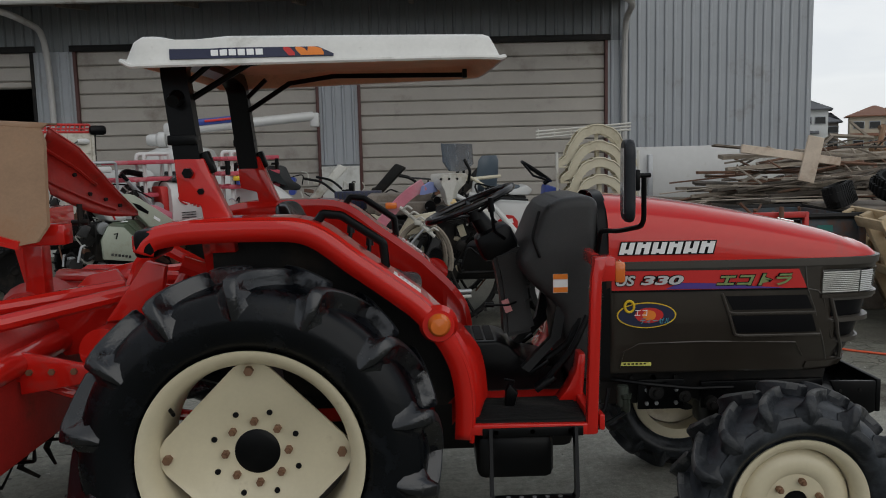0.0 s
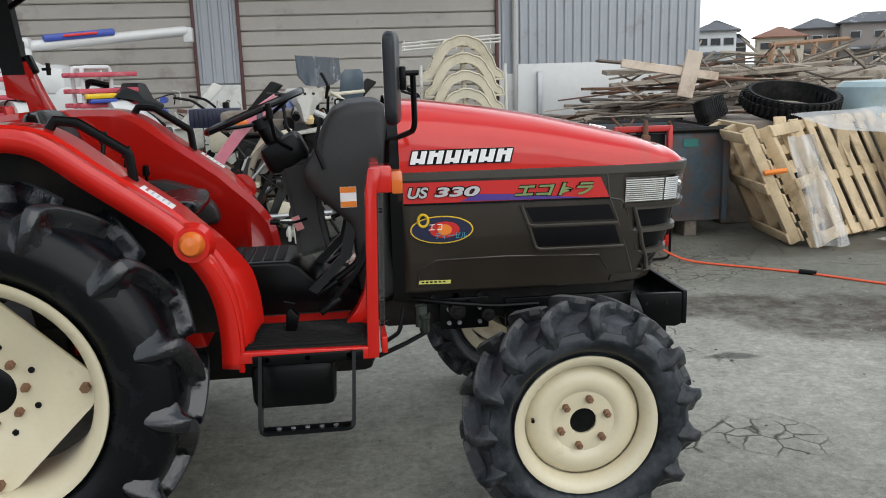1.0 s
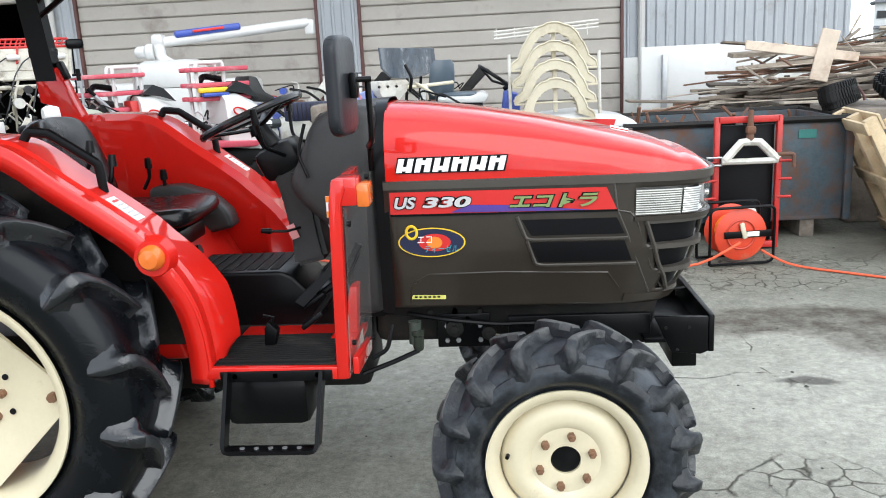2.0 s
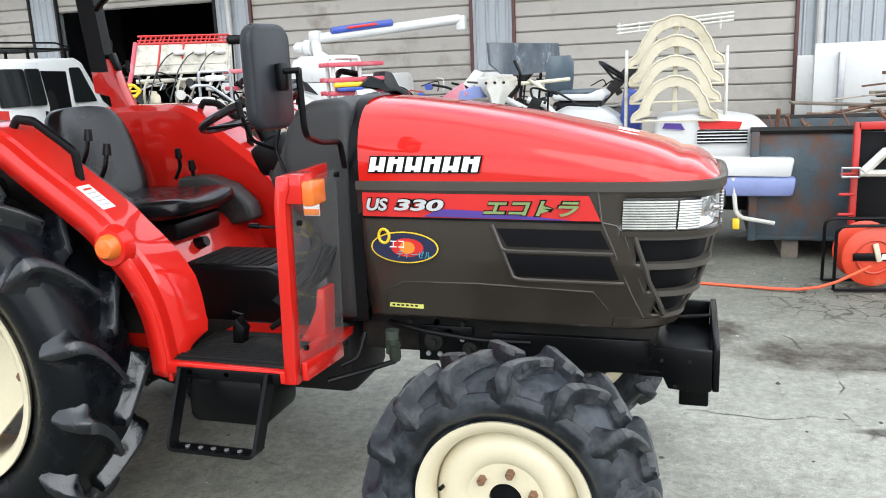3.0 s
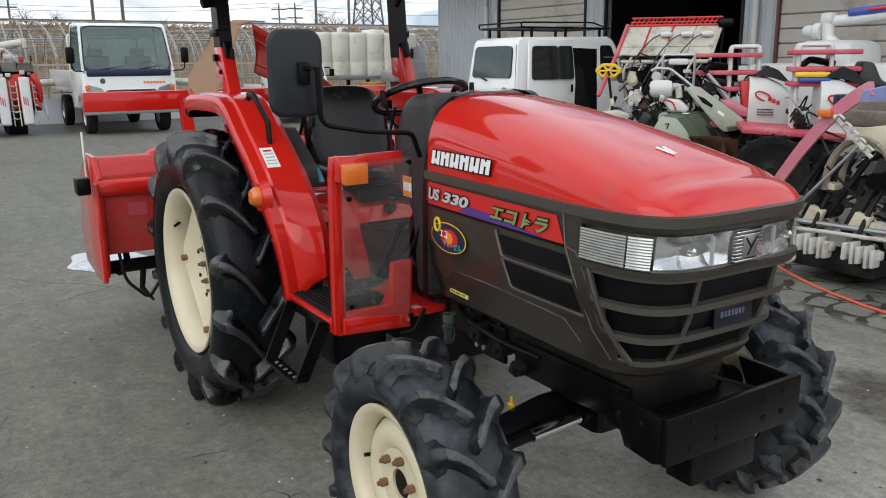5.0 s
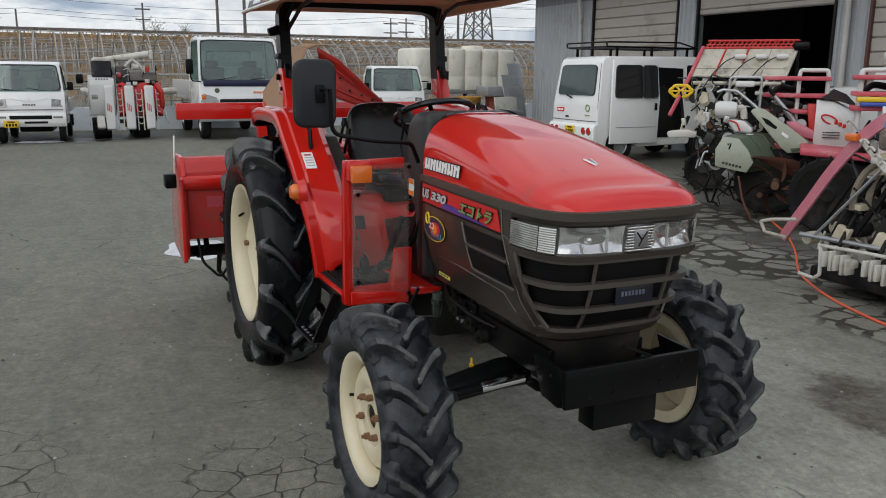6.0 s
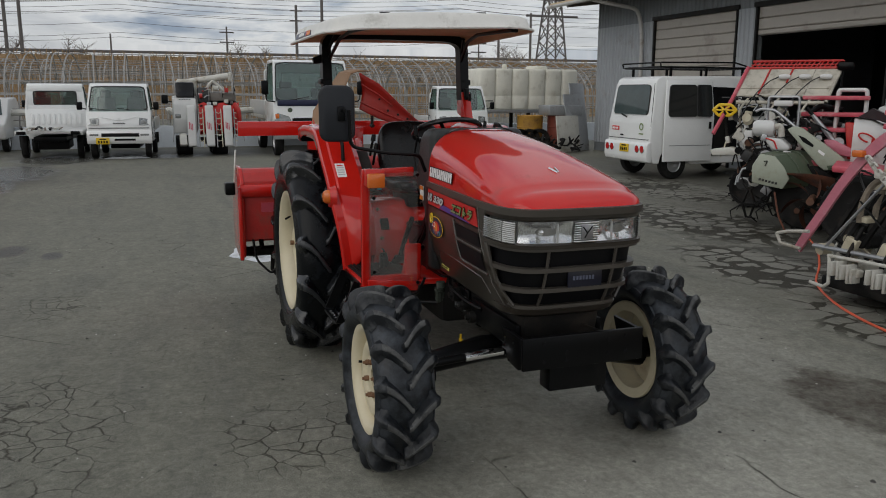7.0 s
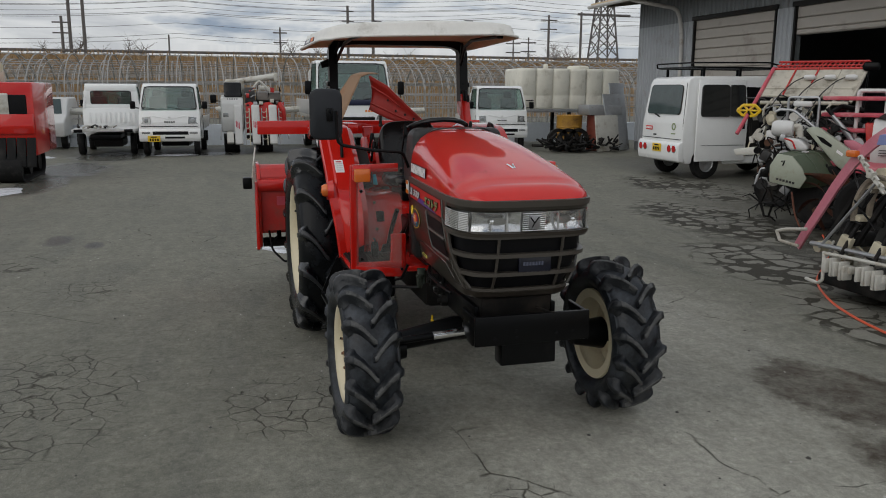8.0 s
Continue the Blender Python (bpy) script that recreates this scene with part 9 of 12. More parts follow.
    m = Matrix.Translation((0.24, 0.06, 0)) @ Matrix.Rotation(radians(35), 4, "Z")
    secs = []
    for z, x, w, th in ((1.24, 0.03, 0.11, 0.03), (1.30, 0.0, 0.135, 0.035), (1.42, -0.025, 0.135, 0.03), (1.54, -0.04, 0.125, 0.028), (1.585, -0.045, 0.09, 0.02)):
        secs.append([m @ Vector((w * u, x + th * v, z)) for u, v in ((-1, 0.6), (-0.7, -0.6), (0.7, -0.6), (1, 0.6), (0.8, 1.0), (-0.8, 1.0))])
    loft(b, secs)
    part("seat_back", b, SEAT_BLUE, t, "blue-grey moulded seat back", 60)
    b = B()
    box(b, (0.40, 0.10, 1.275), (0.30, 0.28, 0.045), 0.02, None, 3)
    part("seat", b, SEAT_BLUE, t, "blue-grey seat cushion")
    b = B()
    prism(b, [(0.20, 1.215), (0.62, 1.20), (0.66, 1.25), (0.60, 1.30), (0.50, 1.26), (0.20, 1.268)], "y", -0.10, 0.30, 0.02, 3)
    part("seat_pan", b, WHITE, t, "white seat pan")
    b = B()
    box(b, (0.40, 0.1, 1.15), (0.40, 0.34, 0.10), 0.02)
    part("seat_box", b, DARK_STEEL, t)
    lug_wheel(t, (-0.15, -0.25, 0.50), 0.49, 0.07, DARK_STEEL, 30, False, 6)
    lug_wheel(t, (-0.15, 1.0, 0.50), 0.49, 0.07, DARK_STEEL, 30, False, 6)
    lug_wheel(t, (0.86, -0.05, 0.33), 0.33, 0.09, WHITE, 18)
    b = B()
    box(b, (0.15, 0.3, 0.55), (1.1, 0.5, 0.34), 0.04)
    part("chassis", b, DARK_STEEL, t)
    b = B()
    box(b, (-0.60, -0.05, 1.16), (0.62, 0.40, 0.18), 0.03)
    part("engine_cover", b, OLD_WOOD, t, "mud-brown engine cover")
    b = B()
    tube(b, bend([(-0.30, -0.45, 1.40), (0.0, -0.30, 1.37), (0.35, -0.1, 1.39)]), 0.016)
    tube(b, bend([(-0.05, 0.1, 1.36), (0.05, -0.3, 1.40), (0.2, -0.35, 1.30)]), 0.014)
    part("rail", b, BEIGE, t, "cream cross rail")
    clutter(t, (-0.35, -0.5, 1.0), (0.25, 0.2, 1.22), 40, (DARK_STEEL, BLACK, DARK_STEEL, CHARCOAL), 21)
    clutter(t, (-0.55, 0.05, 0.25), (0.8, 0.9, 0.95), 34, (DARK_STEEL, BLACK, RUST), 22)


windscreen_planter()


PALE_PINK = mat("bleached_pink_plastic", (0.56, 0.18, 0.235), 0.5, vary=0.15, dirt=(0.45, 0.32, 0.32), dirt_amount=0.3)


MUD = mat("dried_mud_steel", (0.24, 0.205, 0.16), 0.85, vary=0.35, scale=10, bump=0.2, dirt=(0.10, 0.08, 0.06), dirt_amount=0.4)


def pink_planter():
    t = thing("planting_unit", "walk-behind planting unit with a faded pink fender and white planting arms", "planter", (-0.45, 7.35, 0), 0)
    b = B()
    arc = smoothed([(-0.50, 0.33), (-0.42, 0.46), (-0.28, 0.66), (-0.11, 0.91), (0.06, 1.12), (0.22, 1.27), (0.36, 1.36)], 4)
    secs = []
    for i, (x, z) in enumerate(arc):
        a, c = arc[max(0, i - 1)], arc[min(len(arc) - 1, i + 1)]
        n = Vector((-(c[1] - a[1]), 0, c[0] - a[0])).normalized()
        p = Vector((x, 0, z))
        w = 0.040 + 0.010 * i / len(arc)
        secs.append([p + n * w + Vector((0, -0.41, 0)), p + n * (w - 0.008) + Vector((0, -0.425, 0)), p - n * w + Vector((0, -0.425, 0)), p - n * w + Vector((0, -0.40, 0)), p + n * (w - 0.012) + Vector((0, -0.34, 0)), p + n * w + Vector((0, -0.34, 0))])
    loft(b, secs)
    part("fender", b, PALE_PINK, t, "faded pink curved fender", 50)
    b = B()
    box(b, (0.075, -0.445, 1.185), (0.10, 0.06, 0.055), 0.014)
    part("reflector", b, AMBER, t, "orange reflector")
    lug_wheel(t, (0.10, 0.15, 0.50), 0.50, 0.06, RUST, 26, False, 5)
    lug_wheel(t, (0.10, 0.75, 0.50), 0.50, 0.06, RUST, 26, False, 5)
    b = B()
    box(b, (0.25, 0.35, 1.12), (0.7, 0.6, 0.12), 0.03)
    part("deck", b, OLD_WOOD, t, "dirty brown deck")
    b = B()
    box(b, (0.3, 0.4, 0.85), (0.7, 0.6, 0.35), 0.03)
    part("engine_case", b, DARK_STEEL, t)
    b = B()
    prism(b, [(0.10, 0.90), (0.22, 1.08), (0.46, 1.12), (0.46, 0.95)], "y", -0.34, -0.30, 0.012)
    part("cover_plate", b, BEIGE, t, "dirty beige cover plate")
    for k in range(2):
        x = 0.06 + 0.34 * k
        b = B()
        box(b, (x + 0.10, -0.53, 0.285), (0.26, 0.06, 0.06), 0.01)
        claw = part("planting_claw", b, WHITE_WORN, t, "white planting claw block")
        for q in range(5):
            b = B()
            box(b, (x + 0.05 * q, -0.56 + 0.015 * (q % 2), 0.285 - 0.005 * q), (0.026, 0.09, 0.15 if q % 2 else 0.115), 0.006)
            part("claw_tooth", b, WHITE_WORN, claw)
        b = B()
        tube(b, bend([(x, -0.46, 0.34), (x + 0.04, -0.36, 0.60), (x + 0.12, -0.1, 0.95)]), 0.018)
        part("planting_arm", b, DARK_STEEL, t)
        b = B()
        prism(b, [(x - 0.20, 0.36), (x - 0.13, 0.34), (x + 0.10, 0.86), (x + 0.03, 0.90)], "y", -0.34, -0.28, 0.01)
        part("chain_case", b, CHARCOAL, t)
        b = B()
        prism(b, [(x - 0.10, 0.42), (x + 0.02, 0.40), (x + 0.06, 0.50), (x - 0.05, 0.53)], "y", -0.42, -0.37, 0.008)
        part("bracket", b, BEIGE, t)
    for pts in ([(-0.30, -0.50, 0.52), (-0.50, -0.54, 0.49), (-0.60, -0.56, 0.46), (-0.56, -0.55, 0.38), (-0.38, -0.50, 0.36)], [(-0.05, -0.52, 0.37), (0.0, -0.56, 0.34), (0.03, -0.58, 0.16), (-0.02, -0.58, 0.12), (-0.16, -0.58, 0.13)], [(-0.02, -0.54, 0.37), (0.30, -0.54, 0.385), (0.74, -0.54, 0.40)]):
        b = B()
        tube(b, bend(pts, 4, 0.1), 0.014)
        part("guard_tube", b, WHITE_WORN, t, "bent white guard tube")
    b = B()
    box(b, (0.30, -0.46, 1.04), (0.06, 0.06, 0.05), 0.01)
    rotor = part("planting_rotor", b, WHITE_WORN, t, "white planting rotor")
    for k in range(2):
        b = B()
        tube(b, [(0.15 + 0.03 * k, -0.45, 1.17 - 0.03 * k), (0.27 + 0.03 * k, -0.47, 1.07 - 0.03 * k), (0.42 + 0.02 * k, -0.45, 0.94 - 0.03 * k)], 0.016, 6)
        part("rotor_arm", b, WHITE_WORN, rotor)
    for k in range(5):
        b = B()
        p = Vector((0.17 + 0.055 * k, -0.47, 1.15 - 0.048 * k))
        tube(b, bend([p, p + Vector((0.045, -0.03, 0.035)), p + Vector((0.085, -0.03, 0.005))], 3, 0.3), 0.009, 6)
        part("rotor_claw", b, WHITE_WORN, rotor)
    b = B()
    tube(b, [(-0.3, -0.44, 0.40), (0.75, -0.40, 0.42)], 0.02)
    tube(b, [(-0.2, -0.44, 0.38), (0.35, -0.46, 0.98)], 0.012)
    part("tool_bar", b, STEEL, t)
    for k in range(3):
        b = B()
        x = -0.24 + 0.16 * k
        loft(b, [[(x - 0.01, -0.36, 0.44), (x + 0.03, -0.36, 0.44), (x + 0.03, -0.33, 0.44), (x - 0.01, -0.33, 0.44)], [(x + 0.24, -0.32, 0.88), (x + 0.28, -0.32, 0.88), (x + 0.28, -0.29, 0.88), (x + 0.24, -0.29, 0.88)]])
        part("feed_belt", b, RUBBER_DULL, t, "dark ribbed feed belt")
    for k in range(2):
        b = B()
        c0 = Vector((0.34, -0.40 + 0.10 * k, 0.70))
        tube(b, [c0 + Vector(((0.24 - 0.05 * k) * math.cos(a), 0, 0.32 * math.sin(a))) for a in [0.12 * i - 0.3 for i in range(31)]], 0.018, 6, flat=1.5)
        part("wheel_hoop", b, MUD, t, "muddy pale curved hoop")
    b = B()
    loft(b, [[(0.32, -0.46, 1.27), (0.34, -0.46, 1.345), (0.36, -0.44, 1.345), (0.36, -0.43, 1.27)], [(0.39, -0.32, 1.28), (0.40, -0.32, 1.375), (0.42, -0.30, 1.375), (0.43, -0.29, 1.28)], [(0.45, -0.18, 1.28), (0.455, -0.18, 1.36), (0.47, -0.17, 1.36), (0.48, -0.16, 1.28)]])
    part("fender_end", b, LILAC, t, "faded lilac end of the fender")
    b = B()
    box(b, (-0.29, 0.65, 1.18), (0.46, 0.16, 0.17), 0.01)
    rb = part("radiator", b, NAVY, t, "dark blue ribbed radiator box")
    for q in range(10):
        b = B()
        box(b, (-0.48 + 0.042 * q, 0.566, 1.18), (0.010, 0.012, 0.15), 0.002)
        part("radiator_fin", b, CHARCOAL, rb)
    b = B()
    tube(b, [(-0.29, 0.65, 1.10), (-0.1, 0.6, 0.95)], 0.02, 8)
    part("radiator_stay", b, DARK_STEEL, rb)
    b = B()
    box(b, (0.20, -0.1, 0.14), (0.72, 0.75, 0.10), 0.03)
    part("float", b, RUBBER_DULL, t, "black planting float")
    clutter(t, (-0.05, -0.42, 0.22), (0.7, 0.4, 1.0), 80, (DARK_STEEL, BLACK, WHITE_WORN, CHARCOAL, BEIGE, DARK_STEEL, STEEL), 31)
    clutter(t, (-0.28, -0.44, 0.25), (0.0, 0.0, 0.45), 16, (DARK_STEEL, BEIGE, WHITE_WORN), 33)


pink_planter()




PALE_GREEN = mat("pale_green_panel", (0.36, 0.39, 0.31), 0.42, vary=0.1, dirt=(0.25, 0.24, 0.18), dirt_amount=0.3, scale=3)
RUST_ORANGE = mat("orange_rust", (0.12, 0.042, 0.022), 0.75, vary=0.45, scale=8, bump=0.15, dirt=(0.05, 0.03, 0.025), dirt_amount=0.5, dirt_scale=9)
SMOKE = mat("smoked_plastic", (0.035, 0.04, 0.042), 0.15, vary=0.3, dirt=(0.12, 0.12, 0.12), dirt_amount=0.2)


def green_tiller():
    t = thing("walking_tiller", "olive green walking tiller with pale green side panels and rusty blades", "tiller", (-3.5, 9.0, 0), 42)
    a = [(-0.22, 0.93), (-0.05, 0.905), (0.06, 0.78), (0.13, 0.645), (0.06, 0.52), (-0.29, 0.58), (-0.30, 0.78)]
    b = B()
    prism(b, a, "y", -0.325, -0.285, 0.012, 2)
    side = part("side_panel", b, PALE_GREEN, t, "pale green side panel with dark writing")
    for k in range(6):
        b = B()
        box(b, (-0.20 + 0.037 * k, -0.328, 0.625 - 0.008 * k), (0.026, 0.004, 0.026))
        part("writing_bar", b, CHARCOAL, side)
    b = B()
    tube(b, [(-0.17, -0.328, 0.84), (-0.13, -0.33, 0.85), (-0.15, -0.33, 0.79)], 0.008, 5)
    part("latch", b, BLACK, side)
    b = B()
    secs = []
    for u in (0.0, 0.25, 0.5, 0.75, 1.0):
        secs.append([(x + 0.38 * u, -0.28 + 0.45 * u, z + 0.03 * u + (0.012 if 0 < u < 1 and z > 0.6 else 0)) for x, z in a])
    loft(b, secs)
    cover = part("rotor_cover", b, GREEN, t, "olive green rotor cover", 25)
    for u in (0.3, 0.62):
        b = B()
        tube(b, [(x + 0.38 * u, -0.28 + 0.45 * u, z + 0.03 * u + 0.016) for x, z in a[0:4]], 0.009, 6)
        part("cover_rib", b, GREEN, cover)
    b = B()
    lathe(b, [(0.001, 0.008), (0.042, 0.008), (0.046, 0.0)], 16, (0.05, -0.06, 0.945), "z")
    part("sticker", b, WHITE_PURE, cover, "round white sticker")
    # the long handle casing and its lever slots
    b = B()
    prism(b, [(0.03, 1.215), (0.10, 1.255), (0.19, 1.235), (0.45, 1.055), (0.685, 0.88), (0.68, 0.80), (0.60, 0.755), (0.476, 0.737), (0.40, 0.80)], "y", -0.06, 0.07, 0.018, 2)
    arm = part("handle_casing", b, PALE_GREEN, t, "pale green handle casing")
    b = B()
    prism(b, [(0.16, 1.15), (0.24, 1.12), (0.34, 1.04), (0.33, 1.01), (0.22, 1.07)], "y", -0.066, -0.058)
    part("lever_slot", b, BLACK, arm)
    b = B()
    prism(b, [(0.40, 0.99), (0.47, 0.94), (0.46, 0.91), (0.39, 0.96)], "y", -0.066, -0.058)
    part("casing_label", b, WHITE_PURE, arm)
    b = B()
    prism(b, [(0.50, 0.80), (0.66, 0.82), (0.66, 0.79), (0.52, 0.755)], "y", -0.067, -0.058, 0.003)
    part("casing_foot", b, GREEN, arm)
    b = B()
    tube(b, bend([(-0.36, 0.08, 1.42), (-0.30, 0.1, 1.45), (-0.14, 0.1, 1.44), (0.16, 0.06, 1.20)], 4, 0.2), 0.017, 8)
    part("handlebar", b, STEEL, t, "bare steel handlebar")
    b = B()
    tube(b, bend([(-0.235, 0.22, 1.24), (-0.235, 0.22, 1.60), (0.12, 0.22, 1.60), (0.12, 0.22, 1.24)], 5, 0.12), 0.016, 8)
    part("hoop_bar", b, STEEL, t, "steel hoop bar")
    b = B()
    tube(b, [(0.21, 0.30, 1.45), (0.36, 0.30, 1.28), (0.52, 0.30, 1.08)], [0.018, 0.030, 0.034], 8)
    part("handlebar", b, STEEL, t)
    b = B()
    rod(b, (0.20, 0.30, 1.47), (0.27, 0.30, 1.385), 0.024, seg=10)
    part("grip", b, BLACK, t, "black rubber grip")
    b = B()
    box(b, (-0.06, 0.20, 1.52), (0.22, 0.10, 0.07), 0.02)
    part("lever_box", b, WHITE, t, "white lever box")
    b = B()
    lathe(b, [(0.001, -0.13), (0.075, -0.13), (0.10, -0.09), (0.10, 0.06), (0.085, 0.11), (0.001, 0.13)], 20, (-0.23, 0.0, 1.22), "x")
    part("air_cleaner", b, WHITE, t, "round white air cleaner", 40)
    b = B()
    tube(b, bend([(-0.12, 0.0, 1.24), (-0.05, 0.0, 1.25), (-0.03, 0.0, 1.12)], 4, 0.3), 0.04, 10)
    part("intake_elbow", b, WHITE_WORN, t)
    b = B()
    prism(b, [(-0.24, 1.12), (-0.02, 1.10), (0.09, 1.0), (0.06, 0.955), (-0.12, 0.96)], "y", -0.10, 0.22, 0.03, 3)
    cowl = part("engine_cowl", b, WHITE, t, "white engine cowl with a red stripe", 40)
    b = B()
    tube(b, bend([(-0.20, -0.103, 1.105), (-0.10, -0.104, 1.08), (-0.06, -0.104, 0.98)], 4, 0.4), 0.010, 6)
    part("stripe", b, DECAL_RED, cowl)
    b = B()
    prism(b, [(0.42, 1.09), (0.55, 1.09), (0.72, 1.0), (0.95, 0.91), (0.93, 0.865), (0.62, 0.91), (0.46, 1.0)], "y", 0.20, 0.46, 0.02, 2)
    part("belt_cover", b, PALE_PINK, t, "faded pink belt cover")
    # rusty dished blades of the ridger
    c0 = Vector((0.38, -0.32, 0.40))
    for k in range(6):
        a0 = -0.35 + k * math.pi / 3
        b = B()
        secs = []
        for i in range(8):
            u = i / 7
            ang = a0 + 0.85 * u
            r1 = 0.10 + 0.27 * u
            r0 = r1 - 0.085 * math.sin(math.pi * (0.1 + 0.85 * u))
            dy = -0.13 + 0.20 * u
            pi_ = c0 + Vector((r0 * math.cos(ang), dy + 0.05, r0 * math.sin(ang)))
            po = c0 + Vector((r1 * math.cos(ang), dy - 0.04, r1 * math.sin(ang)))
            th = Vector((0.0, 0.010, 0.0))
            secs.append([pi_, po, po + th, pi_ + th])
        loft(b, secs)
        part("ridger_blade", b, RUST_ORANGE, t, "rusty curved ridger blade", 40)
    b = B()
    loft(b, [[Vector((0.10 + 0.52 * u, -0.36 + 0.10 * w, 0.715 - 0.03 * u + 0.10 * math.sin(math.pi * u) * 0.2 - 0.20 * w * u)) for w in (0.0, 0.5, 1.0)] + [Vector((0.10 + 0.52 * u, -0.25 - 0.10 * w, 0.70 - 0.03 * u - 0.20 * (1 - w) * u)) for w in (0.0, 1.0)] for u in [i / 8 for i in range(9)]])
    part("blade_guard", b, RUST_ORANGE, t, "bent rusty blade guard")
    b = B()
    rod(b, c0 + Vector((0, -0.10, 0)), c0 + Vector((0, 0.35, 0)), 0.045, seg=14)
    part("rotor_shaft", b, RUST, t)
    b = B()
    tube(b, bend([(-0.02, -0.35, 0.48), (0.05, -0.45, 0.22), (0.16, -0.50, 0.02)]), 0.012, 6)
    part("prop_rod", b, RUST_ORANGE, t, "thin rusty prop rod")
    for k in range(4):
        for q in range(5):
            ang = k * 0.7 + q * 2 * math.pi / 5
            x0, y0 = -0.40 + 0.13 * k, -0.16 + 0.1 * k
            b = B()
            tube(b, [(x0, y0, 0.30), (x0 + 0.17 * math.cos(ang), y0, 0.30 + 0.17 * math.sin(ang)), (x0 + 0.24 * math.cos(ang + 0.4), y0 + 0.04, 0.30 + 0.24 * math.sin(ang + 0.4))], [0.022, 0.018, 0.008], 6, flat=0.5)
            part("tine", b, DARK_STEEL, t, "dark bent tine")
    lug_wheel(t, (0.25, 0.50, 0.24), 0.24, 0.10, DARK_STEEL, 12)
    b = B()
    box(b, (-0.10, 0.10, 0.74), (0.36, 0.34, 0.42), 0.04)
    part("engine", b, DARK_STEEL, t, "greasy dark engine")
    clutter(t, (-0.55, -0.12, 0.45), (0.0, 0.3, 1.15), 60, (DARK_STEEL, BLACK, WHITE_WORN, STEEL, CHARCOAL, RUST), 41)
    clutter(t, (0.1, 0.1, 0.95), (0.45, 0.4, 1.22), 14, (DARK_STEEL, BLACK, STEEL), 43)
    clutter(t, (0.15, -0.1, 0.2), (0.75, 0.4, 0.6), 24, (DARK_STEEL, BLACK, RUST, RUST_ORANGE), 44)


green_tiller()


TRAY_CREAM = mat("weathered_cream_plastic", (0.46, 0.43, 0.36), 0.5, vary=0.15, scale=4, dirt=(0.22, 0.2, 0.16), dirt_amount=0.4, dirt_scale=7)


def rack_planter():
    t = thing("rice_transplanter", "red and cream rice transplanter with a raised seedling tray rack", "transplanter", (-4.75, 10.1, 0), 42, "transplanters before the shed")

    def on(x, v, out=0.0):
        """A point of the leaning tray: x along it, v from its foot (0) to its head (1)."""
        return Vector((x + 0.115 * v, -0.15 + 0.30 * v - out, 1.60 + 0.38 * v))
    for k in range(4):
        x = -0.645 + 0.293 * k
        b = B()
        loft(b, [[on(x, v), on(x + 0.288, v), on(x + 0.288, v, -0.03), on(x, v, -0.03)] for v in (0.0, 1.0)])
        tray = part("seedling_tray", b, TRAY_CREAM, t, "cream seedling tray")
        b = B()
        tube(b, [on(x + 0.02, 0.30, 0.006), on(x + 0.27, 0.30, 0.006)], 0.008, 5)
        part("tray_rib", b, TRAY_CREAM, tray)
        b = B()
        for q in range(5):
            tube(b, [on(x + 0.02 + 0.062 * q, 1.0), on(x + 0.05 + 0.062 * q, 1.27, -0.04)], 0.010, 5)
        tube(b, [on(x, 1.28, -0.04), on(x + 0.29, 1.28, -0.04)], 0.018, 6)
        tube(b, [on(x, 1.02), on(x + 0.29, 1.02)], 0.020, 6)
        tube(b, [on(x, 1.14, -0.02), on(x + 0.29, 1.14, -0.02)], 0.012, 6)
        part("tray_comb", b, RED_WORN, t, "red tray comb")
        if k in (1, 2):
            b = B()
            tube(b, [on(x - 0.003, 0.0 if k == 1 else 0.5, 0.010), on(x - 0.003, 1.0, 0.010)], 0.013, 6)
            part("tray_rail", b, RED_WORN, t, "red tray rail")
    b = B()
    tube(b, [(-0.86, -0.45, 1.08), on(-0.665, 0.0, 0.01), on(-0.665, 1.05, 0.01)], 0.028, 8)
    part("side_rail", b, PINK_RED, t, "red side rail")
    b = B()
    tube(b, [on(0.545, -0.2, 0.0), on(0.545, 1.0, 0.0)], 0.022, 8)
    part("side_rail", b, TRAY_CREAM, t)
    for k in range(3):
        x = -0.12 + 0.262 * k
        b = B()
        lathe(b, [(0.001, -0.075), (0.026, -0.07), (0.036, -0.03), (0.036, 0.05), (0.022, 0.075), (0.001, 0.08)], 12, on(x, 0.70, 0.05), "x")
        cup = part("seed_cup", b, WHITE, t, "white fertiliser cup", 40)
        b = B()
        tube(b, bend([on(x - 0.07, 0.70, 0.06), on(x - 0.16, 0.55, 0.10), on(x - 0.26, 0.1, 0.12), on(x - 0.32, -0.9, 0.12)], 4, 0.3), 0.008, 6)
        part("seed_hose", b, CHARCOAL, cup, "thin dark hose")
    for v, th in ((0.02, 0.020), (-0.22, 0.026)):
        b = B()
        tube(b, [on(-0.60, v, 0.02), on(0.53, v, 0.02)], th, 8)
        part("tray_beam", b, TRAY_CREAM, t, "cream beam under the trays")
    for x in (-0.45, -0.05, 0.35):
        b = B()
        tube(b, bend([on(x, 0.0, 0.0), on(x - 0.05, -0.5, 0.05), (x - 0.08, -0.05, 1.0)]), 0.016, 8)
        part("rack_leg", b, TRAY_CREAM, t)
    b = B()
    box(b, (0.71, 0.10, 2.01), (0.21, 0.05, 0.12), 0.04)
    tube(b, [(0.68, 0.12, 1.97), (0.66, 0.14, 1.3)], 0.012)
    part("mirror", b, BLACK, t, "black round-cornered mirror")
    c = Vector((-0.75, -0.32, 1.405))
    b = B()
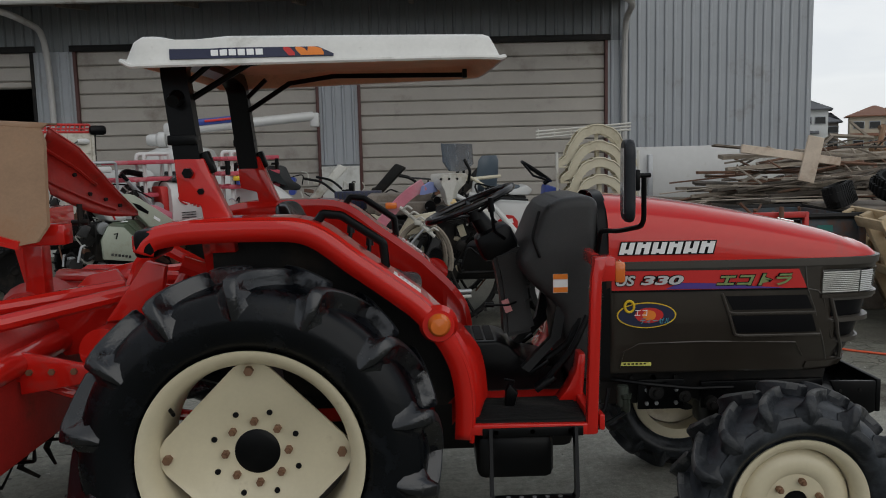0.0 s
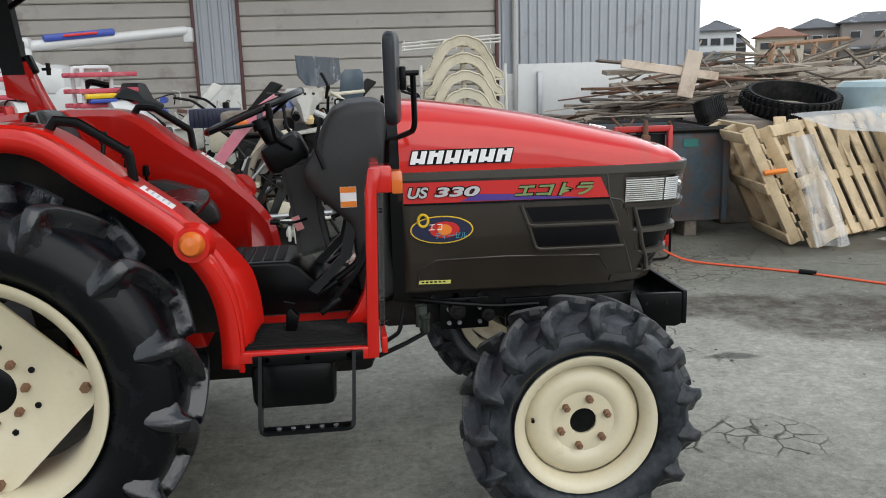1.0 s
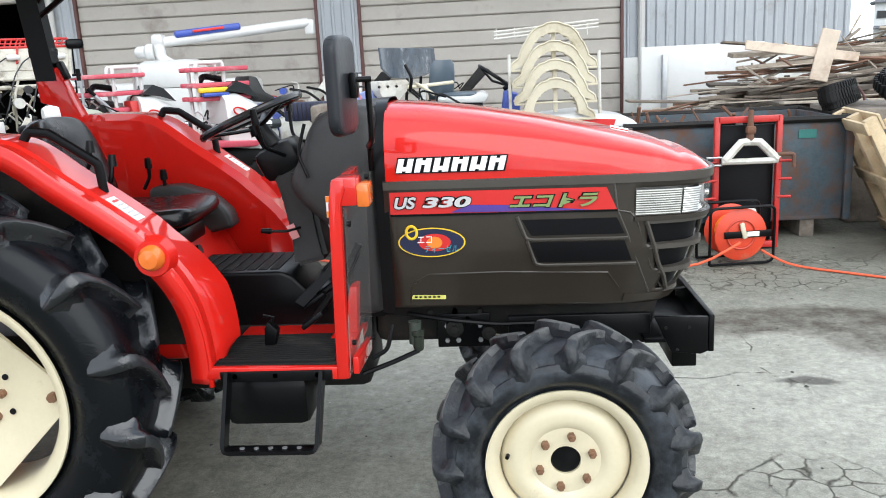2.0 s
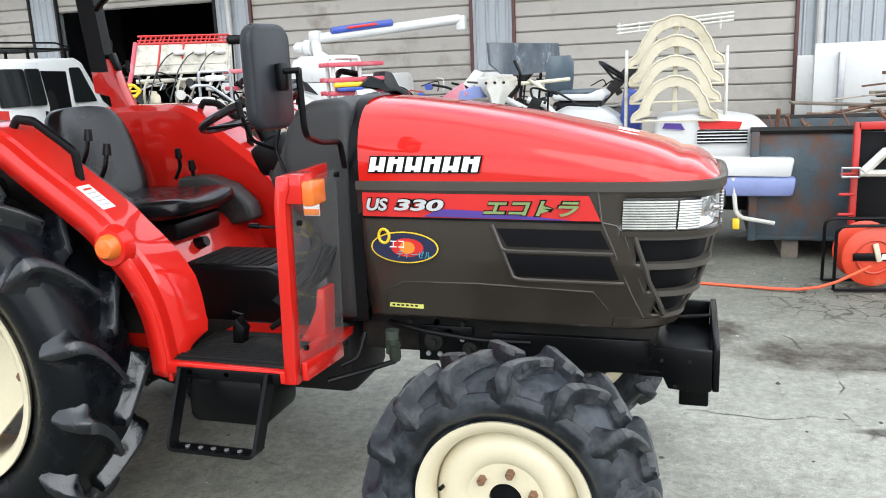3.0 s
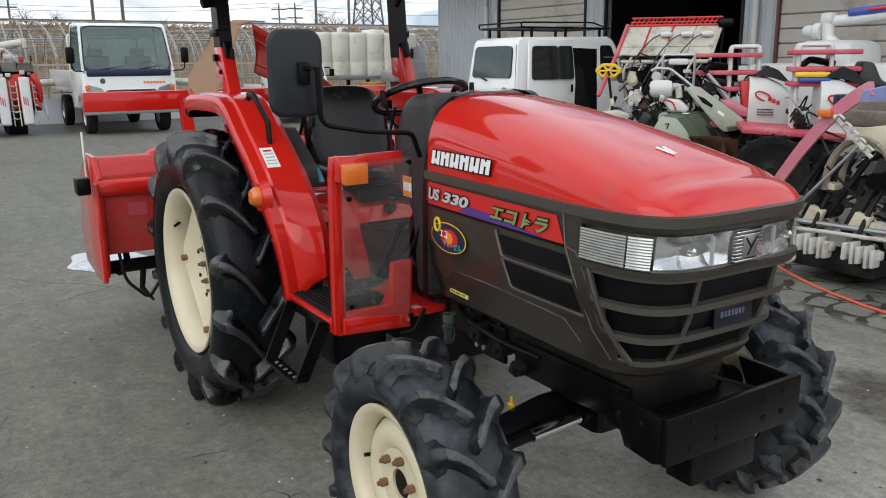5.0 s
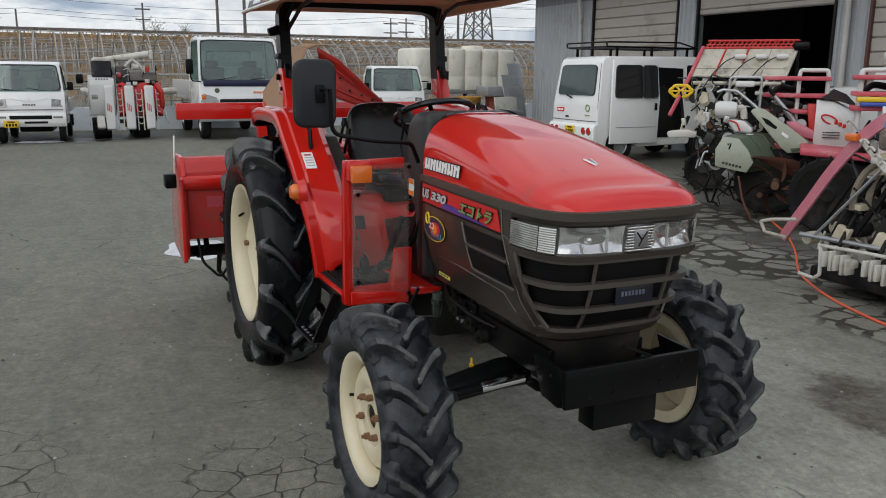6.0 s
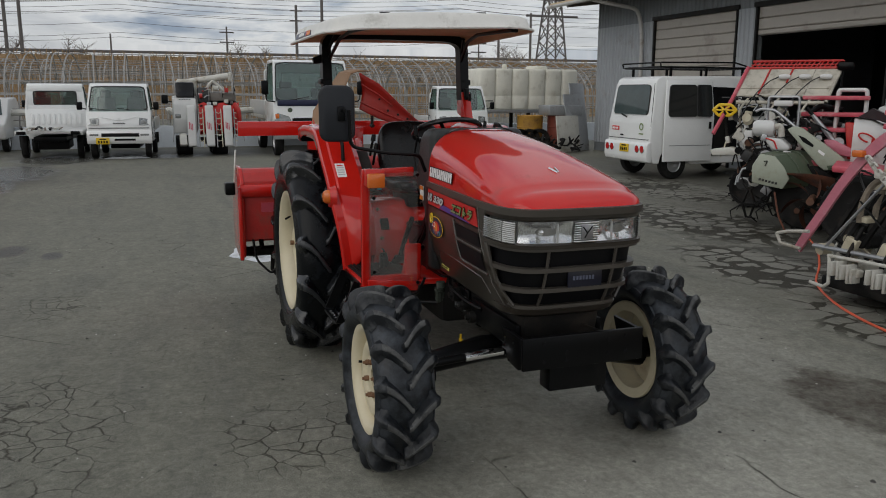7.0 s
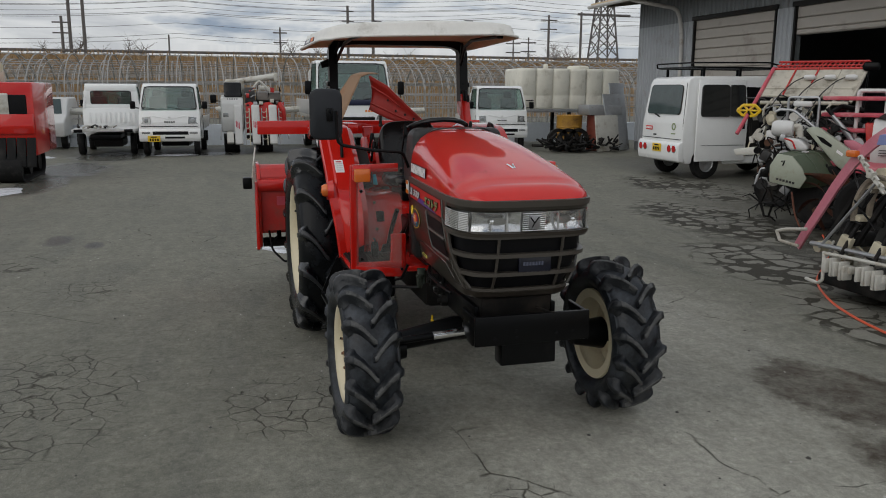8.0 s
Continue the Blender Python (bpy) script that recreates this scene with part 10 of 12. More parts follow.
    tube(b, [c + Vector((0.145 * math.cos(2 * math.pi * i / 24) * (1 + 0.07 * math.cos(12 * math.pi * i / 24)), 0.02, 0.078 * math.sin(2 * math.pi * i / 24) * (1 + 0.07 * math.cos(12 * math.pi * i / 24)))) for i in range(24)], 0.021, 6, closed=True)
    HW = part("hand_wheel", b, YELLOW, t, "yellow spoked hand wheel")
    for k in range(6):
        ang = 2 * math.pi * k / 6
        b = B()
        rod(b, c, c + Vector((0.14 * math.cos(ang), 0.02, 0.075 * math.sin(ang))), 0.014, seg=6)
        part("spoke", b, YELLOW, HW)
    b = B()
    rod(b, c, c + Vector((0.06, 0.12, -0.5)), 0.018)
    part("hand_wheel_shaft", b, DARK_STEEL, t)
    b = B()
    box(b, (0.05, 0.30, 0.72), (1.0, 0.5, 0.40), 0.05)
    part("chassis", b, DARK_STEEL, t)
    b = B()
    box(b, (-0.40, -0.42, 1.05), (0.13, 0.12, 0.19), 0.025)
    part("side_box", b, WHITE, t, "white side box")
    b = B()
    prism(b, [(-0.85, 0.78), (-0.42, 0.80), (-0.40, 0.84), (-0.62, 0.90), (-0.88, 0.86)], "y", -0.50, -0.22, 0.015)
    part("float_board", b, WHITE_WORN, t, "grey-white float board")
    for x, y in ((-0.40, 0.15), (-0.40, 0.60), (0.5, 0.15), (0.5, 0.60)):
        lug_wheel(t, (x, y, 0.30), 0.30, 0.1, DARK_STEEL, 16)
    clutter(t, (-0.75, -0.45, 0.75), (0.55, 0.15, 1.5), 76, (DARK_STEEL, BLACK, BEIGE, WHITE_WORN, CHARCOAL, STEEL), 51)


rack_planter()


def shelf_planter(at, turn, seed, label, x0, x1, levels, float_box):
    t = thing("rice_transplanter", label, "transplanter", at, turn, "transplanters before the shed")
    for y in (-0.06, 0.16):
        b = B()
        tube(b, bend([(-0.37, y, 0.7), (-0.37, y, 1.685), (-0.055, y, 1.685), (-0.055, y, 0.7)], 5, 0.09), 0.024, 8)
        part("rack_post", b, WHITE, t, "white rack hoop")
    for z in levels:
        b = B()
        for y in (-0.11, 0.06, 0.22):
            box(b, ((x0 + x1) / 2, y, z), (x1 - x0, 0.05, 0.05), 0.012)
        for k in range(5):
            box(b, (x0 + 0.03 + (x1 - x0 - 0.06) * k / 4, 0.055, z - 0.005), (0.035, 0.32, 0.03), 0.006)
        part("tray_shelf", b, PINK_RED, t, "red seedling tray shelf")
    b = B()
    secs = []
    for x, hw, z0, z1 in ((-0.16, 0.30, 0.75, 1.36), (0.02, 0.33, 0.72, 1.35), (0.20, 0.32, 0.70, 1.26), (0.36, 0.29, 0.70, 1.14), (0.47, 0.22, 0.72, 1.04), (0.53, 0.13, 0.78, 0.95)):
        secs.append([(x, -hw * 0.9, z0), (x, hw * 0.9, z0), (x, hw, (z0 + z1) / 2), (x, hw * 0.92, z1 - 0.10), (x, hw * 0.6, z1 - 0.02), (x, 0, z1), (x, -hw * 0.6, z1 - 0.02), (x, -hw * 0.92, z1 - 0.10), (x, -hw, (z0 + z1) / 2)])
    loft(b, secs)
    nose = part("nose", b, WHITE, t, "rounded white nose", 60)
    b = B()
    tube(b, [(-0.01 + 0.085 * math.cos(math.pi * i / 9), -0.336, 1.13 + 0.045 * math.sin(math.pi * i / 9) - 0.03 * math.cos(math.pi * i / 9)) for i in range(15)], 0.010, 6)
    part("emblem", b, DECAL_RED, nose, "red swoosh emblem")
    for k in range(3):
        b = B()
        box(b, (0.06 + 0.045 * k, -0.327 + 0.004 * k, 1.10 - 0.02 * k), (0.034, 0.010, 0.045), 0.002)
        part("mark_bar", b, DECAL_RED, nose)
        b = B()
        box(b, (0.02, -0.336, 0.985 - 0.03 * k), (0.18, 0.008, 0.010))
        part("vent_slot", b, CHARCOAL, nose)
    b = B()
    lathe(b, [(0.001, -0.14), (0.05, -0.12), (0.06, 0.0), (0.05, 0.12), (0.001, 0.14)], 14, (0.36, -0.265, 0.965), "x")
    lamp = part("headlamp", b, SMOKE, nose, "dark headlamp glass", 60)
    b = B()
    lathe(b, [(0.001, -0.05), (0.045, -0.045), (0.045, 0.045), (0.001, 0.05)], 12, (0.31, -0.285, 0.97), "x")
    part("reflector", b, CHROME, lamp)
    b = B()
    loft(b, [[(-0.12, y * 0.9, 1.37), (0.02, y, 1.47), (0.14, y, 1.42), (0.30, y * 0.7, 1.26), (0.10, y * 0.9, 1.33)] for y in (-0.24, -0.12, 0.0, 0.12, 0.24)])
    part("dash_hood", b, SMOKE, t, "smoked dark dash screen", 40)
    b = B()
    box(b, (-0.25, 0.05, 0.60), (1.1, 0.6, 0.25), 0.05)
    part("chassis", b, DARK_STEEL, t)
    b = B()
    prism(b, [(-0.9, 0.80), (0.1, 0.74), (0.2, 0.80), (-0.9, 0.87)], "y", -0.42, 0.45, 0.02)
    part("floor", b, PINK_RED, t, "faded red floor board")
    if not float_box:
        b = B()
        prism(b, [(-0.20, 0.86), (-0.08, 0.86), (-0.16, 1.30), (-0.26, 1.30)], "y", -0.20, 0.05, 0.02)
        part("column_cover", b, RED_WORN, t, "red column cover")
    if float_box:
        b = B()
        box(b, (-0.24, -0.17, 1.385), (0.34, 0.07, 0.055), 0.018)
        fl = part("float", b, YELLOW, t, "yellow and blue float")
        b = B()
        box(b, (-0.22, -0.17, 1.335), (0.30, 0.072, 0.045), 0.012)
        part("float_band", b, BLUE, fl)
        b = B()
        prism(b, [(0.16, 1.24), (0.52, 1.20), (0.55, 1.26), (0.42, 1.33), (0.34, 1.50), (0.24, 1.52), (0.20, 1.36)], "y", -0.10, 0.30, 0.03, 2)
        part("seat", b, CHARCOAL, t, "dark grey seat")
    for k, z in enumerate(levels[1:]):
        b = B()
        tube(b, bend([(x0 + 0.1, -0.05, z + 0.02), (x0 + 0.2, 0.05, z + 0.10), (x0 + 0.45, 0.1, z + 0.05)]), 0.035, 8)
        part("hose_roll", b, CHARCOAL if k else BLACK, t, "black rolled hose")
    for x, y in ((-0.6, -0.45), (-0.6, 0.5), (0.25, -0.42), (0.25, 0.45)):
        r = 0.4 if x < 0 else 0.33
        lug_wheel(t, (x, y, r), r, 0.08, DARK_STEEL, 20)
    clutter(t, (-0.85 if not float_box else -0.42, -0.25, 0.8), (-0.15, 0.3, 1.32 if not float_box else 1.0), 40 if not float_box else 20, (DARK_STEEL, BLACK, WHITE_WORN, DARK_STEEL, STEEL), seed)


shelf_planter((-3.15, 9.95, 0), 42, 61, "white rice transplanter with three red tray shelves", -0.76, -0.02, (1.59, 1.39, 1.205), False)
shelf_planter((-2.05, 9.63, 0), 42, 71, "white rice transplanter with red tray shelves and a yellow float", -0.45, 0.22, (1.61, 1.44, 1.29), True)


def auger_combine():
    t = thing("combine_harvester", "white combine harvester with a long white unloading auger beside the shutters", "combine", (-3.7, 12.45, 0), 0)
    for y in (-0.4, 0.4):
        crawler(t, -0.9, 0.9, y, 0.35, 0.25)
    b = B()
    box(b, (0.0, 0, 1.05), (2.2, 1.3, 0.85), 0.08)
    part("body", b, WHITE, t, "white body")
    b = B()
    box(b, (0.02, -0.25, 1.50), (0.92, 0.8, 0.55), 0.16)
    part("grain_tank", b, WHITE, t, "rounded white grain tank", 40)
    b = B()
    box(b, (-0.12, -0.28, 2.06), (0.18, 0.19, 0.17), 0.05)
    lathe(b, [(0.001, -0.16), (0.07, -0.16), (0.09, -0.12), (0.09, -0.02), (0.12, 0.02), (0.12, 0.12), (0.001, 0.12)], 14, (-0.30, -0.3, 1.90), "x")
    tube(b, bend([(-0.12, -0.3, 2.0), (-0.10, -0.3, 1.80), (0.05, -0.3, 1.70)]), 0.08, 12)
    part("auger_elbow", b, WHITE, t, "white auger elbow")
    b = B()
    tube(b, [(-0.15, -0.3, 2.02), (1.85, 0.70, 2.24)], 0.075, 12)
    part("auger", b, WHITE, t, "long white auger tube")
    b = B()
    box(b, (1.88, 0.71, 2.18), (0.14, 0.14, 0.22), 0.02)
    part("auger_spout", b, WHITE, t)
    b = B()
    m0 = Matrix.Rotation(math.atan2(1.0, 2.0), 4, "Z") @ Matrix.Rotation(radians(-5.6), 4, "Y")
    box(b, (0.52, 0.0, 2.175), (0.95, 0.14, 0.10), 0.03, m0)
    part("auger_cover", b, BLUE, t, "blue auger cover")
    b = B()
    box(b, (0.56, -0.075, 2.185), (0.45, 0.02, 0.035), 0.005, m0)
    part("cover_stripe", b, DECAL_RED, t)
    b = B()
    prism(b, [(1.05, 0.4), (1.5, 0.35), (1.5, 0.9), (1.05, 1.1)], "y", -0.6, 0.4, 0.05)
    part("front_guard", b, BLUE, t)
    clutter(t, (0.9, -0.7, 0.3), (1.7, 0.2, 1.3), 20, (WHITE_WORN, DARK_STEEL, BLUE, RED_WORN), 81)


auger_combine()


def scrap_row():
    """Low machines and parts that stand along the shutters."""
    for k, (x, y, w, mt, label) in enumerate(((-0.9, 11.6, 0.9, BEIGE, "cream and black tiller with a slanted guard"), (0.3, 12.3, 1.0, CHARCOAL, "dark grey power tiller by the shutter"), (-1.9, 12.3, 0.6, WHITE_WORN, "small white sprayer by the shutter"))):
        t = thing("power_tiller", label, "tiller", (x, y, 0), 12 * k - 10)
        b = B()
        box(b, (0, 0, 0.72), (w, 0.5, 0.35), 0.06)
        part("engine_cover", b, mt, t)
        b = B()
        prism(b, [(-0.1, 0.85), (0.05, 0.85), (0.62, 1.42), (0.48, 1.48)], "y", -0.35, -0.22, 0.02)
        part("guard", b, WHITE_WORN if k == 2 else DARK_STEEL, t)
        for d in (-1, 1):
            b = B()
            tube(b, bend([(-0.2, d * 0.2, 0.9), (-0.6, d * 0.25, 1.25), (-0.85, d * 0.3, 1.30)]), 0.018)
            part("handlebar", b, BLACK, t)
            lug_wheel(t, (0.1, d * 0.33, 0.26), 0.26, 0.1, DARK_STEEL, 12)
        clutter(t, (-0.4, -0.3, 0.3), (0.4, 0.3, 1.2), 24, (DARK_STEEL, BLACK, WHITE_WORN, RUST), 91 + k)


scrap_row()

# ---- timber heap, steel bin, pallets and other yard things ----
def plank_mesh(name, l, w, h):
    b = B()
    box(b, (0, 0, 0), (l, w, h), 0.004, seg=1)
    me = bpy.data.meshes.new(name)
    b.to_mesh(me)
    b.free()
    return me


def wood_variants():
    out = []
    for k, c in enumerate(((0.20, 0.165, 0.13), (0.33, 0.28, 0.22), (0.09, 0.075, 0.06), (0.44, 0.38, 0.31), (0.21, 0.115, 0.075))):
        out.append(mat("old_timber_tone", c, 0.85, vary=0.35, scale=6, bump=0.2, dirt=(0.08, 0.065, 0.05), dirt_amount=0.4))
    return out


NEW_BOARD = mat("pale_pinkish_board", (0.64, 0.53, 0.42), 0.75, vary=0.16, scale=5, bump=0.12, dirt=(0.42, 0.30, 0.22), dirt_amount=0.3)
LILAC_GREY = mat("blue_grey_bar", (0.16, 0.20, 0.26), 0.5, vary=0.2)


def timber_heap():
    t = thing("timber_heap", "untidy heap of grey old planks and beams against the shed", "timber heap", (5.0, 10.6, 0))
    tones = wood_variants()
    meshes = []
    for k in range(15):
        me = plank_mesh("plank", rng.uniform(0.9, 3.0), rng.uniform(0.035, 0.13), rng.uniform(0.015, 0.055))
        me.materials.append(tones[k % 5])
        meshes.append(me)
    q = random.Random(3)
    for k in range(300):
        u = q.random()
        x = q.uniform(-0.9, 2.6)
        y = q.uniform(-0.75, 1.9)
        top = 1.55 * max(0.15, 1 - ((x - 0.6) / 2.4) ** 2) * max(0.3, 1 - ((y - 0.6) / 2.0) ** 2)
        z = 0.05 + top * q.random() ** 0.6
        share("plank", meshes[q.randrange(15)], t, pose(x, y, z, q.uniform(-14, 14), q.gauss(-3, 6), q.gauss(4, 24)))
    for k in range(70):
        b = B()
        x, y, z = q.uniform(-0.9, 2.2), q.uniform(-0.6, 1.2), q.uniform(0.75, 1.6)
        tube(b, [(x, y, z), (x + q.uniform(-0.8, 0.8), y + q.uniform(-0.3, 0.3), z + q.uniform(-0.1, 0.28))], q.uniform(0.008, 0.02), 5)
        part("stick", b, tones[k % 5], t)
    # a base that carries the loose planks
    b = B()
    box(b, (0.6, 0.7, 0.42), (3.0, 2.0, 0.84), 0.03)
    part("stacked_base", b, tones[2], t)
    for ends, w, h, roll in ((((-1.24, -0.80, 1.58), (-0.02, -0.80, 1.39)), 0.10, 0.035, 0.25), (((-0.34, -0.84, 1.70), (-0.46, -0.85, 1.16)), 0.035, 0.19, 0.0)):
        b = B()
        a, c = Vector(ends[0]), Vector(ends[1])
        l = (c - a).normalized()
        side = l.cross(Vector((0, -1, 0.35))).normalized()
        n = l.cross(side)
        if h < w:
            side, n = (side * math.cos(roll) + n * math.sin(roll)), (n * math.cos(roll) - side * math.sin(roll))
        else:
            w, h = h, w
        loft(b, [[p + side * w / 2 * i + n * h / 2 * j for i, j in ((-1, -1), (1, -1), (1, 1), (-1, 1))] for p in (a, c)])
        bmesh.ops.bevel(b, geom=list(b.edges), offset=0.004, segments=1, affect="EDGES")
        part("fresh_board", b, NEW_BOARD, t, "pale new board")
    for k in range(9):
        b = B()
        x, y, z = q.uniform(-0.7, 1.6), -0.85 + 0.1 * q.random(), q.uniform(0.75, 1.05)
        tube(b, bend([(x, y, z - 0.3), (x + q.uniform(-0.05, 0.05), y, z), (x + q.uniform(-0.2, 0.2), y + 0.1, z + q.uniform(0.0, 0.2))]), q.uniform(0.010, 0.022), 6)
        part("bent_bar", b, (RUST, LILAC_GREY, RED_STEEL)[k % 3], t)
    return t


timber_heap()
for k, (at, size, label) in enumerate((((7.2, 10.2, 0.95), (3.4, 0.35, 0.30), "long grey timber beam"), ((7.4, 9.7, 0.62), (3.6, 0.5, 0.34), "long weathered timber beam"), ((7.6, 9.9, 0.22), (3.8, 1.0, 0.44), "stack of weathered beams"))):
    b = B()
    box(b, (0, 0, 0), size, 0.015)
    o = tagged(obj("timber_beam", b, OLD_WOOD), label, "beam", "timber beams")
    o.matrix_basis = pose(*at, 0, 0, -3)
# brush and orange wreckage further off
b = B()
q = random.Random(8)
for k in range(140):
    x, y = q.uniform(8, 13), q.uniform(14, 20)
    z = q.uniform(0.2, 1.7)
    tube(b, [(x, y, z), (x + q.uniform(-0.9, 0.9), y + q.uniform(-0.5, 0.5), z + q.uniform(-0.2, 0.5))], q.uniform(0.015, 0.05), 4)
box(b, (10.5, 17, 0.7), (4.5, 5, 1.4), 0.2)
tagged(obj("brush_heap", b, wood_variants()[1]), "heap of brush and boards behind the shed corner", "brush", kind="stuff")
frame_thing = thing("roof_truss", "tan timber truss lying on the far heap", "truss", (10.6, 17.5, 1.4), 15)
for k in range(4):
    b = B()
    tube(b, [(-1 + 0.6 * k, 0, 0.0), (-0.7 + 0.6 * k, 0.2, 0.55)], 0.06, 6)
    part("strut", b, RUST_BROWN, frame_thing)
b = B()
tube(b, [(-1.2, 0, 0.05), (1.4, 0.2, 0.10)], 0.07, 6)
tube(b, [(-0.8, 0.2, 0.5), (1.5, 0.2, 0.62)], 0.06, 6)
part("rail", b, RUST_BROWN, frame_thing)


def steel_bin():
    t = thing("steel_bin", "large rusty blue-grey steel bin on blocks", "bin", (2.95, 7.75, 0))
    RB = mat("rusty_blue_steel", (0.052, 0.076, 0.092), 0.6, metal=0.1, vary=0.4, scale=4, dirt=(0.13, 0.062, 0.036), dirt_amount=0.55, dirt_scale=3.5)
    for name, c, s in (("front_wall", (0, -0.58, 0.56), (1.76, 0.03, 0.82)), ("back_wall", (0, 0.58, 0.56), (1.76, 0.03, 0.82)), ("end_wall", (-0.88, 0, 0.56), (0.03, 1.19, 0.82)), ("end_wall", (0.88, 0, 0.56), (0.03, 1.19, 0.82)), ("bottom", (0, 0, 0.17), (1.76, 1.19, 0.04))):
        b = B()
        box(b, c, s, 0.006)
        part(name, b, RB, t)
    b = B()
    tube(b, [(-0.9, -0.6, 0.975), (0.9, -0.6, 0.975), (0.9, 0.6, 0.975), (-0.9, 0.6, 0.975)], 0.03, 6, closed=True)
    part("rim", b, DARK_STEEL, t, "dark worn steel rim")
    for x in (-0.88, 0.0, 0.88):
        b = B()
        box(b, (x, -0.61, 0.56), (0.06, 0.05, 0.82), 0.008)
        part("rib", b, RB, t)
    for x in (-0.6, 0.6):
        b = B()
        box(b, (x, 0, 0.075), (0.12, 1.1, 0.15), 0.01)
        part("skid", b, OLD_WOOD, t)
    b = B()
    box(b, (0.55, -0.60, 0.86), (0.14, 0.004, 0.07))
    part("label_plate", b, mat("dull_teal_label", (0.03, 0.16, 0.14), 0.5, vary=0.2), t)
    b = B()
    q2 = random.Random(12)
    for k in range(26):
        x, y = q2.uniform(-0.75, 0.75), q2.uniform(-0.45, 0.45)
        tube(b, [(x, y, 0.75), (x + q2.uniform(-0.3, 0.3), y + q2.uniform(-0.2, 0.2), q2.uniform(0.85, 1.08))], q2.uniform(0.006, 0.018), 6)
    box(b, (0, 0, 0.6), (1.6, 1.0, 0.5), 0.05)
    tagged(obj("scrap_load", b, RUST), "rusty scrap metal heaped in the bin", "scrap", kind="stuff").location = (2.95, 7.75, 0)


steel_bin()


def red_stand():
    t = thing("hitch_frame", "red steel hitch frame with dirty white A-bar before the bin", "hitch frame", (2.93, 6.82, 0))
    for d in (-1, 1):
        b = B()
        box(b, (d * 0.235, 0, 0.53), (0.042, 0.05, 1.04), 0.008)
        part("upright", b, RED_WORN, t)
        for z in (0.42, 0.56, 0.70):
            b = B()
            rod(b, (d * 0.235, -0.02, z), (d * 0.33, -0.04, z), 0.011)
            part("pin", b, RED_WORN, t)
    for z in (0.04, 1.025):
        b = B()
        box(b, (0, 0, z), (0.47, 0.05, 0.05), 0.008)
        part("crossbar", b, RED_WORN, t)
    b = B()
    for d in (-1, 1):
        tube(b, [(0, -0.06, 0.86), (d * 0.07, -0.07, 0.855), (d * 0.17, -0.09, 0.75), (d * 0.20, -0.10, 0.72)], 0.032, 8)
    tube(b, [(-0.22, -0.10, 0.715), (0.20, -0.10, 0.715)], 0.024, 8)
    part("a_bar", b, WHITE_WORN, t, "dirty white A-shaped hitch bar")
    b = B()
    rod(b, (0, -0.06, 0.86), (0, -0.06, 1.10), 0.03, 0.018)
    box(b, (0, -0.07, 0.95), (0.07, 0.06, 0.06), 0.015)
    part("hook", b, RUST, t, "rusty clevis")
    b = B()
    tube(b, [(-0.33, -0.10, 0.75), (-0.22, -0.10, 0.75), (-0.22, -0.10, 0.69), (-0.33, -0.10, 0.69)], 0.010, 6, closed=True)
    part("end_eye", b, STEEL, t)
    b = B()
    tube(b, bend([(0.20, -0.10, 0.76), (0.32, -0.10, 0.76), (0.32, -0.10, 0.66)]), 0.016)
    part("end_hook", b, RUST, t)
    b = B()
    box(b, (0, 0.05, 0.50), (0.43, 0.02, 0.96), 0.008)
    part("back_plate", b, MESH_BLACK, t)
    b = B()
    lathe(b, [(0.001, 0.25), (0.05, 0.22), (0.11, 0.0), (0.12, 0.0)], 16, (0.0, -0.1, 0.12), "z")
    part("cone", b, WHITE_WORN, t)


red_stand()


def cord_reel():
    t = thing("cable_reel", "orange cable reel in a black wire stand", "cable reel", (2.74, 6.42, 0), 8)
    for y in (-0.10, 0.10):
        b = B()
        lathe(b, [(0.03, y - 0.006), (0.185, y - 0.006), (0.195, y), (0.185, y + 0.006), (0.03, y + 0.006)], 32, (0, 0, 0.235), closed=True)
        part("side_disc", b, mat("orange_plastic", (0.62, 0.055, 0.02), 0.4, vary=0.15, dirt=(0.4, 0.2, 0.12), dirt_amount=0.2), t, "orange side disc")
        b = B()
        tube(b, bend([(-0.24, y * 1.25, 0.02), (-0.24, y * 1.25, 0.44), (0.24, y * 1.25, 0.44), (0.24, y * 1.25, 0.02), (-0.24, y * 1.25, 0.02)], 4, 0.12), 0.011, 8)
        part("stand", b, BLACK, t, "black wire stand")
    b = B()
    rod(b, (0, -0.1, 0.235), (0, 0.1, 0.235), 0.12, seg=20)
    part("wound_cable", b, ORANGE, t)
    b = B()
    box(b, (0.05, -0.115, 0.235), (0.36, 0.012, 0.05), 0.004)
    part("handle_strap", b, BLACK, t)
    b = B()
    box(b, (0.01, -0.125, 0.265), (0.035, 0.02, 0.12), 0.006, Matrix.Rotation(radians(-15), 4, "Y"))
    part("crank", b, BEIGE, t, "cream crank")
    b = B()
    box(b, (0.085, -0.124, 0.238), (0.09, 0.006, 0.035), 0.002)
    part("reel_label", b, WHITE_PURE, t, "white label")
    b = B()
    lathe(b, [(0.10, -0.112), (0.108, -0.118), (0.116, -0.112)], 32, (0, 0, 0.235))
    part("disc_ring", b, mat("orange_ring", (0.5, 0.045, 0.018), 0.45), t)


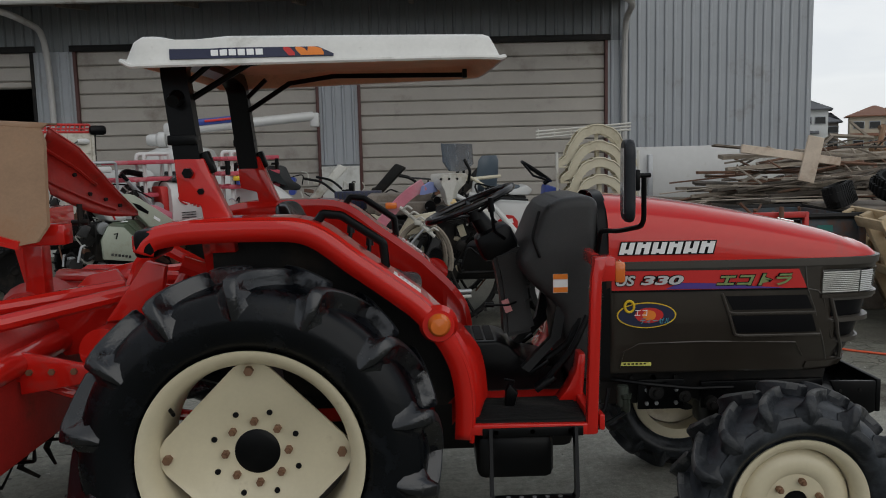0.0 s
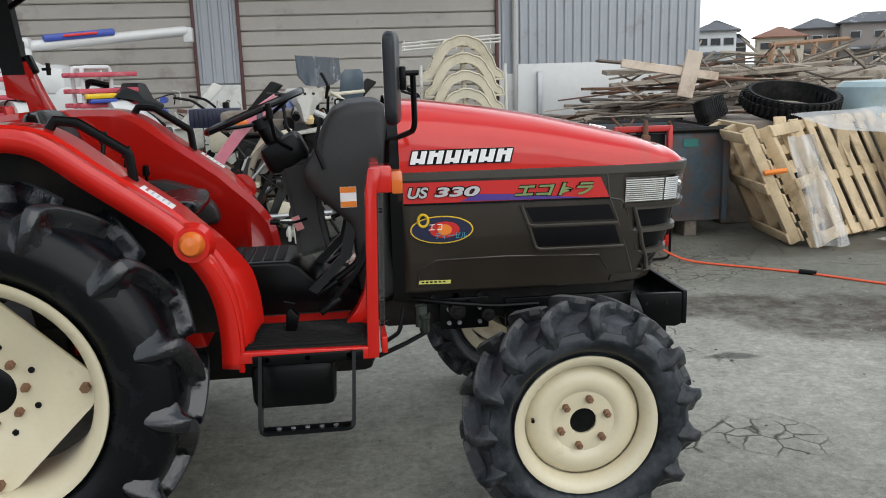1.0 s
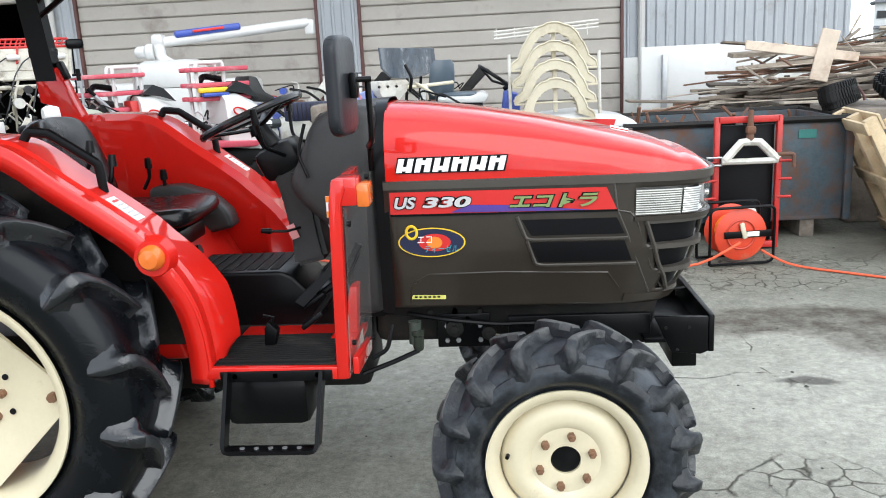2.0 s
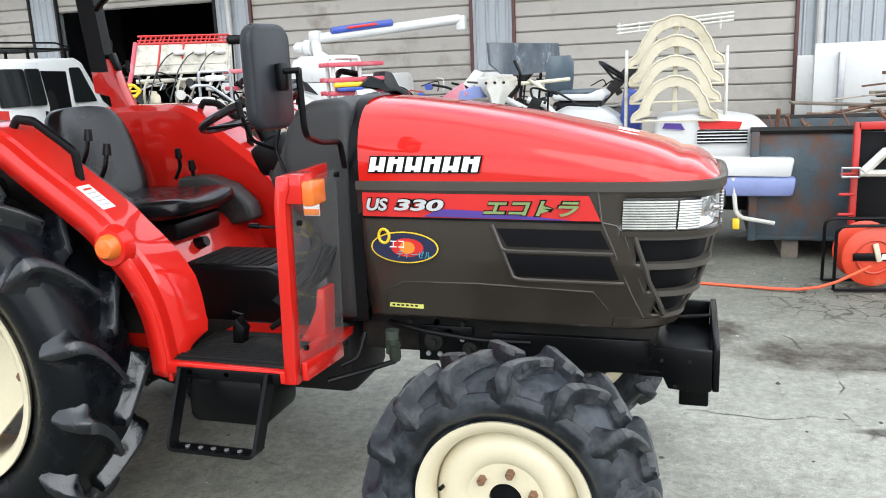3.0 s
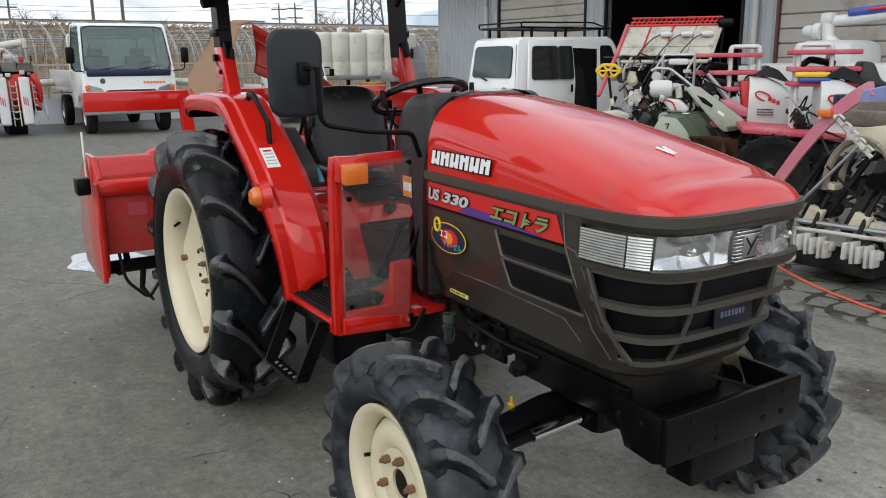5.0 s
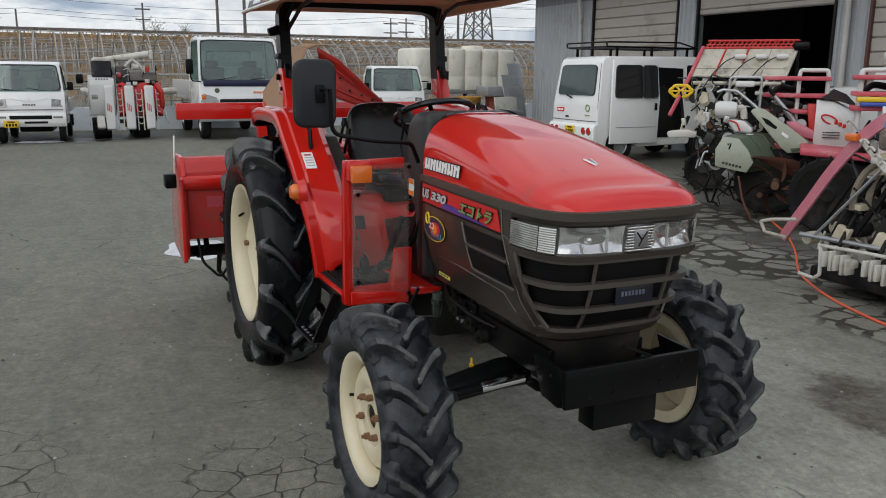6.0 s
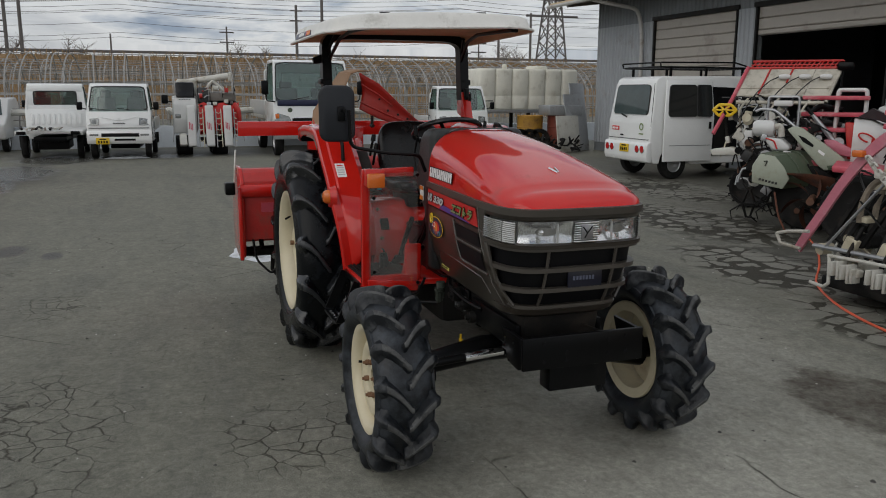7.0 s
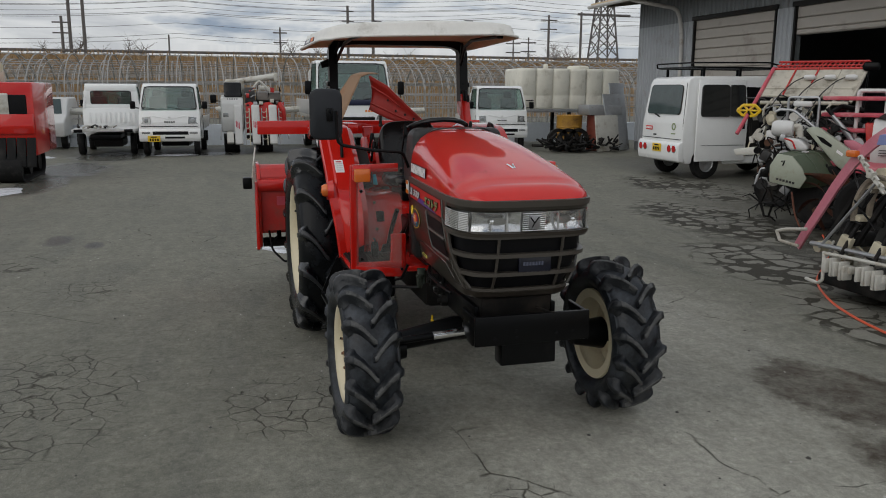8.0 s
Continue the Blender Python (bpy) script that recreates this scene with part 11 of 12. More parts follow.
cord_reel()
CABLE = mat("orange_cable", (0.75, 0.11, 0.04), 0.4, vary=0.1)
b = B()
pts = [(2.92, 6.37, 0.10), (3.08, 6.22, 0.012), (3.45, 5.95, 0.010), (3.79, 5.68, 0.010), (4.15, 5.25, 0.010), (4.6, 4.9, 0.010), (5.4, 4.7, 0.010), (7.0, 4.9, 0.010)]
tube(b, bend(pts, 3, 0.4), 0.009, 6)
c1 = tagged(obj("power_cable", b, CABLE), "orange power cable lying on the asphalt", "cable")
b = B()
rod(b, (3.75, 5.71, 0.014), (3.84, 5.63, 0.014), 0.02, seg=8)
part("connector", b, BLACK, c1, "black cable connector")
b = B()
pts = [(2.72, 6.2, 0.2), (2.4, 6.2, 0.02), (1.8, 6.35, 0.010), (0.9, 6.45, 0.010), (0.25, 6.55, 0.010), (-0.3, 6.75, 0.010), (-0.95, 7.15, 0.010), (-1.5, 7.75, 0.010), (-2.2, 8.4, 0.010), (-2.9, 8.9, 0.010)]
tube(b, bend(pts, 3, 0.4), 0.010, 6)
tagged(obj("power_cable", b, CABLE), "orange power cable running along the machines", "cable")


def pallet(at, m, w=1.1, l=1.1, label="pale wooden pallet leaning on the heap"):
    t = thing("pallet", label, "pallet", (0, 0, 0), 0, "leaning pallets")
    t.matrix_basis = Matrix.Translation(at) @ m
    for k in range(7):
        b = B()
        box(b, (0, -l / 2 + 0.05 + k * (l - 0.1) / 6, 0.055), (w, 0.09 if k % 2 else 0.12, 0.02), 0.003)
        part("deck_board", b, PALLET, t)
    for x in (-w / 2 + 0.05, 0, w / 2 - 0.05):
        b = B()
        box(b, (x, 0, 0.0), (0.085, l, 0.09), 0.004)
        part("bearer", b, PALLET, t)
    for y in (-l / 2 + 0.06, 0, l / 2 - 0.06):
        b = B()
        box(b, (0, y, -0.055), (w, 0.10, 0.02), 0.003)
        part("bottom_board", b, PALLET, t)
    return t


pallet((4.03, 7.0, 0.52), pose(0, 0, 0, 64, 0, 84), 0.85, 1.08, "pale pallet leaning edge-on against the bin")
pallet((4.55, 6.98, 0.50), pose(0, 0, 0, 62, 0, 42) @ pose(0, 0, 0, 0, 180, 0), 1.0, 1.12, "pale pallet leaning with its bearers outward")
pallet((5.10, 7.22, 0.52), pose(0, 0, 0, 60, 0, 20) @ pose(0, 0, 0, 0, 0, 92), 1.15, 1.15, "second pale pallet behind the first")
pallet((5.95, 7.05, 0.50), pose(0, 0, 0, 57, 3, -8), 1.1, 1.15)
for x, z, l, a in ((4.45, 0.98, 0.55, 62), (5.05, 1.0, 0.5, 70), (5.75, 0.95, 0.45, 40)):
    b = B()
    box(b, (0, 0, 0), (0.11, l, 0.025), 0.003)
    o = tagged(obj("loose_board", b, PALLET), "pale loose board leaning on the pallets", "board", "loose boards")
    o.matrix_basis = pose(x, 7.30, z - 0.18, a, 0, -12)
b = B()
tube(b, [(3.90, 6.58, 0.64), (4.08, 6.55, 0.66)], 0.022, 8)
tagged(obj("orange_strap", b, ORANGE), "orange strap on the pallet edge", "strap")
# crumpled film over the pallets
q = random.Random(4)


def film_sheet(edge_a, edge_b, folds, deep, seed):
    """A crumpled sheet between two lines, creased across its width."""
    q1 = random.Random(seed)
    ph = [q1.uniform(0, 6.28) for _ in range(6)]
    bm = B()
    rows = []
    for i in range(25):
        u = i / 24
        row = []
        for j in range(19):
            v = j / 18
            pa = Vector(edge_a[0]).lerp(Vector(edge_a[1]), v)
            pb = Vector(edge_b[0]).lerp(Vector(edge_b[1]), v)
            p = pa.lerp(pb, u)
            f = math.sin(folds * v * 6.28 + ph[0] + 1.5 * math.sin(3 * u + ph[1])) + 0.5 * math.sin(2.3 * folds * v * 6.28 + ph[2] + 4 * u) + 0.35 * math.sin(9 * u + 5 * v + ph[3]) + 0.25 * math.sin(23 * u + 17 * v + ph[4])
            p += Vector((0.3 * deep * math.sin(7 * u + ph[5]), -deep * (f + 0.6), 0.25 * deep * math.sin(11 * v + 3 * u)))
            row.append((p.x, p.y, max(0.008, p.z)))
        rows.append(row)
    loft(bm, rows, closed=False)
    return bm


for ea, eb, folds, deep, label in ((((4.12, 6.66, 0.92), (4.34, 6.62, 0.95)), ((4.30, 6.42, 0.03), (4.60, 6.36, 0.03)), 1.6, 0.022, "torn clear plastic film hanging over the pallet edge"),
                                   (((4.30, 6.95, 1.10), (5.55, 7.1, 1.14)), ((4.55, 6.70, 0.98), (5.75, 6.72, 0.86)), 2.6, 0.012, "clear plastic film draped along the pallet tops"),
                                   (((4.9, 6.50, 0.05), (6.2, 6.5, 0.06)), ((5.0, 6.34, 0.02), (6.2, 6.30, 0.02)), 3.2, 0.012, "clear plastic film crumpled on the ground")):
    tagged(obj("plastic_film", film_sheet(ea, eb, folds, deep, int(folds * 10)), FILM, 80), label, "film", "torn film")

# rubber crawler belts on a dark crate
b = B()
box(b, (0, 0, 0.5), (2.6, 1.0, 1.0), 0.03)
crate = tagged(obj("old_crate", b, OLD_WOOD), "large dark old crate under the belts", "crate")
crate.location = (5.35, 8.15, 0)


def belt(at, turn, rx, ry, h, tilt, label):
    t = thing("rubber_belt", label, "crawler belt", (0, 0, 0), 0, "rubber crawler belts")
    t.matrix_basis = Matrix.Translation(at) @ pose(0, 0, 0, tilt, 0, turn)
    b = B()
    n = 48
    secs = []
    for i in range(n + 1):
        a = 2 * math.pi * i / n
        u, w = math.cos(a), math.sin(a)
        o, k = Vector((rx * u, ry * w, 0)), Vector(((rx - 0.03) * u, (ry - 0.03) * w, 0))
        secs.append([o, o + Vector((0, 0, h)), k + Vector((0, 0, h)), k])
    loft(b, secs, caps=False)
    part("band", b, RUBBER_DULL, t)
    for i in range(44):
        a = 2 * math.pi * i / 44
        b = B()
        m = Matrix.Translation(((rx + 0.012) * math.cos(a), (ry + 0.012) * math.sin(a), h / 2)) @ Matrix.Rotation(math.atan2(math.sin(a) / ry, math.cos(a) / rx), 4, "Z")
        box(b, (0, 0, 0), (0.03, 0.028, h * 0.9), 0, m)
        box(b, (-0.05, 0, 0), (0.03, 0.03, h * 0.4), 0, m)
        part("lug", b, RUBBER_DULL, t)
    return t


belt((4.86, 7.92, 1.06), 0, 0.43, 0.42, 0.20, 15, "black rubber crawler belt lying flat")
belt((4.15, 8.1, 1.0), 60, 0.50, 0.12, 0.22, -18, "folded black rubber crawler belt")
b = B()
lathe(b, [(0.001, 0), (0.42, 0), (0.44, 0.04), (0.44, 0.38), (0.45, 0.40), (0.44, 0.42), (0.44, 0.74), (0.38, 0.8), (0.001, 0.82)], 40, axis="z")
tank = tagged(obj("water_tank", b, mat("pale_blue_plastic", (0.33, 0.43, 0.45), 0.45, vary=0.15, dirt=(0.3, 0.3, 0.26), dirt_amount=0.3)), "pale blue plastic tank with a rusty band", "tank")
tank.location = (5.85, 7.95, 1.0 - 0.35)
tank.scale = (0.95, 0.95, 0.85)
b = B()
box(b, (5.85, 7.95, 0.32), (0.9, 0.8, 0.64), 0.02)
tagged(obj("old_crate", b, OLD_WOOD), "old wooden crate under the tank", "crate")
b = B()
box(b, (4.05, 12.9, 0.81), (1.78, 0.05, 1.62), 0.01)
tagged(obj("white_panel", b, WHITE), "white sheet standing against the shed", "panel")
b = B()
box(b, (3.49, 12.82, 0.75), (0.075, 0.09, 1.5), 0.01)
tagged(obj("steel_post", b, STEEL), "grey steel post beside the white sheet", "post")


# ---- scrap corner beside the shed ----
def drum(at, material, label, r=0.36, h=1.0):
    b = B()
    lathe(b, [(0.001, 0), (r, 0), (r + 0.01, 0.02), (r, 0.04), (r, h * 0.33), (r + 0.012, h * 0.345), (r, h * 0.36), (r, h * 0.66), (r + 0.012, h * 0.675), (r, h * 0.69), (r, h - 0.04), (r + 0.01, h - 0.02), (r, h), (r * 0.96, h - 0.015), (0.001, h - 0.015)], 28, axis="z")
    o = tagged(obj("drum", b, material), label, "drum", "steel drums")
    o.location = at
    return o


drum((-16.6, 11.85, 0), mat("ochre_drum", (0.42, 0.22, 0.03), 0.55, vary=0.2, dirt=(0.12, 0.06, 0.03), dirt_amount=0.4), "ochre yellow steel drum in the scrap corner")
drum((-16.5, 12.75, 0), mat("red_brown_drum", (0.22, 0.05, 0.03), 0.6, vary=0.25, dirt=(0.08, 0.04, 0.03), dirt_amount=0.4), "rusty red steel drum in the scrap corner")
b = B()
box(b, (-16.5, 12.75, 1.145), (0.7, 1.05, 0.28), 0.02)
tagged(obj("metal_box", b, STEEL), "grey metal box on the drums", "box")
b = B()
q = random.Random(14)
for k in range(170):
    p = Vector((-15.9 + q.uniform(-0.5, 0.4), q.uniform(10.9, 12.9), q.uniform(0.04, 0.3)))
    tube(b, [p, p + Vector((q.uniform(-0.3, 0.3), q.uniform(-0.3, 0.3), q.uniform(-0.02, 0.22)))], q.uniform(0.01, 0.045), 6)
for k in range(3):
    lathe(b, [(0.22, -0.06), (0.32, -0.06), (0.32, 0.06), (0.22, 0.06)], 20, (-16.1, 11.3 + 0.3 * k, 0.33), "x", closed=True)
tagged(obj("scrap_heap", b, DARK_STEEL), "heap of dark scrap iron and tyres", "scrap", kind="stuff")
for k, (y, w, h, a) in enumerate(((13.0, 0.9, 1.0, 8), (13.35, 0.7, 1.6, 14), (13.6, 0.6, 1.9, 10))):
    b = B()
    box(b, (0, 0, h / 2), (0.03, w, h), 0.005, Matrix.Rotation(radians(-a), 4, "Y"))
    o = tagged(obj("sheet_panel", b, WHITE_WORN if k == 0 else STEEL), "metal sheet leaning by the shed corner", "panel", "leaning sheets")
    o.matrix_basis = pose(-15.9 - 0.25 * k, y - 0.3, 0.01, 0, 0, 20)
TANKW = mat("cream_tank", (0.72, 0.70, 0.61), 0.55, vary=0.08, dirt=(0.5, 0.47, 0.39), dirt_amount=0.3)
t = thing("storage_tank", "long cream plastic tank with upright lobes on a steel stand", "tank", (-19.2, 12.72, 0), 0)
b = B()
outline = []
for k in range(6):
    for i in range(9):
        a = -math.pi / 2 + math.pi * i / 8
        outline.append((0.62 + 0.10 * math.cos(a), -1.62 + 0.27 * (2 * k) + 0.27 * math.sin(a)))
for k in range(6):
    for i in range(9):
        a = math.pi / 2 + math.pi * i / 8
        outline.append((-0.62 + 0.10 * math.cos(a), -1.62 + 0.27 * (10 - 2 * k) + 0.27 * math.sin(a)))
outline = [(x, y * 1.03 + 0.28) for x, y in outline]
loft(b, [[(x * s, y * (1 - (1 - s) * 0.5), z) for x, y in outline] for z, s in ((1.12, 0.95), (1.16, 1.0), (1.50, 1.0), (1.53, 0.985), (1.56, 1.0), (2.26, 1.0), (2.30, 0.985), (2.34, 0.93))])
part("shell", b, TANKW, t, "cream lobed shell", 40)
for y, r, h in ((-0.55, 0.075, 0.12), (0.55, 0.34, 0.08)):
    b = B()
    lathe(b, [(r, 2.33), (r, 2.33 + h), (r * 0.9, 2.36 + h), (0.001, 2.38 + h)], 24, (0, y, 0), "z")
    part("lid", b, TANKW, t, "cream screw lid")
for k in (0, 5):
    b = B()
    box(b, (0.70, -1.34 + 0.556 * k, 1.38), (0.05, 0.24, 0.03), 0.008)
    part("grip", b, DARK_STEEL, t)
b = B()
box(b, (0, 0, 1.07), (1.5, 3.7, 0.09), 0.01)
part("stand", b, STEEL, t, "grey steel stand")
for x in (-0.65, 0.65):
    for y in (-1.7, 0, 1.7):
        b = B()
        box(b, (x, y, 0.52), (0.1, 0.1, 1.03), 0.01)
        part("stand_leg", b, DARK_STEEL, t)


# ---- pipe-frame greenhouses, embankment, line poles and far houses ----
HOOP = mat("galvanised_hoop", (0.34, 0.335, 0.32), 0.55, metal=0.3, vary=0.2, dirt=(0.16, 0.11, 0.07), dirt_amount=0.25)


def hoop_mesh(w, h):
    b = B()
    pts = [(0, 0, 0), (0.05, 0, h * 0.45)] + [(w / 2 - w / 2 * math.cos(a), 0, h * 0.52 + h * 0.48 * math.sin(a)) for a in [math.pi * i / 14 for i in range(1, 14)]] + [(w - 0.05, 0, h * 0.45), (w, 0, 0)]
    tube(b, pts, 0.020, 5)
    me = bpy.data.meshes.new("hoop")
    b.to_mesh(me)
    b.free()
    me.materials.append(HOOP)
    return me


me_h = hoop_mesh(5.2, 2.75)
for k in range(3):
    x0 = -26.4 - 6.0 * k
    t = thing("greenhouse", "bare pipe-frame greenhouse without its film", "greenhouse", (x0, 4, 0), 0, "pipe-frame greenhouses")
    for i in range(96):
        share("hoop", me_h, t, Matrix.Translation((0, -20 + i * 0.46, 0)) @ Matrix.Rotation(rng.uniform(-0.04, 0.04), 4, "Z") @ Matrix.Rotation(rng.uniform(-0.05, 0.05), 4, "X"))
    for x, z in ((0.05, 1.1), (0.45, 1.9), (1.3, 2.45), (2.6, 2.75), (3.9, 2.45), (4.75, 1.9), (5.15, 1.1), (5.15, 0.6), (5.0, 1.5), (0.2, 1.5), (0.8, 2.2), (4.4, 2.2)):
        b = B()
        tube(b, [(x, -22.2, z), (x, 22.2, z)], 0.015, 5)
        part("purlin", b, HOOP, t)
b = B()
q = random.Random(17)
for k in range(60):
    y = -18 + k * 0.75
    x = -20.9 + q.uniform(-0.1, 0.1)
    tube(b, [(x, y, 0), (x, y + q.uniform(-0.05, 0.05), q.uniform(1.1, 1.5))], 0.016, 5)
for z in (0.45, 0.8, 1.12):
    tube(b, [(-20.9, -18, z), (-20.9, 27, z)], 0.013, 5)
tagged(obj("wire_fence", b, HOOP), "thin steel stake and wire fence behind the vehicles", "fence", kind="structure")
b = B()
rows = []
for i in range(120):
    y = -30 + i * 0.5
    rows.append([(-20.75 - 0.02 * math.sin(i * 1.7), y, 0.0), (-20.8, y, 0.35 + 0.03 * math.sin(i * 0.9)), (-20.82, y, 0.62 + 0.04 * math.sin(i * 2.3)), (-20.86, y, 0.62)])
loft(b, rows, closed=False)
tagged(obj("film_skirt", b, mat("pale_film", (0.60, 0.64, 0.68), 0.5, vary=0.12, scale=1.0)), "pale plastic skirt along the greenhouse", "film", kind="structure")
b = B()
for y0, y1 in ((-14, -0.4), (2.2, 2.6), (4.1, 8.6)):
    tube(b, [(-20.6, y0 + (y1 - y0) * i / 12, 1.05 + 0.03 * math.sin(i)) for i in range(13)], 0.09, 8)
tagged(obj("rolled_film", b, WHITE_WORN), "rolled white greenhouse film on the fence", "film roll")
# embankment with dry grass
POLE = mat("concrete_pole", (0.12, 0.11, 0.105), 0.8, vary=0.2)
BANK = mat("dry_grass_bank", (0.23, 0.15, 0.08), 0.95, vary=0.4, scale=1.2, bump=0.6, bump_scale=8, dirt=(0.11, 0.085, 0.05), dirt_amount=0.5, dirt_scale=0.7)
b = B()
rows = []
q = random.Random(19)
for i in range(161):
    y = -80 + i
    n = q.uniform(-0.12, 0.12)
    rows.append([(-45.0, y, 0), (-47.5, y, 1.6 + n), (-49.5, y, 2.9 + n), (-51.0, y, 3.75), (-56.0, y, 3.8), (-60.0, y, 0)])
loft(b, rows, closed=False)
tagged(obj("embankment", b, BANK), "railway embankment with brown dry grass", "embankment", kind="structure")
b = B()
box(b, (-51.2, 0, 4.0), (0.3, 160, 0.16), 0.02)
tagged(obj("track_kerb", b, POLE), "grey concrete track edge on the embankment", "kerb", kind="structure")
GRASS = mat("dry_grass", (0.33, 0.22, 0.11), 0.9, vary=0.3)
vs, fs = [], []
q = random.Random(23)
for k in range(9000):
    x, y = q.uniform(-51, -45.2), q.uniform(-34, 46)
    z = max(0.0, (-45.0 - x) * 0.64) - 0.05
    h, a = min(q.uniform(0.25, 0.8), 4.15 - z), q.uniform(0, 6.28)
    dx, dy = 0.05 * math.cos(a), 0.05 * math.sin(a)
    j = len(vs)
    vs += [(x - dx, y - dy, z), (x + dx, y + dy, z), (x + q.uniform(-0.2, 0.2), y + q.uniform(-0.2, 0.2), z + h)]
    fs.append((j, j + 1, j + 2))
me = bpy.data.meshes.new("dry_grass")
me.from_pydata(vs, [], fs)
me.materials.append(GRASS)
tagged(new("dry_grass", me), "brown dry grass on the embankment", "grass", kind="stuff")
# poles and wires

def line_pole(x, y, h, arm=0.0, r=0.16, z0=0.0):
    b = B()
    tube(b, [(x, y, z0), (x, y, z0 + h)], [r, r * 0.7], 8)
    o = tagged(obj("line_pole", b, POLE), "tall line pole beyond the greenhouses", "pole", "line poles")
    if arm:
        for dz in (0.4, 1.1):
            b = B()
            tube(b, [(x, y - arm / 2, z0 + h - dz), (x, y + arm / 2, z0 + h - dz)], 0.05, 5)
            part("cross_arm", b, POLE, o)
    return o


for y, h, arm in ((-7.0, 13, 0), (-6.1, 13, 0), (-7.5, 6.5, 1.2), (12.1, 7.8, 0.9), (14.0, 13, 0), (28.2, 7.6, 1.4), (31.0, 7.9, 0), (-34, 12, 0), (46, 12, 0)):
    line_pole(-57, y, h, arm, 0.13)
for y, h, arm in ((-0.65, 5.5, 0), (7.2, 6.2, 1.0), (25.6, 5.8, 1.2), (26.9, 5.9, 1.3), (-22.0, 6.0, 1.0)):
    line_pole(-58, y, h, arm, 0.08)
b = B()
WIRES = [(6.25, -57), (7.0, -57), (7.15, -57.5), (7.4, -57), (7.75, -57), (7.9, -58), (8.1, -57), (8.5, -57.5), (9.0, -57), (5.3, -58), (5.6, -58)]
for z, x in WIRES:
    for y0 in range(-100, 100, 25):
        tube(b, [(x, y0 + 25 * i / 6, z - 0.5 * (1 - (2 * i / 6 - 1) ** 2) + 0.010 * (y0 + 25 * i / 6)) for i in range(7)], 0.013, 4)
tagged(obj("overhead_wires", b, POLE), "thin overhead wires along the railway", "wires", kind="structure")
b = B()
tx, ty, th = -75.0, 42.0, 14.0
for sx, sy in ((-1, -1), (-1, 1), (1, -1), (1, 1)):
    tube(b, [(tx + 1.6 * sx, ty + 1.6 * sy, 0), (tx + 0.4 * sx, ty + 0.4 * sy, th)], 0.10, 5)
for k in range(8):
    za, zb = th * k / 8, th * (k + 1) / 8
    wa, wb = 1.6 - 1.2 * k / 8, 1.6 - 1.2 * (k + 1) / 8
    for sx, sy, ex, ey in ((-1, -1, 1, -1), (1, -1, 1, 1), (1, 1, -1, 1), (-1, 1, -1, -1)):
        tube(b, [(tx + wa * sx, ty + wa * sy, za), (tx + wb * ex, ty + wb * ey, zb)], 0.06, 4)
        tube(b, [(tx + wa * ex, ty + wa * ey, za), (tx + wb * sx, ty + wb * sy, zb)], 0.06, 4)
for z in (9.5, 11.2, 13):
    tube(b, [(tx, ty - 3, z), (tx, ty + 3, z)], 0.12, 4)
tagged(obj("lattice_tower", b, POLE), "steel lattice power tower in the distance", "tower")


def bare_tree(x, y, z0, h, seed, label):
    q3 = random.Random(seed)
    t = thing("bare_tree", label, "tree", (x, y, z0), 0, "bare trees")
    b = B()
    tw = B()
    tube(b, [(0, 0, 0), (0.05, 0.03, h * 0.35), (0.0, 0.1, h * 0.6)], [h * 0.018, h * 0.013, h * 0.008], 6)
    for k in range(14):
        z = h * q3.uniform(0.2, 0.6)
        a = q3.uniform(0, 6.28)
        e = Vector((math.cos(a) * h * 0.3, math.sin(a) * h * 0.3, z + h * q3.uniform(0.15, 0.4)))
        s = Vector((0.03, 0.05, z))
        tube(b, [s, s.lerp(e, 0.5) + Vector((0, 0, 0.1)), e], [h * 0.008, h * 0.005, h * 0.0025], 5)
        for i in range(26):
            p = s.lerp(e, q3.uniform(0.3, 1))
            d = Vector((q3.uniform(-1, 1), q3.uniform(-1, 1), q3.uniform(0.1, 1))) * h * 0.14
            tube(tw, [p, p + d], [h * 0.0025, h * 0.001], 3)
    part("trunk", b, POLE, t)
    part("crown", tw, mat("twig_brown", (0.12, 0.09, 0.07), 0.9), t)


for k, (x, y, h) in enumerate(((-60, -8.0, 3.2), (-60, -3.9, 3.0), (-60, 8.7, 3.1), (-62, 31.0, 3.6), (-63, 33.0, 3.4), (-62, 29.5, 3.1), (-60, -22, 3.0), (-60, 16, 2.8))):
    bare_tree(x, y, 0.0, h + 2.4, 100 + k, "bare winter tree beyond the embankment")


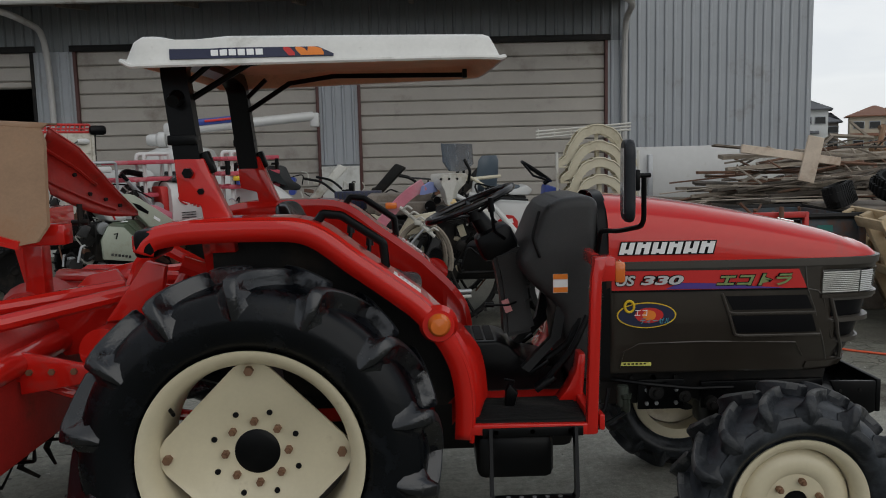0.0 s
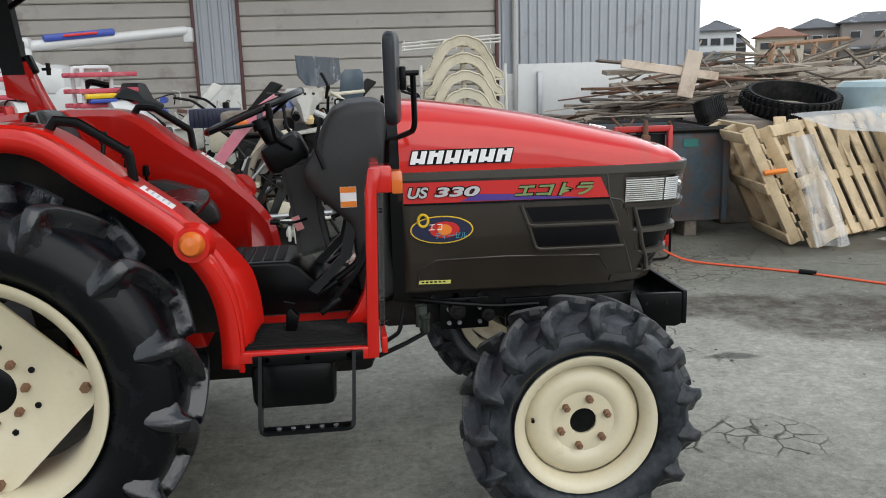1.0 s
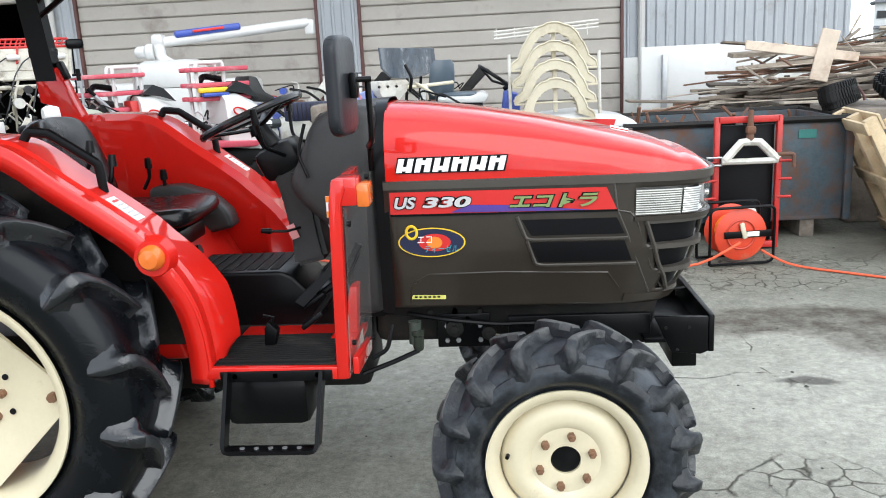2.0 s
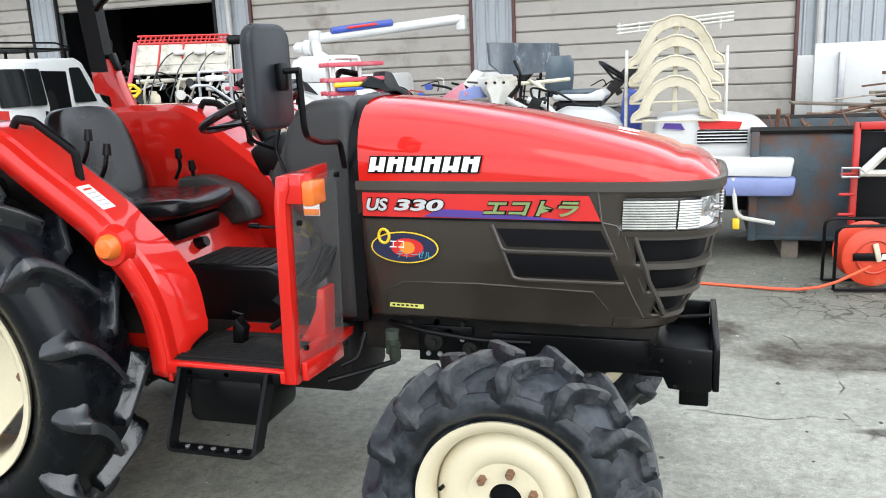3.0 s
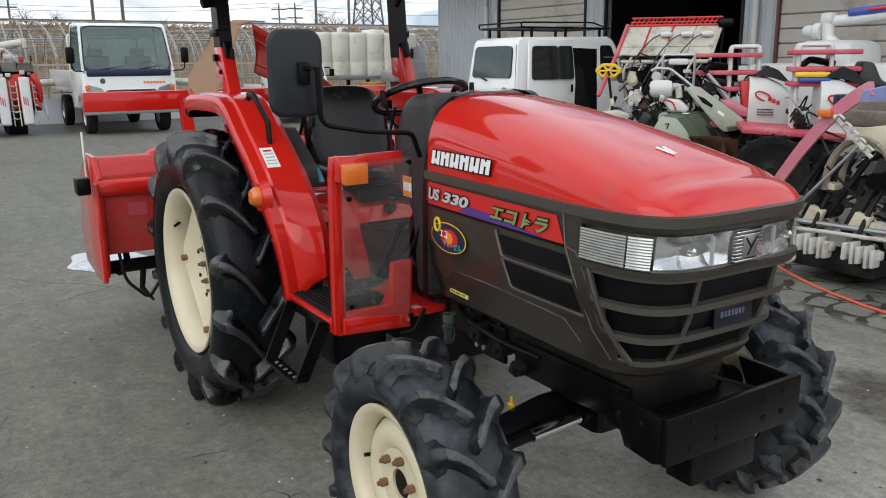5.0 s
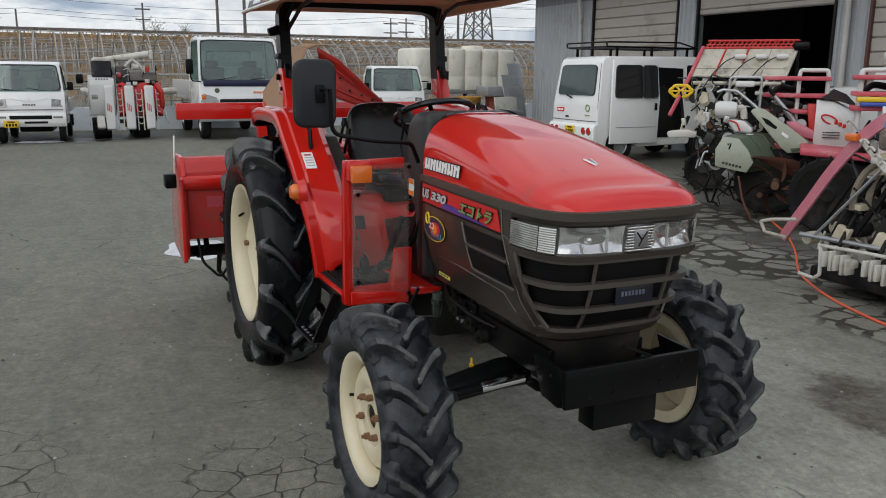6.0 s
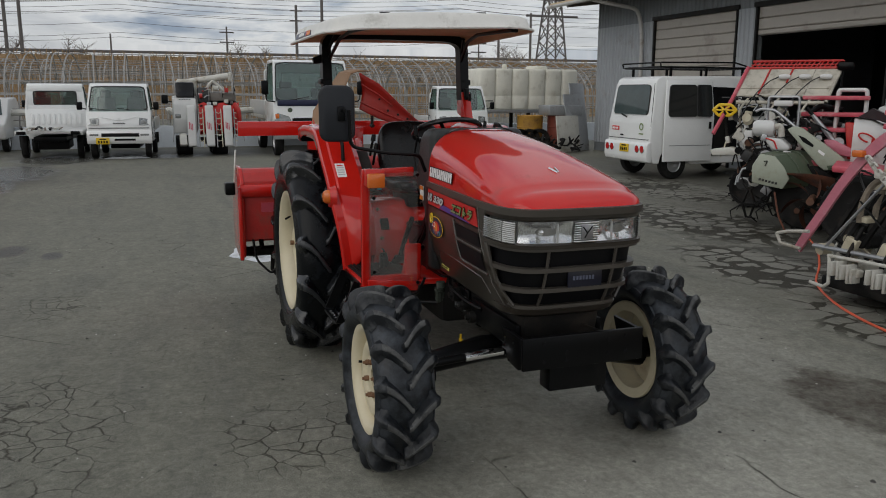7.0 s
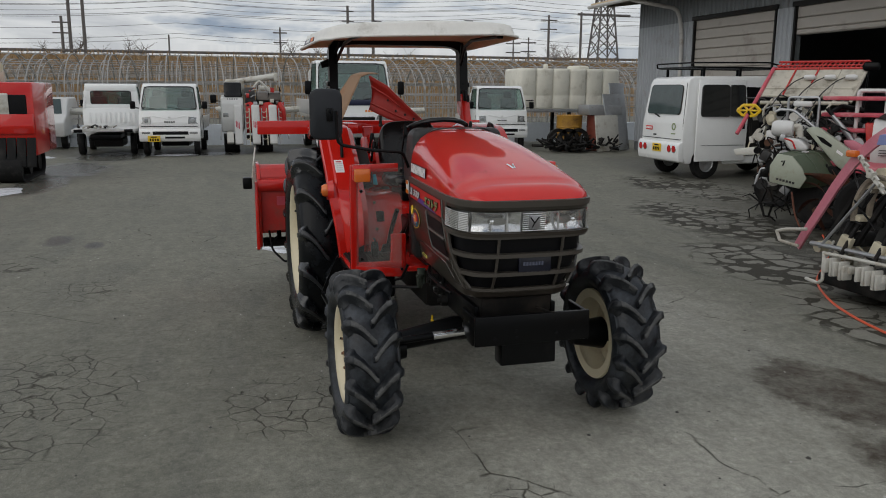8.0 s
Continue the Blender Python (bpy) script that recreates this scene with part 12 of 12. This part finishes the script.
def house(at, turn, w, d, h, wall, roof, label):
    t = thing("house", label, "house", at, turn, "far houses")
    b = B()
    box(b, (0, 0, h / 2), (w, d, h), 0.02)
    part("wall", b, wall, t)
    b = B()
    e = 0.6
    rh = 1.5
    base = [(-w / 2 - e, -d / 2 - e, h), (w / 2 + e, -d / 2 - e, h), (w / 2 + e, d / 2 + e, h), (-w / 2 - e, d / 2 + e, h)]
    low = [(x, y, z - 0.15) for x, y, z in base]
    top = [(-w / 2 + d / 2, 0, h + rh), (w / 2 - d / 2, 0, h + rh), (w / 2 - d / 2, 0.02, h + rh), (-w / 2 + d / 2, 0.02, h + rh)]
    loft(b, [low, base, top])
    part("roof", b, roof, t)
    b = B()
    box(b, (-w * 0.1, -d / 2 - 0.7, h * 0.47), (w * 0.8, 1.4, 0.18), 0.0, Matrix.Rotation(radians(12), 4, "X"))
    part("porch_roof", b, roof, t)
    for z in (h * 0.22, h * 0.74):
        for k in range(3):
            b = B()
            x = -w * 0.32 + k * w * 0.32
            box(b, (x, -d / 2 - 0.03, z), (1.5, 0.1, 1.1), 0.02)
            wf = part("window", b, STEEL, t)
            b = B()
            box(b, (x, -d / 2 - 0.09, z), (1.3, 0.03, 0.9))
            part("pane", b, DARK_GLASS, wf)


ROOF_G = mat("grey_roof_tiles", (0.10, 0.105, 0.115), 0.7, vary=0.2, dirt=(0.75, 0.77, 0.8), dirt_amount=0.2, dirt_scale=0.4)
ROOF_R = mat("red_brown_roof", (0.22, 0.10, 0.06), 0.7, vary=0.2)
W1, W2, W3 = (mat("house_render", c, 0.85, vary=0.08) for c in ((0.62, 0.63, 0.62), (0.52, 0.46, 0.36), (0.27, 0.24, 0.22)))
for k, (x, y, w, h, wl_, rf) in enumerate(((55.5, 118, 5.6, 6.2, W1, ROOF_G), (63, 128, 4, 4.6, W3, ROOF_G), (66.5, 120, 6.5, 5.2, W2, ROOF_R), (73.5, 122, 6.5, 6.4, W3, ROOF_G), (79.5, 116, 10, 6.9, W3, ROOF_G), (95, 118, 9, 6.2, W2, ROOF_G), (110, 120, 9, 6.4, W1, ROOF_R))):
    house((x, y, 0), -25, w, 6.0, h, wl_, rf, ("pale", "dark", "beige", "grey", "large grey", "beige", "white")[k] + " two-storey house in the distance")
b = B()
q = random.Random(29)
for k in range(260):
    x, y = q.uniform(12, 60), q.uniform(28, 60)
    z = 0
    tube(b, [(x, y, z), (x + q.uniform(-0.4, 0.4), y, q.uniform(0.6, 1.8))], 0.02, 3)
tagged(obj("dry_brush", b, wood_variants()[1]), "dry brush in the field beyond the yard", "brush", kind="stuff")
# patches of melting snow
SNOW = mat("melting_snow", (0.62, 0.64, 0.67), 0.45, vary=0.15, bump=0.4, bump_scale=25, dirt=(0.30, 0.31, 0.31), dirt_amount=0.5, dirt_scale=5)
for k, (x, y, rx, ry) in enumerate(((-17.0, 1.15, 0.25, 0.5), (-9.6, -1.35, 0.6, 0.35), (-3.85, 2.75, 0.42, 0.30), (-16.8, -2.6, 0.6, 0.9), (-13.5, -2.6, 1.6, 0.5))):
    b = B()
    rows = []
    q = random.Random(40 + k)
    for r, z in ((1.0, 0.001), (0.92, 0.012), (0.6, 0.022), (0.02, 0.026)):
        rows.append([(rx * r * math.cos(a) * (1 + 0.15 * math.sin(3 * a + k)), ry * r * math.sin(a) * (1 + 0.12 * math.cos(5 * a)), z) for a in [2 * math.pi * i / 28 for i in range(28)]])
    loft(b, rows)
    o = tagged(obj("snow_patch", b, SNOW), "flat patch of melting snow on the asphalt", "snow", "snow patches")
    o.location = (x, y, 0.003)
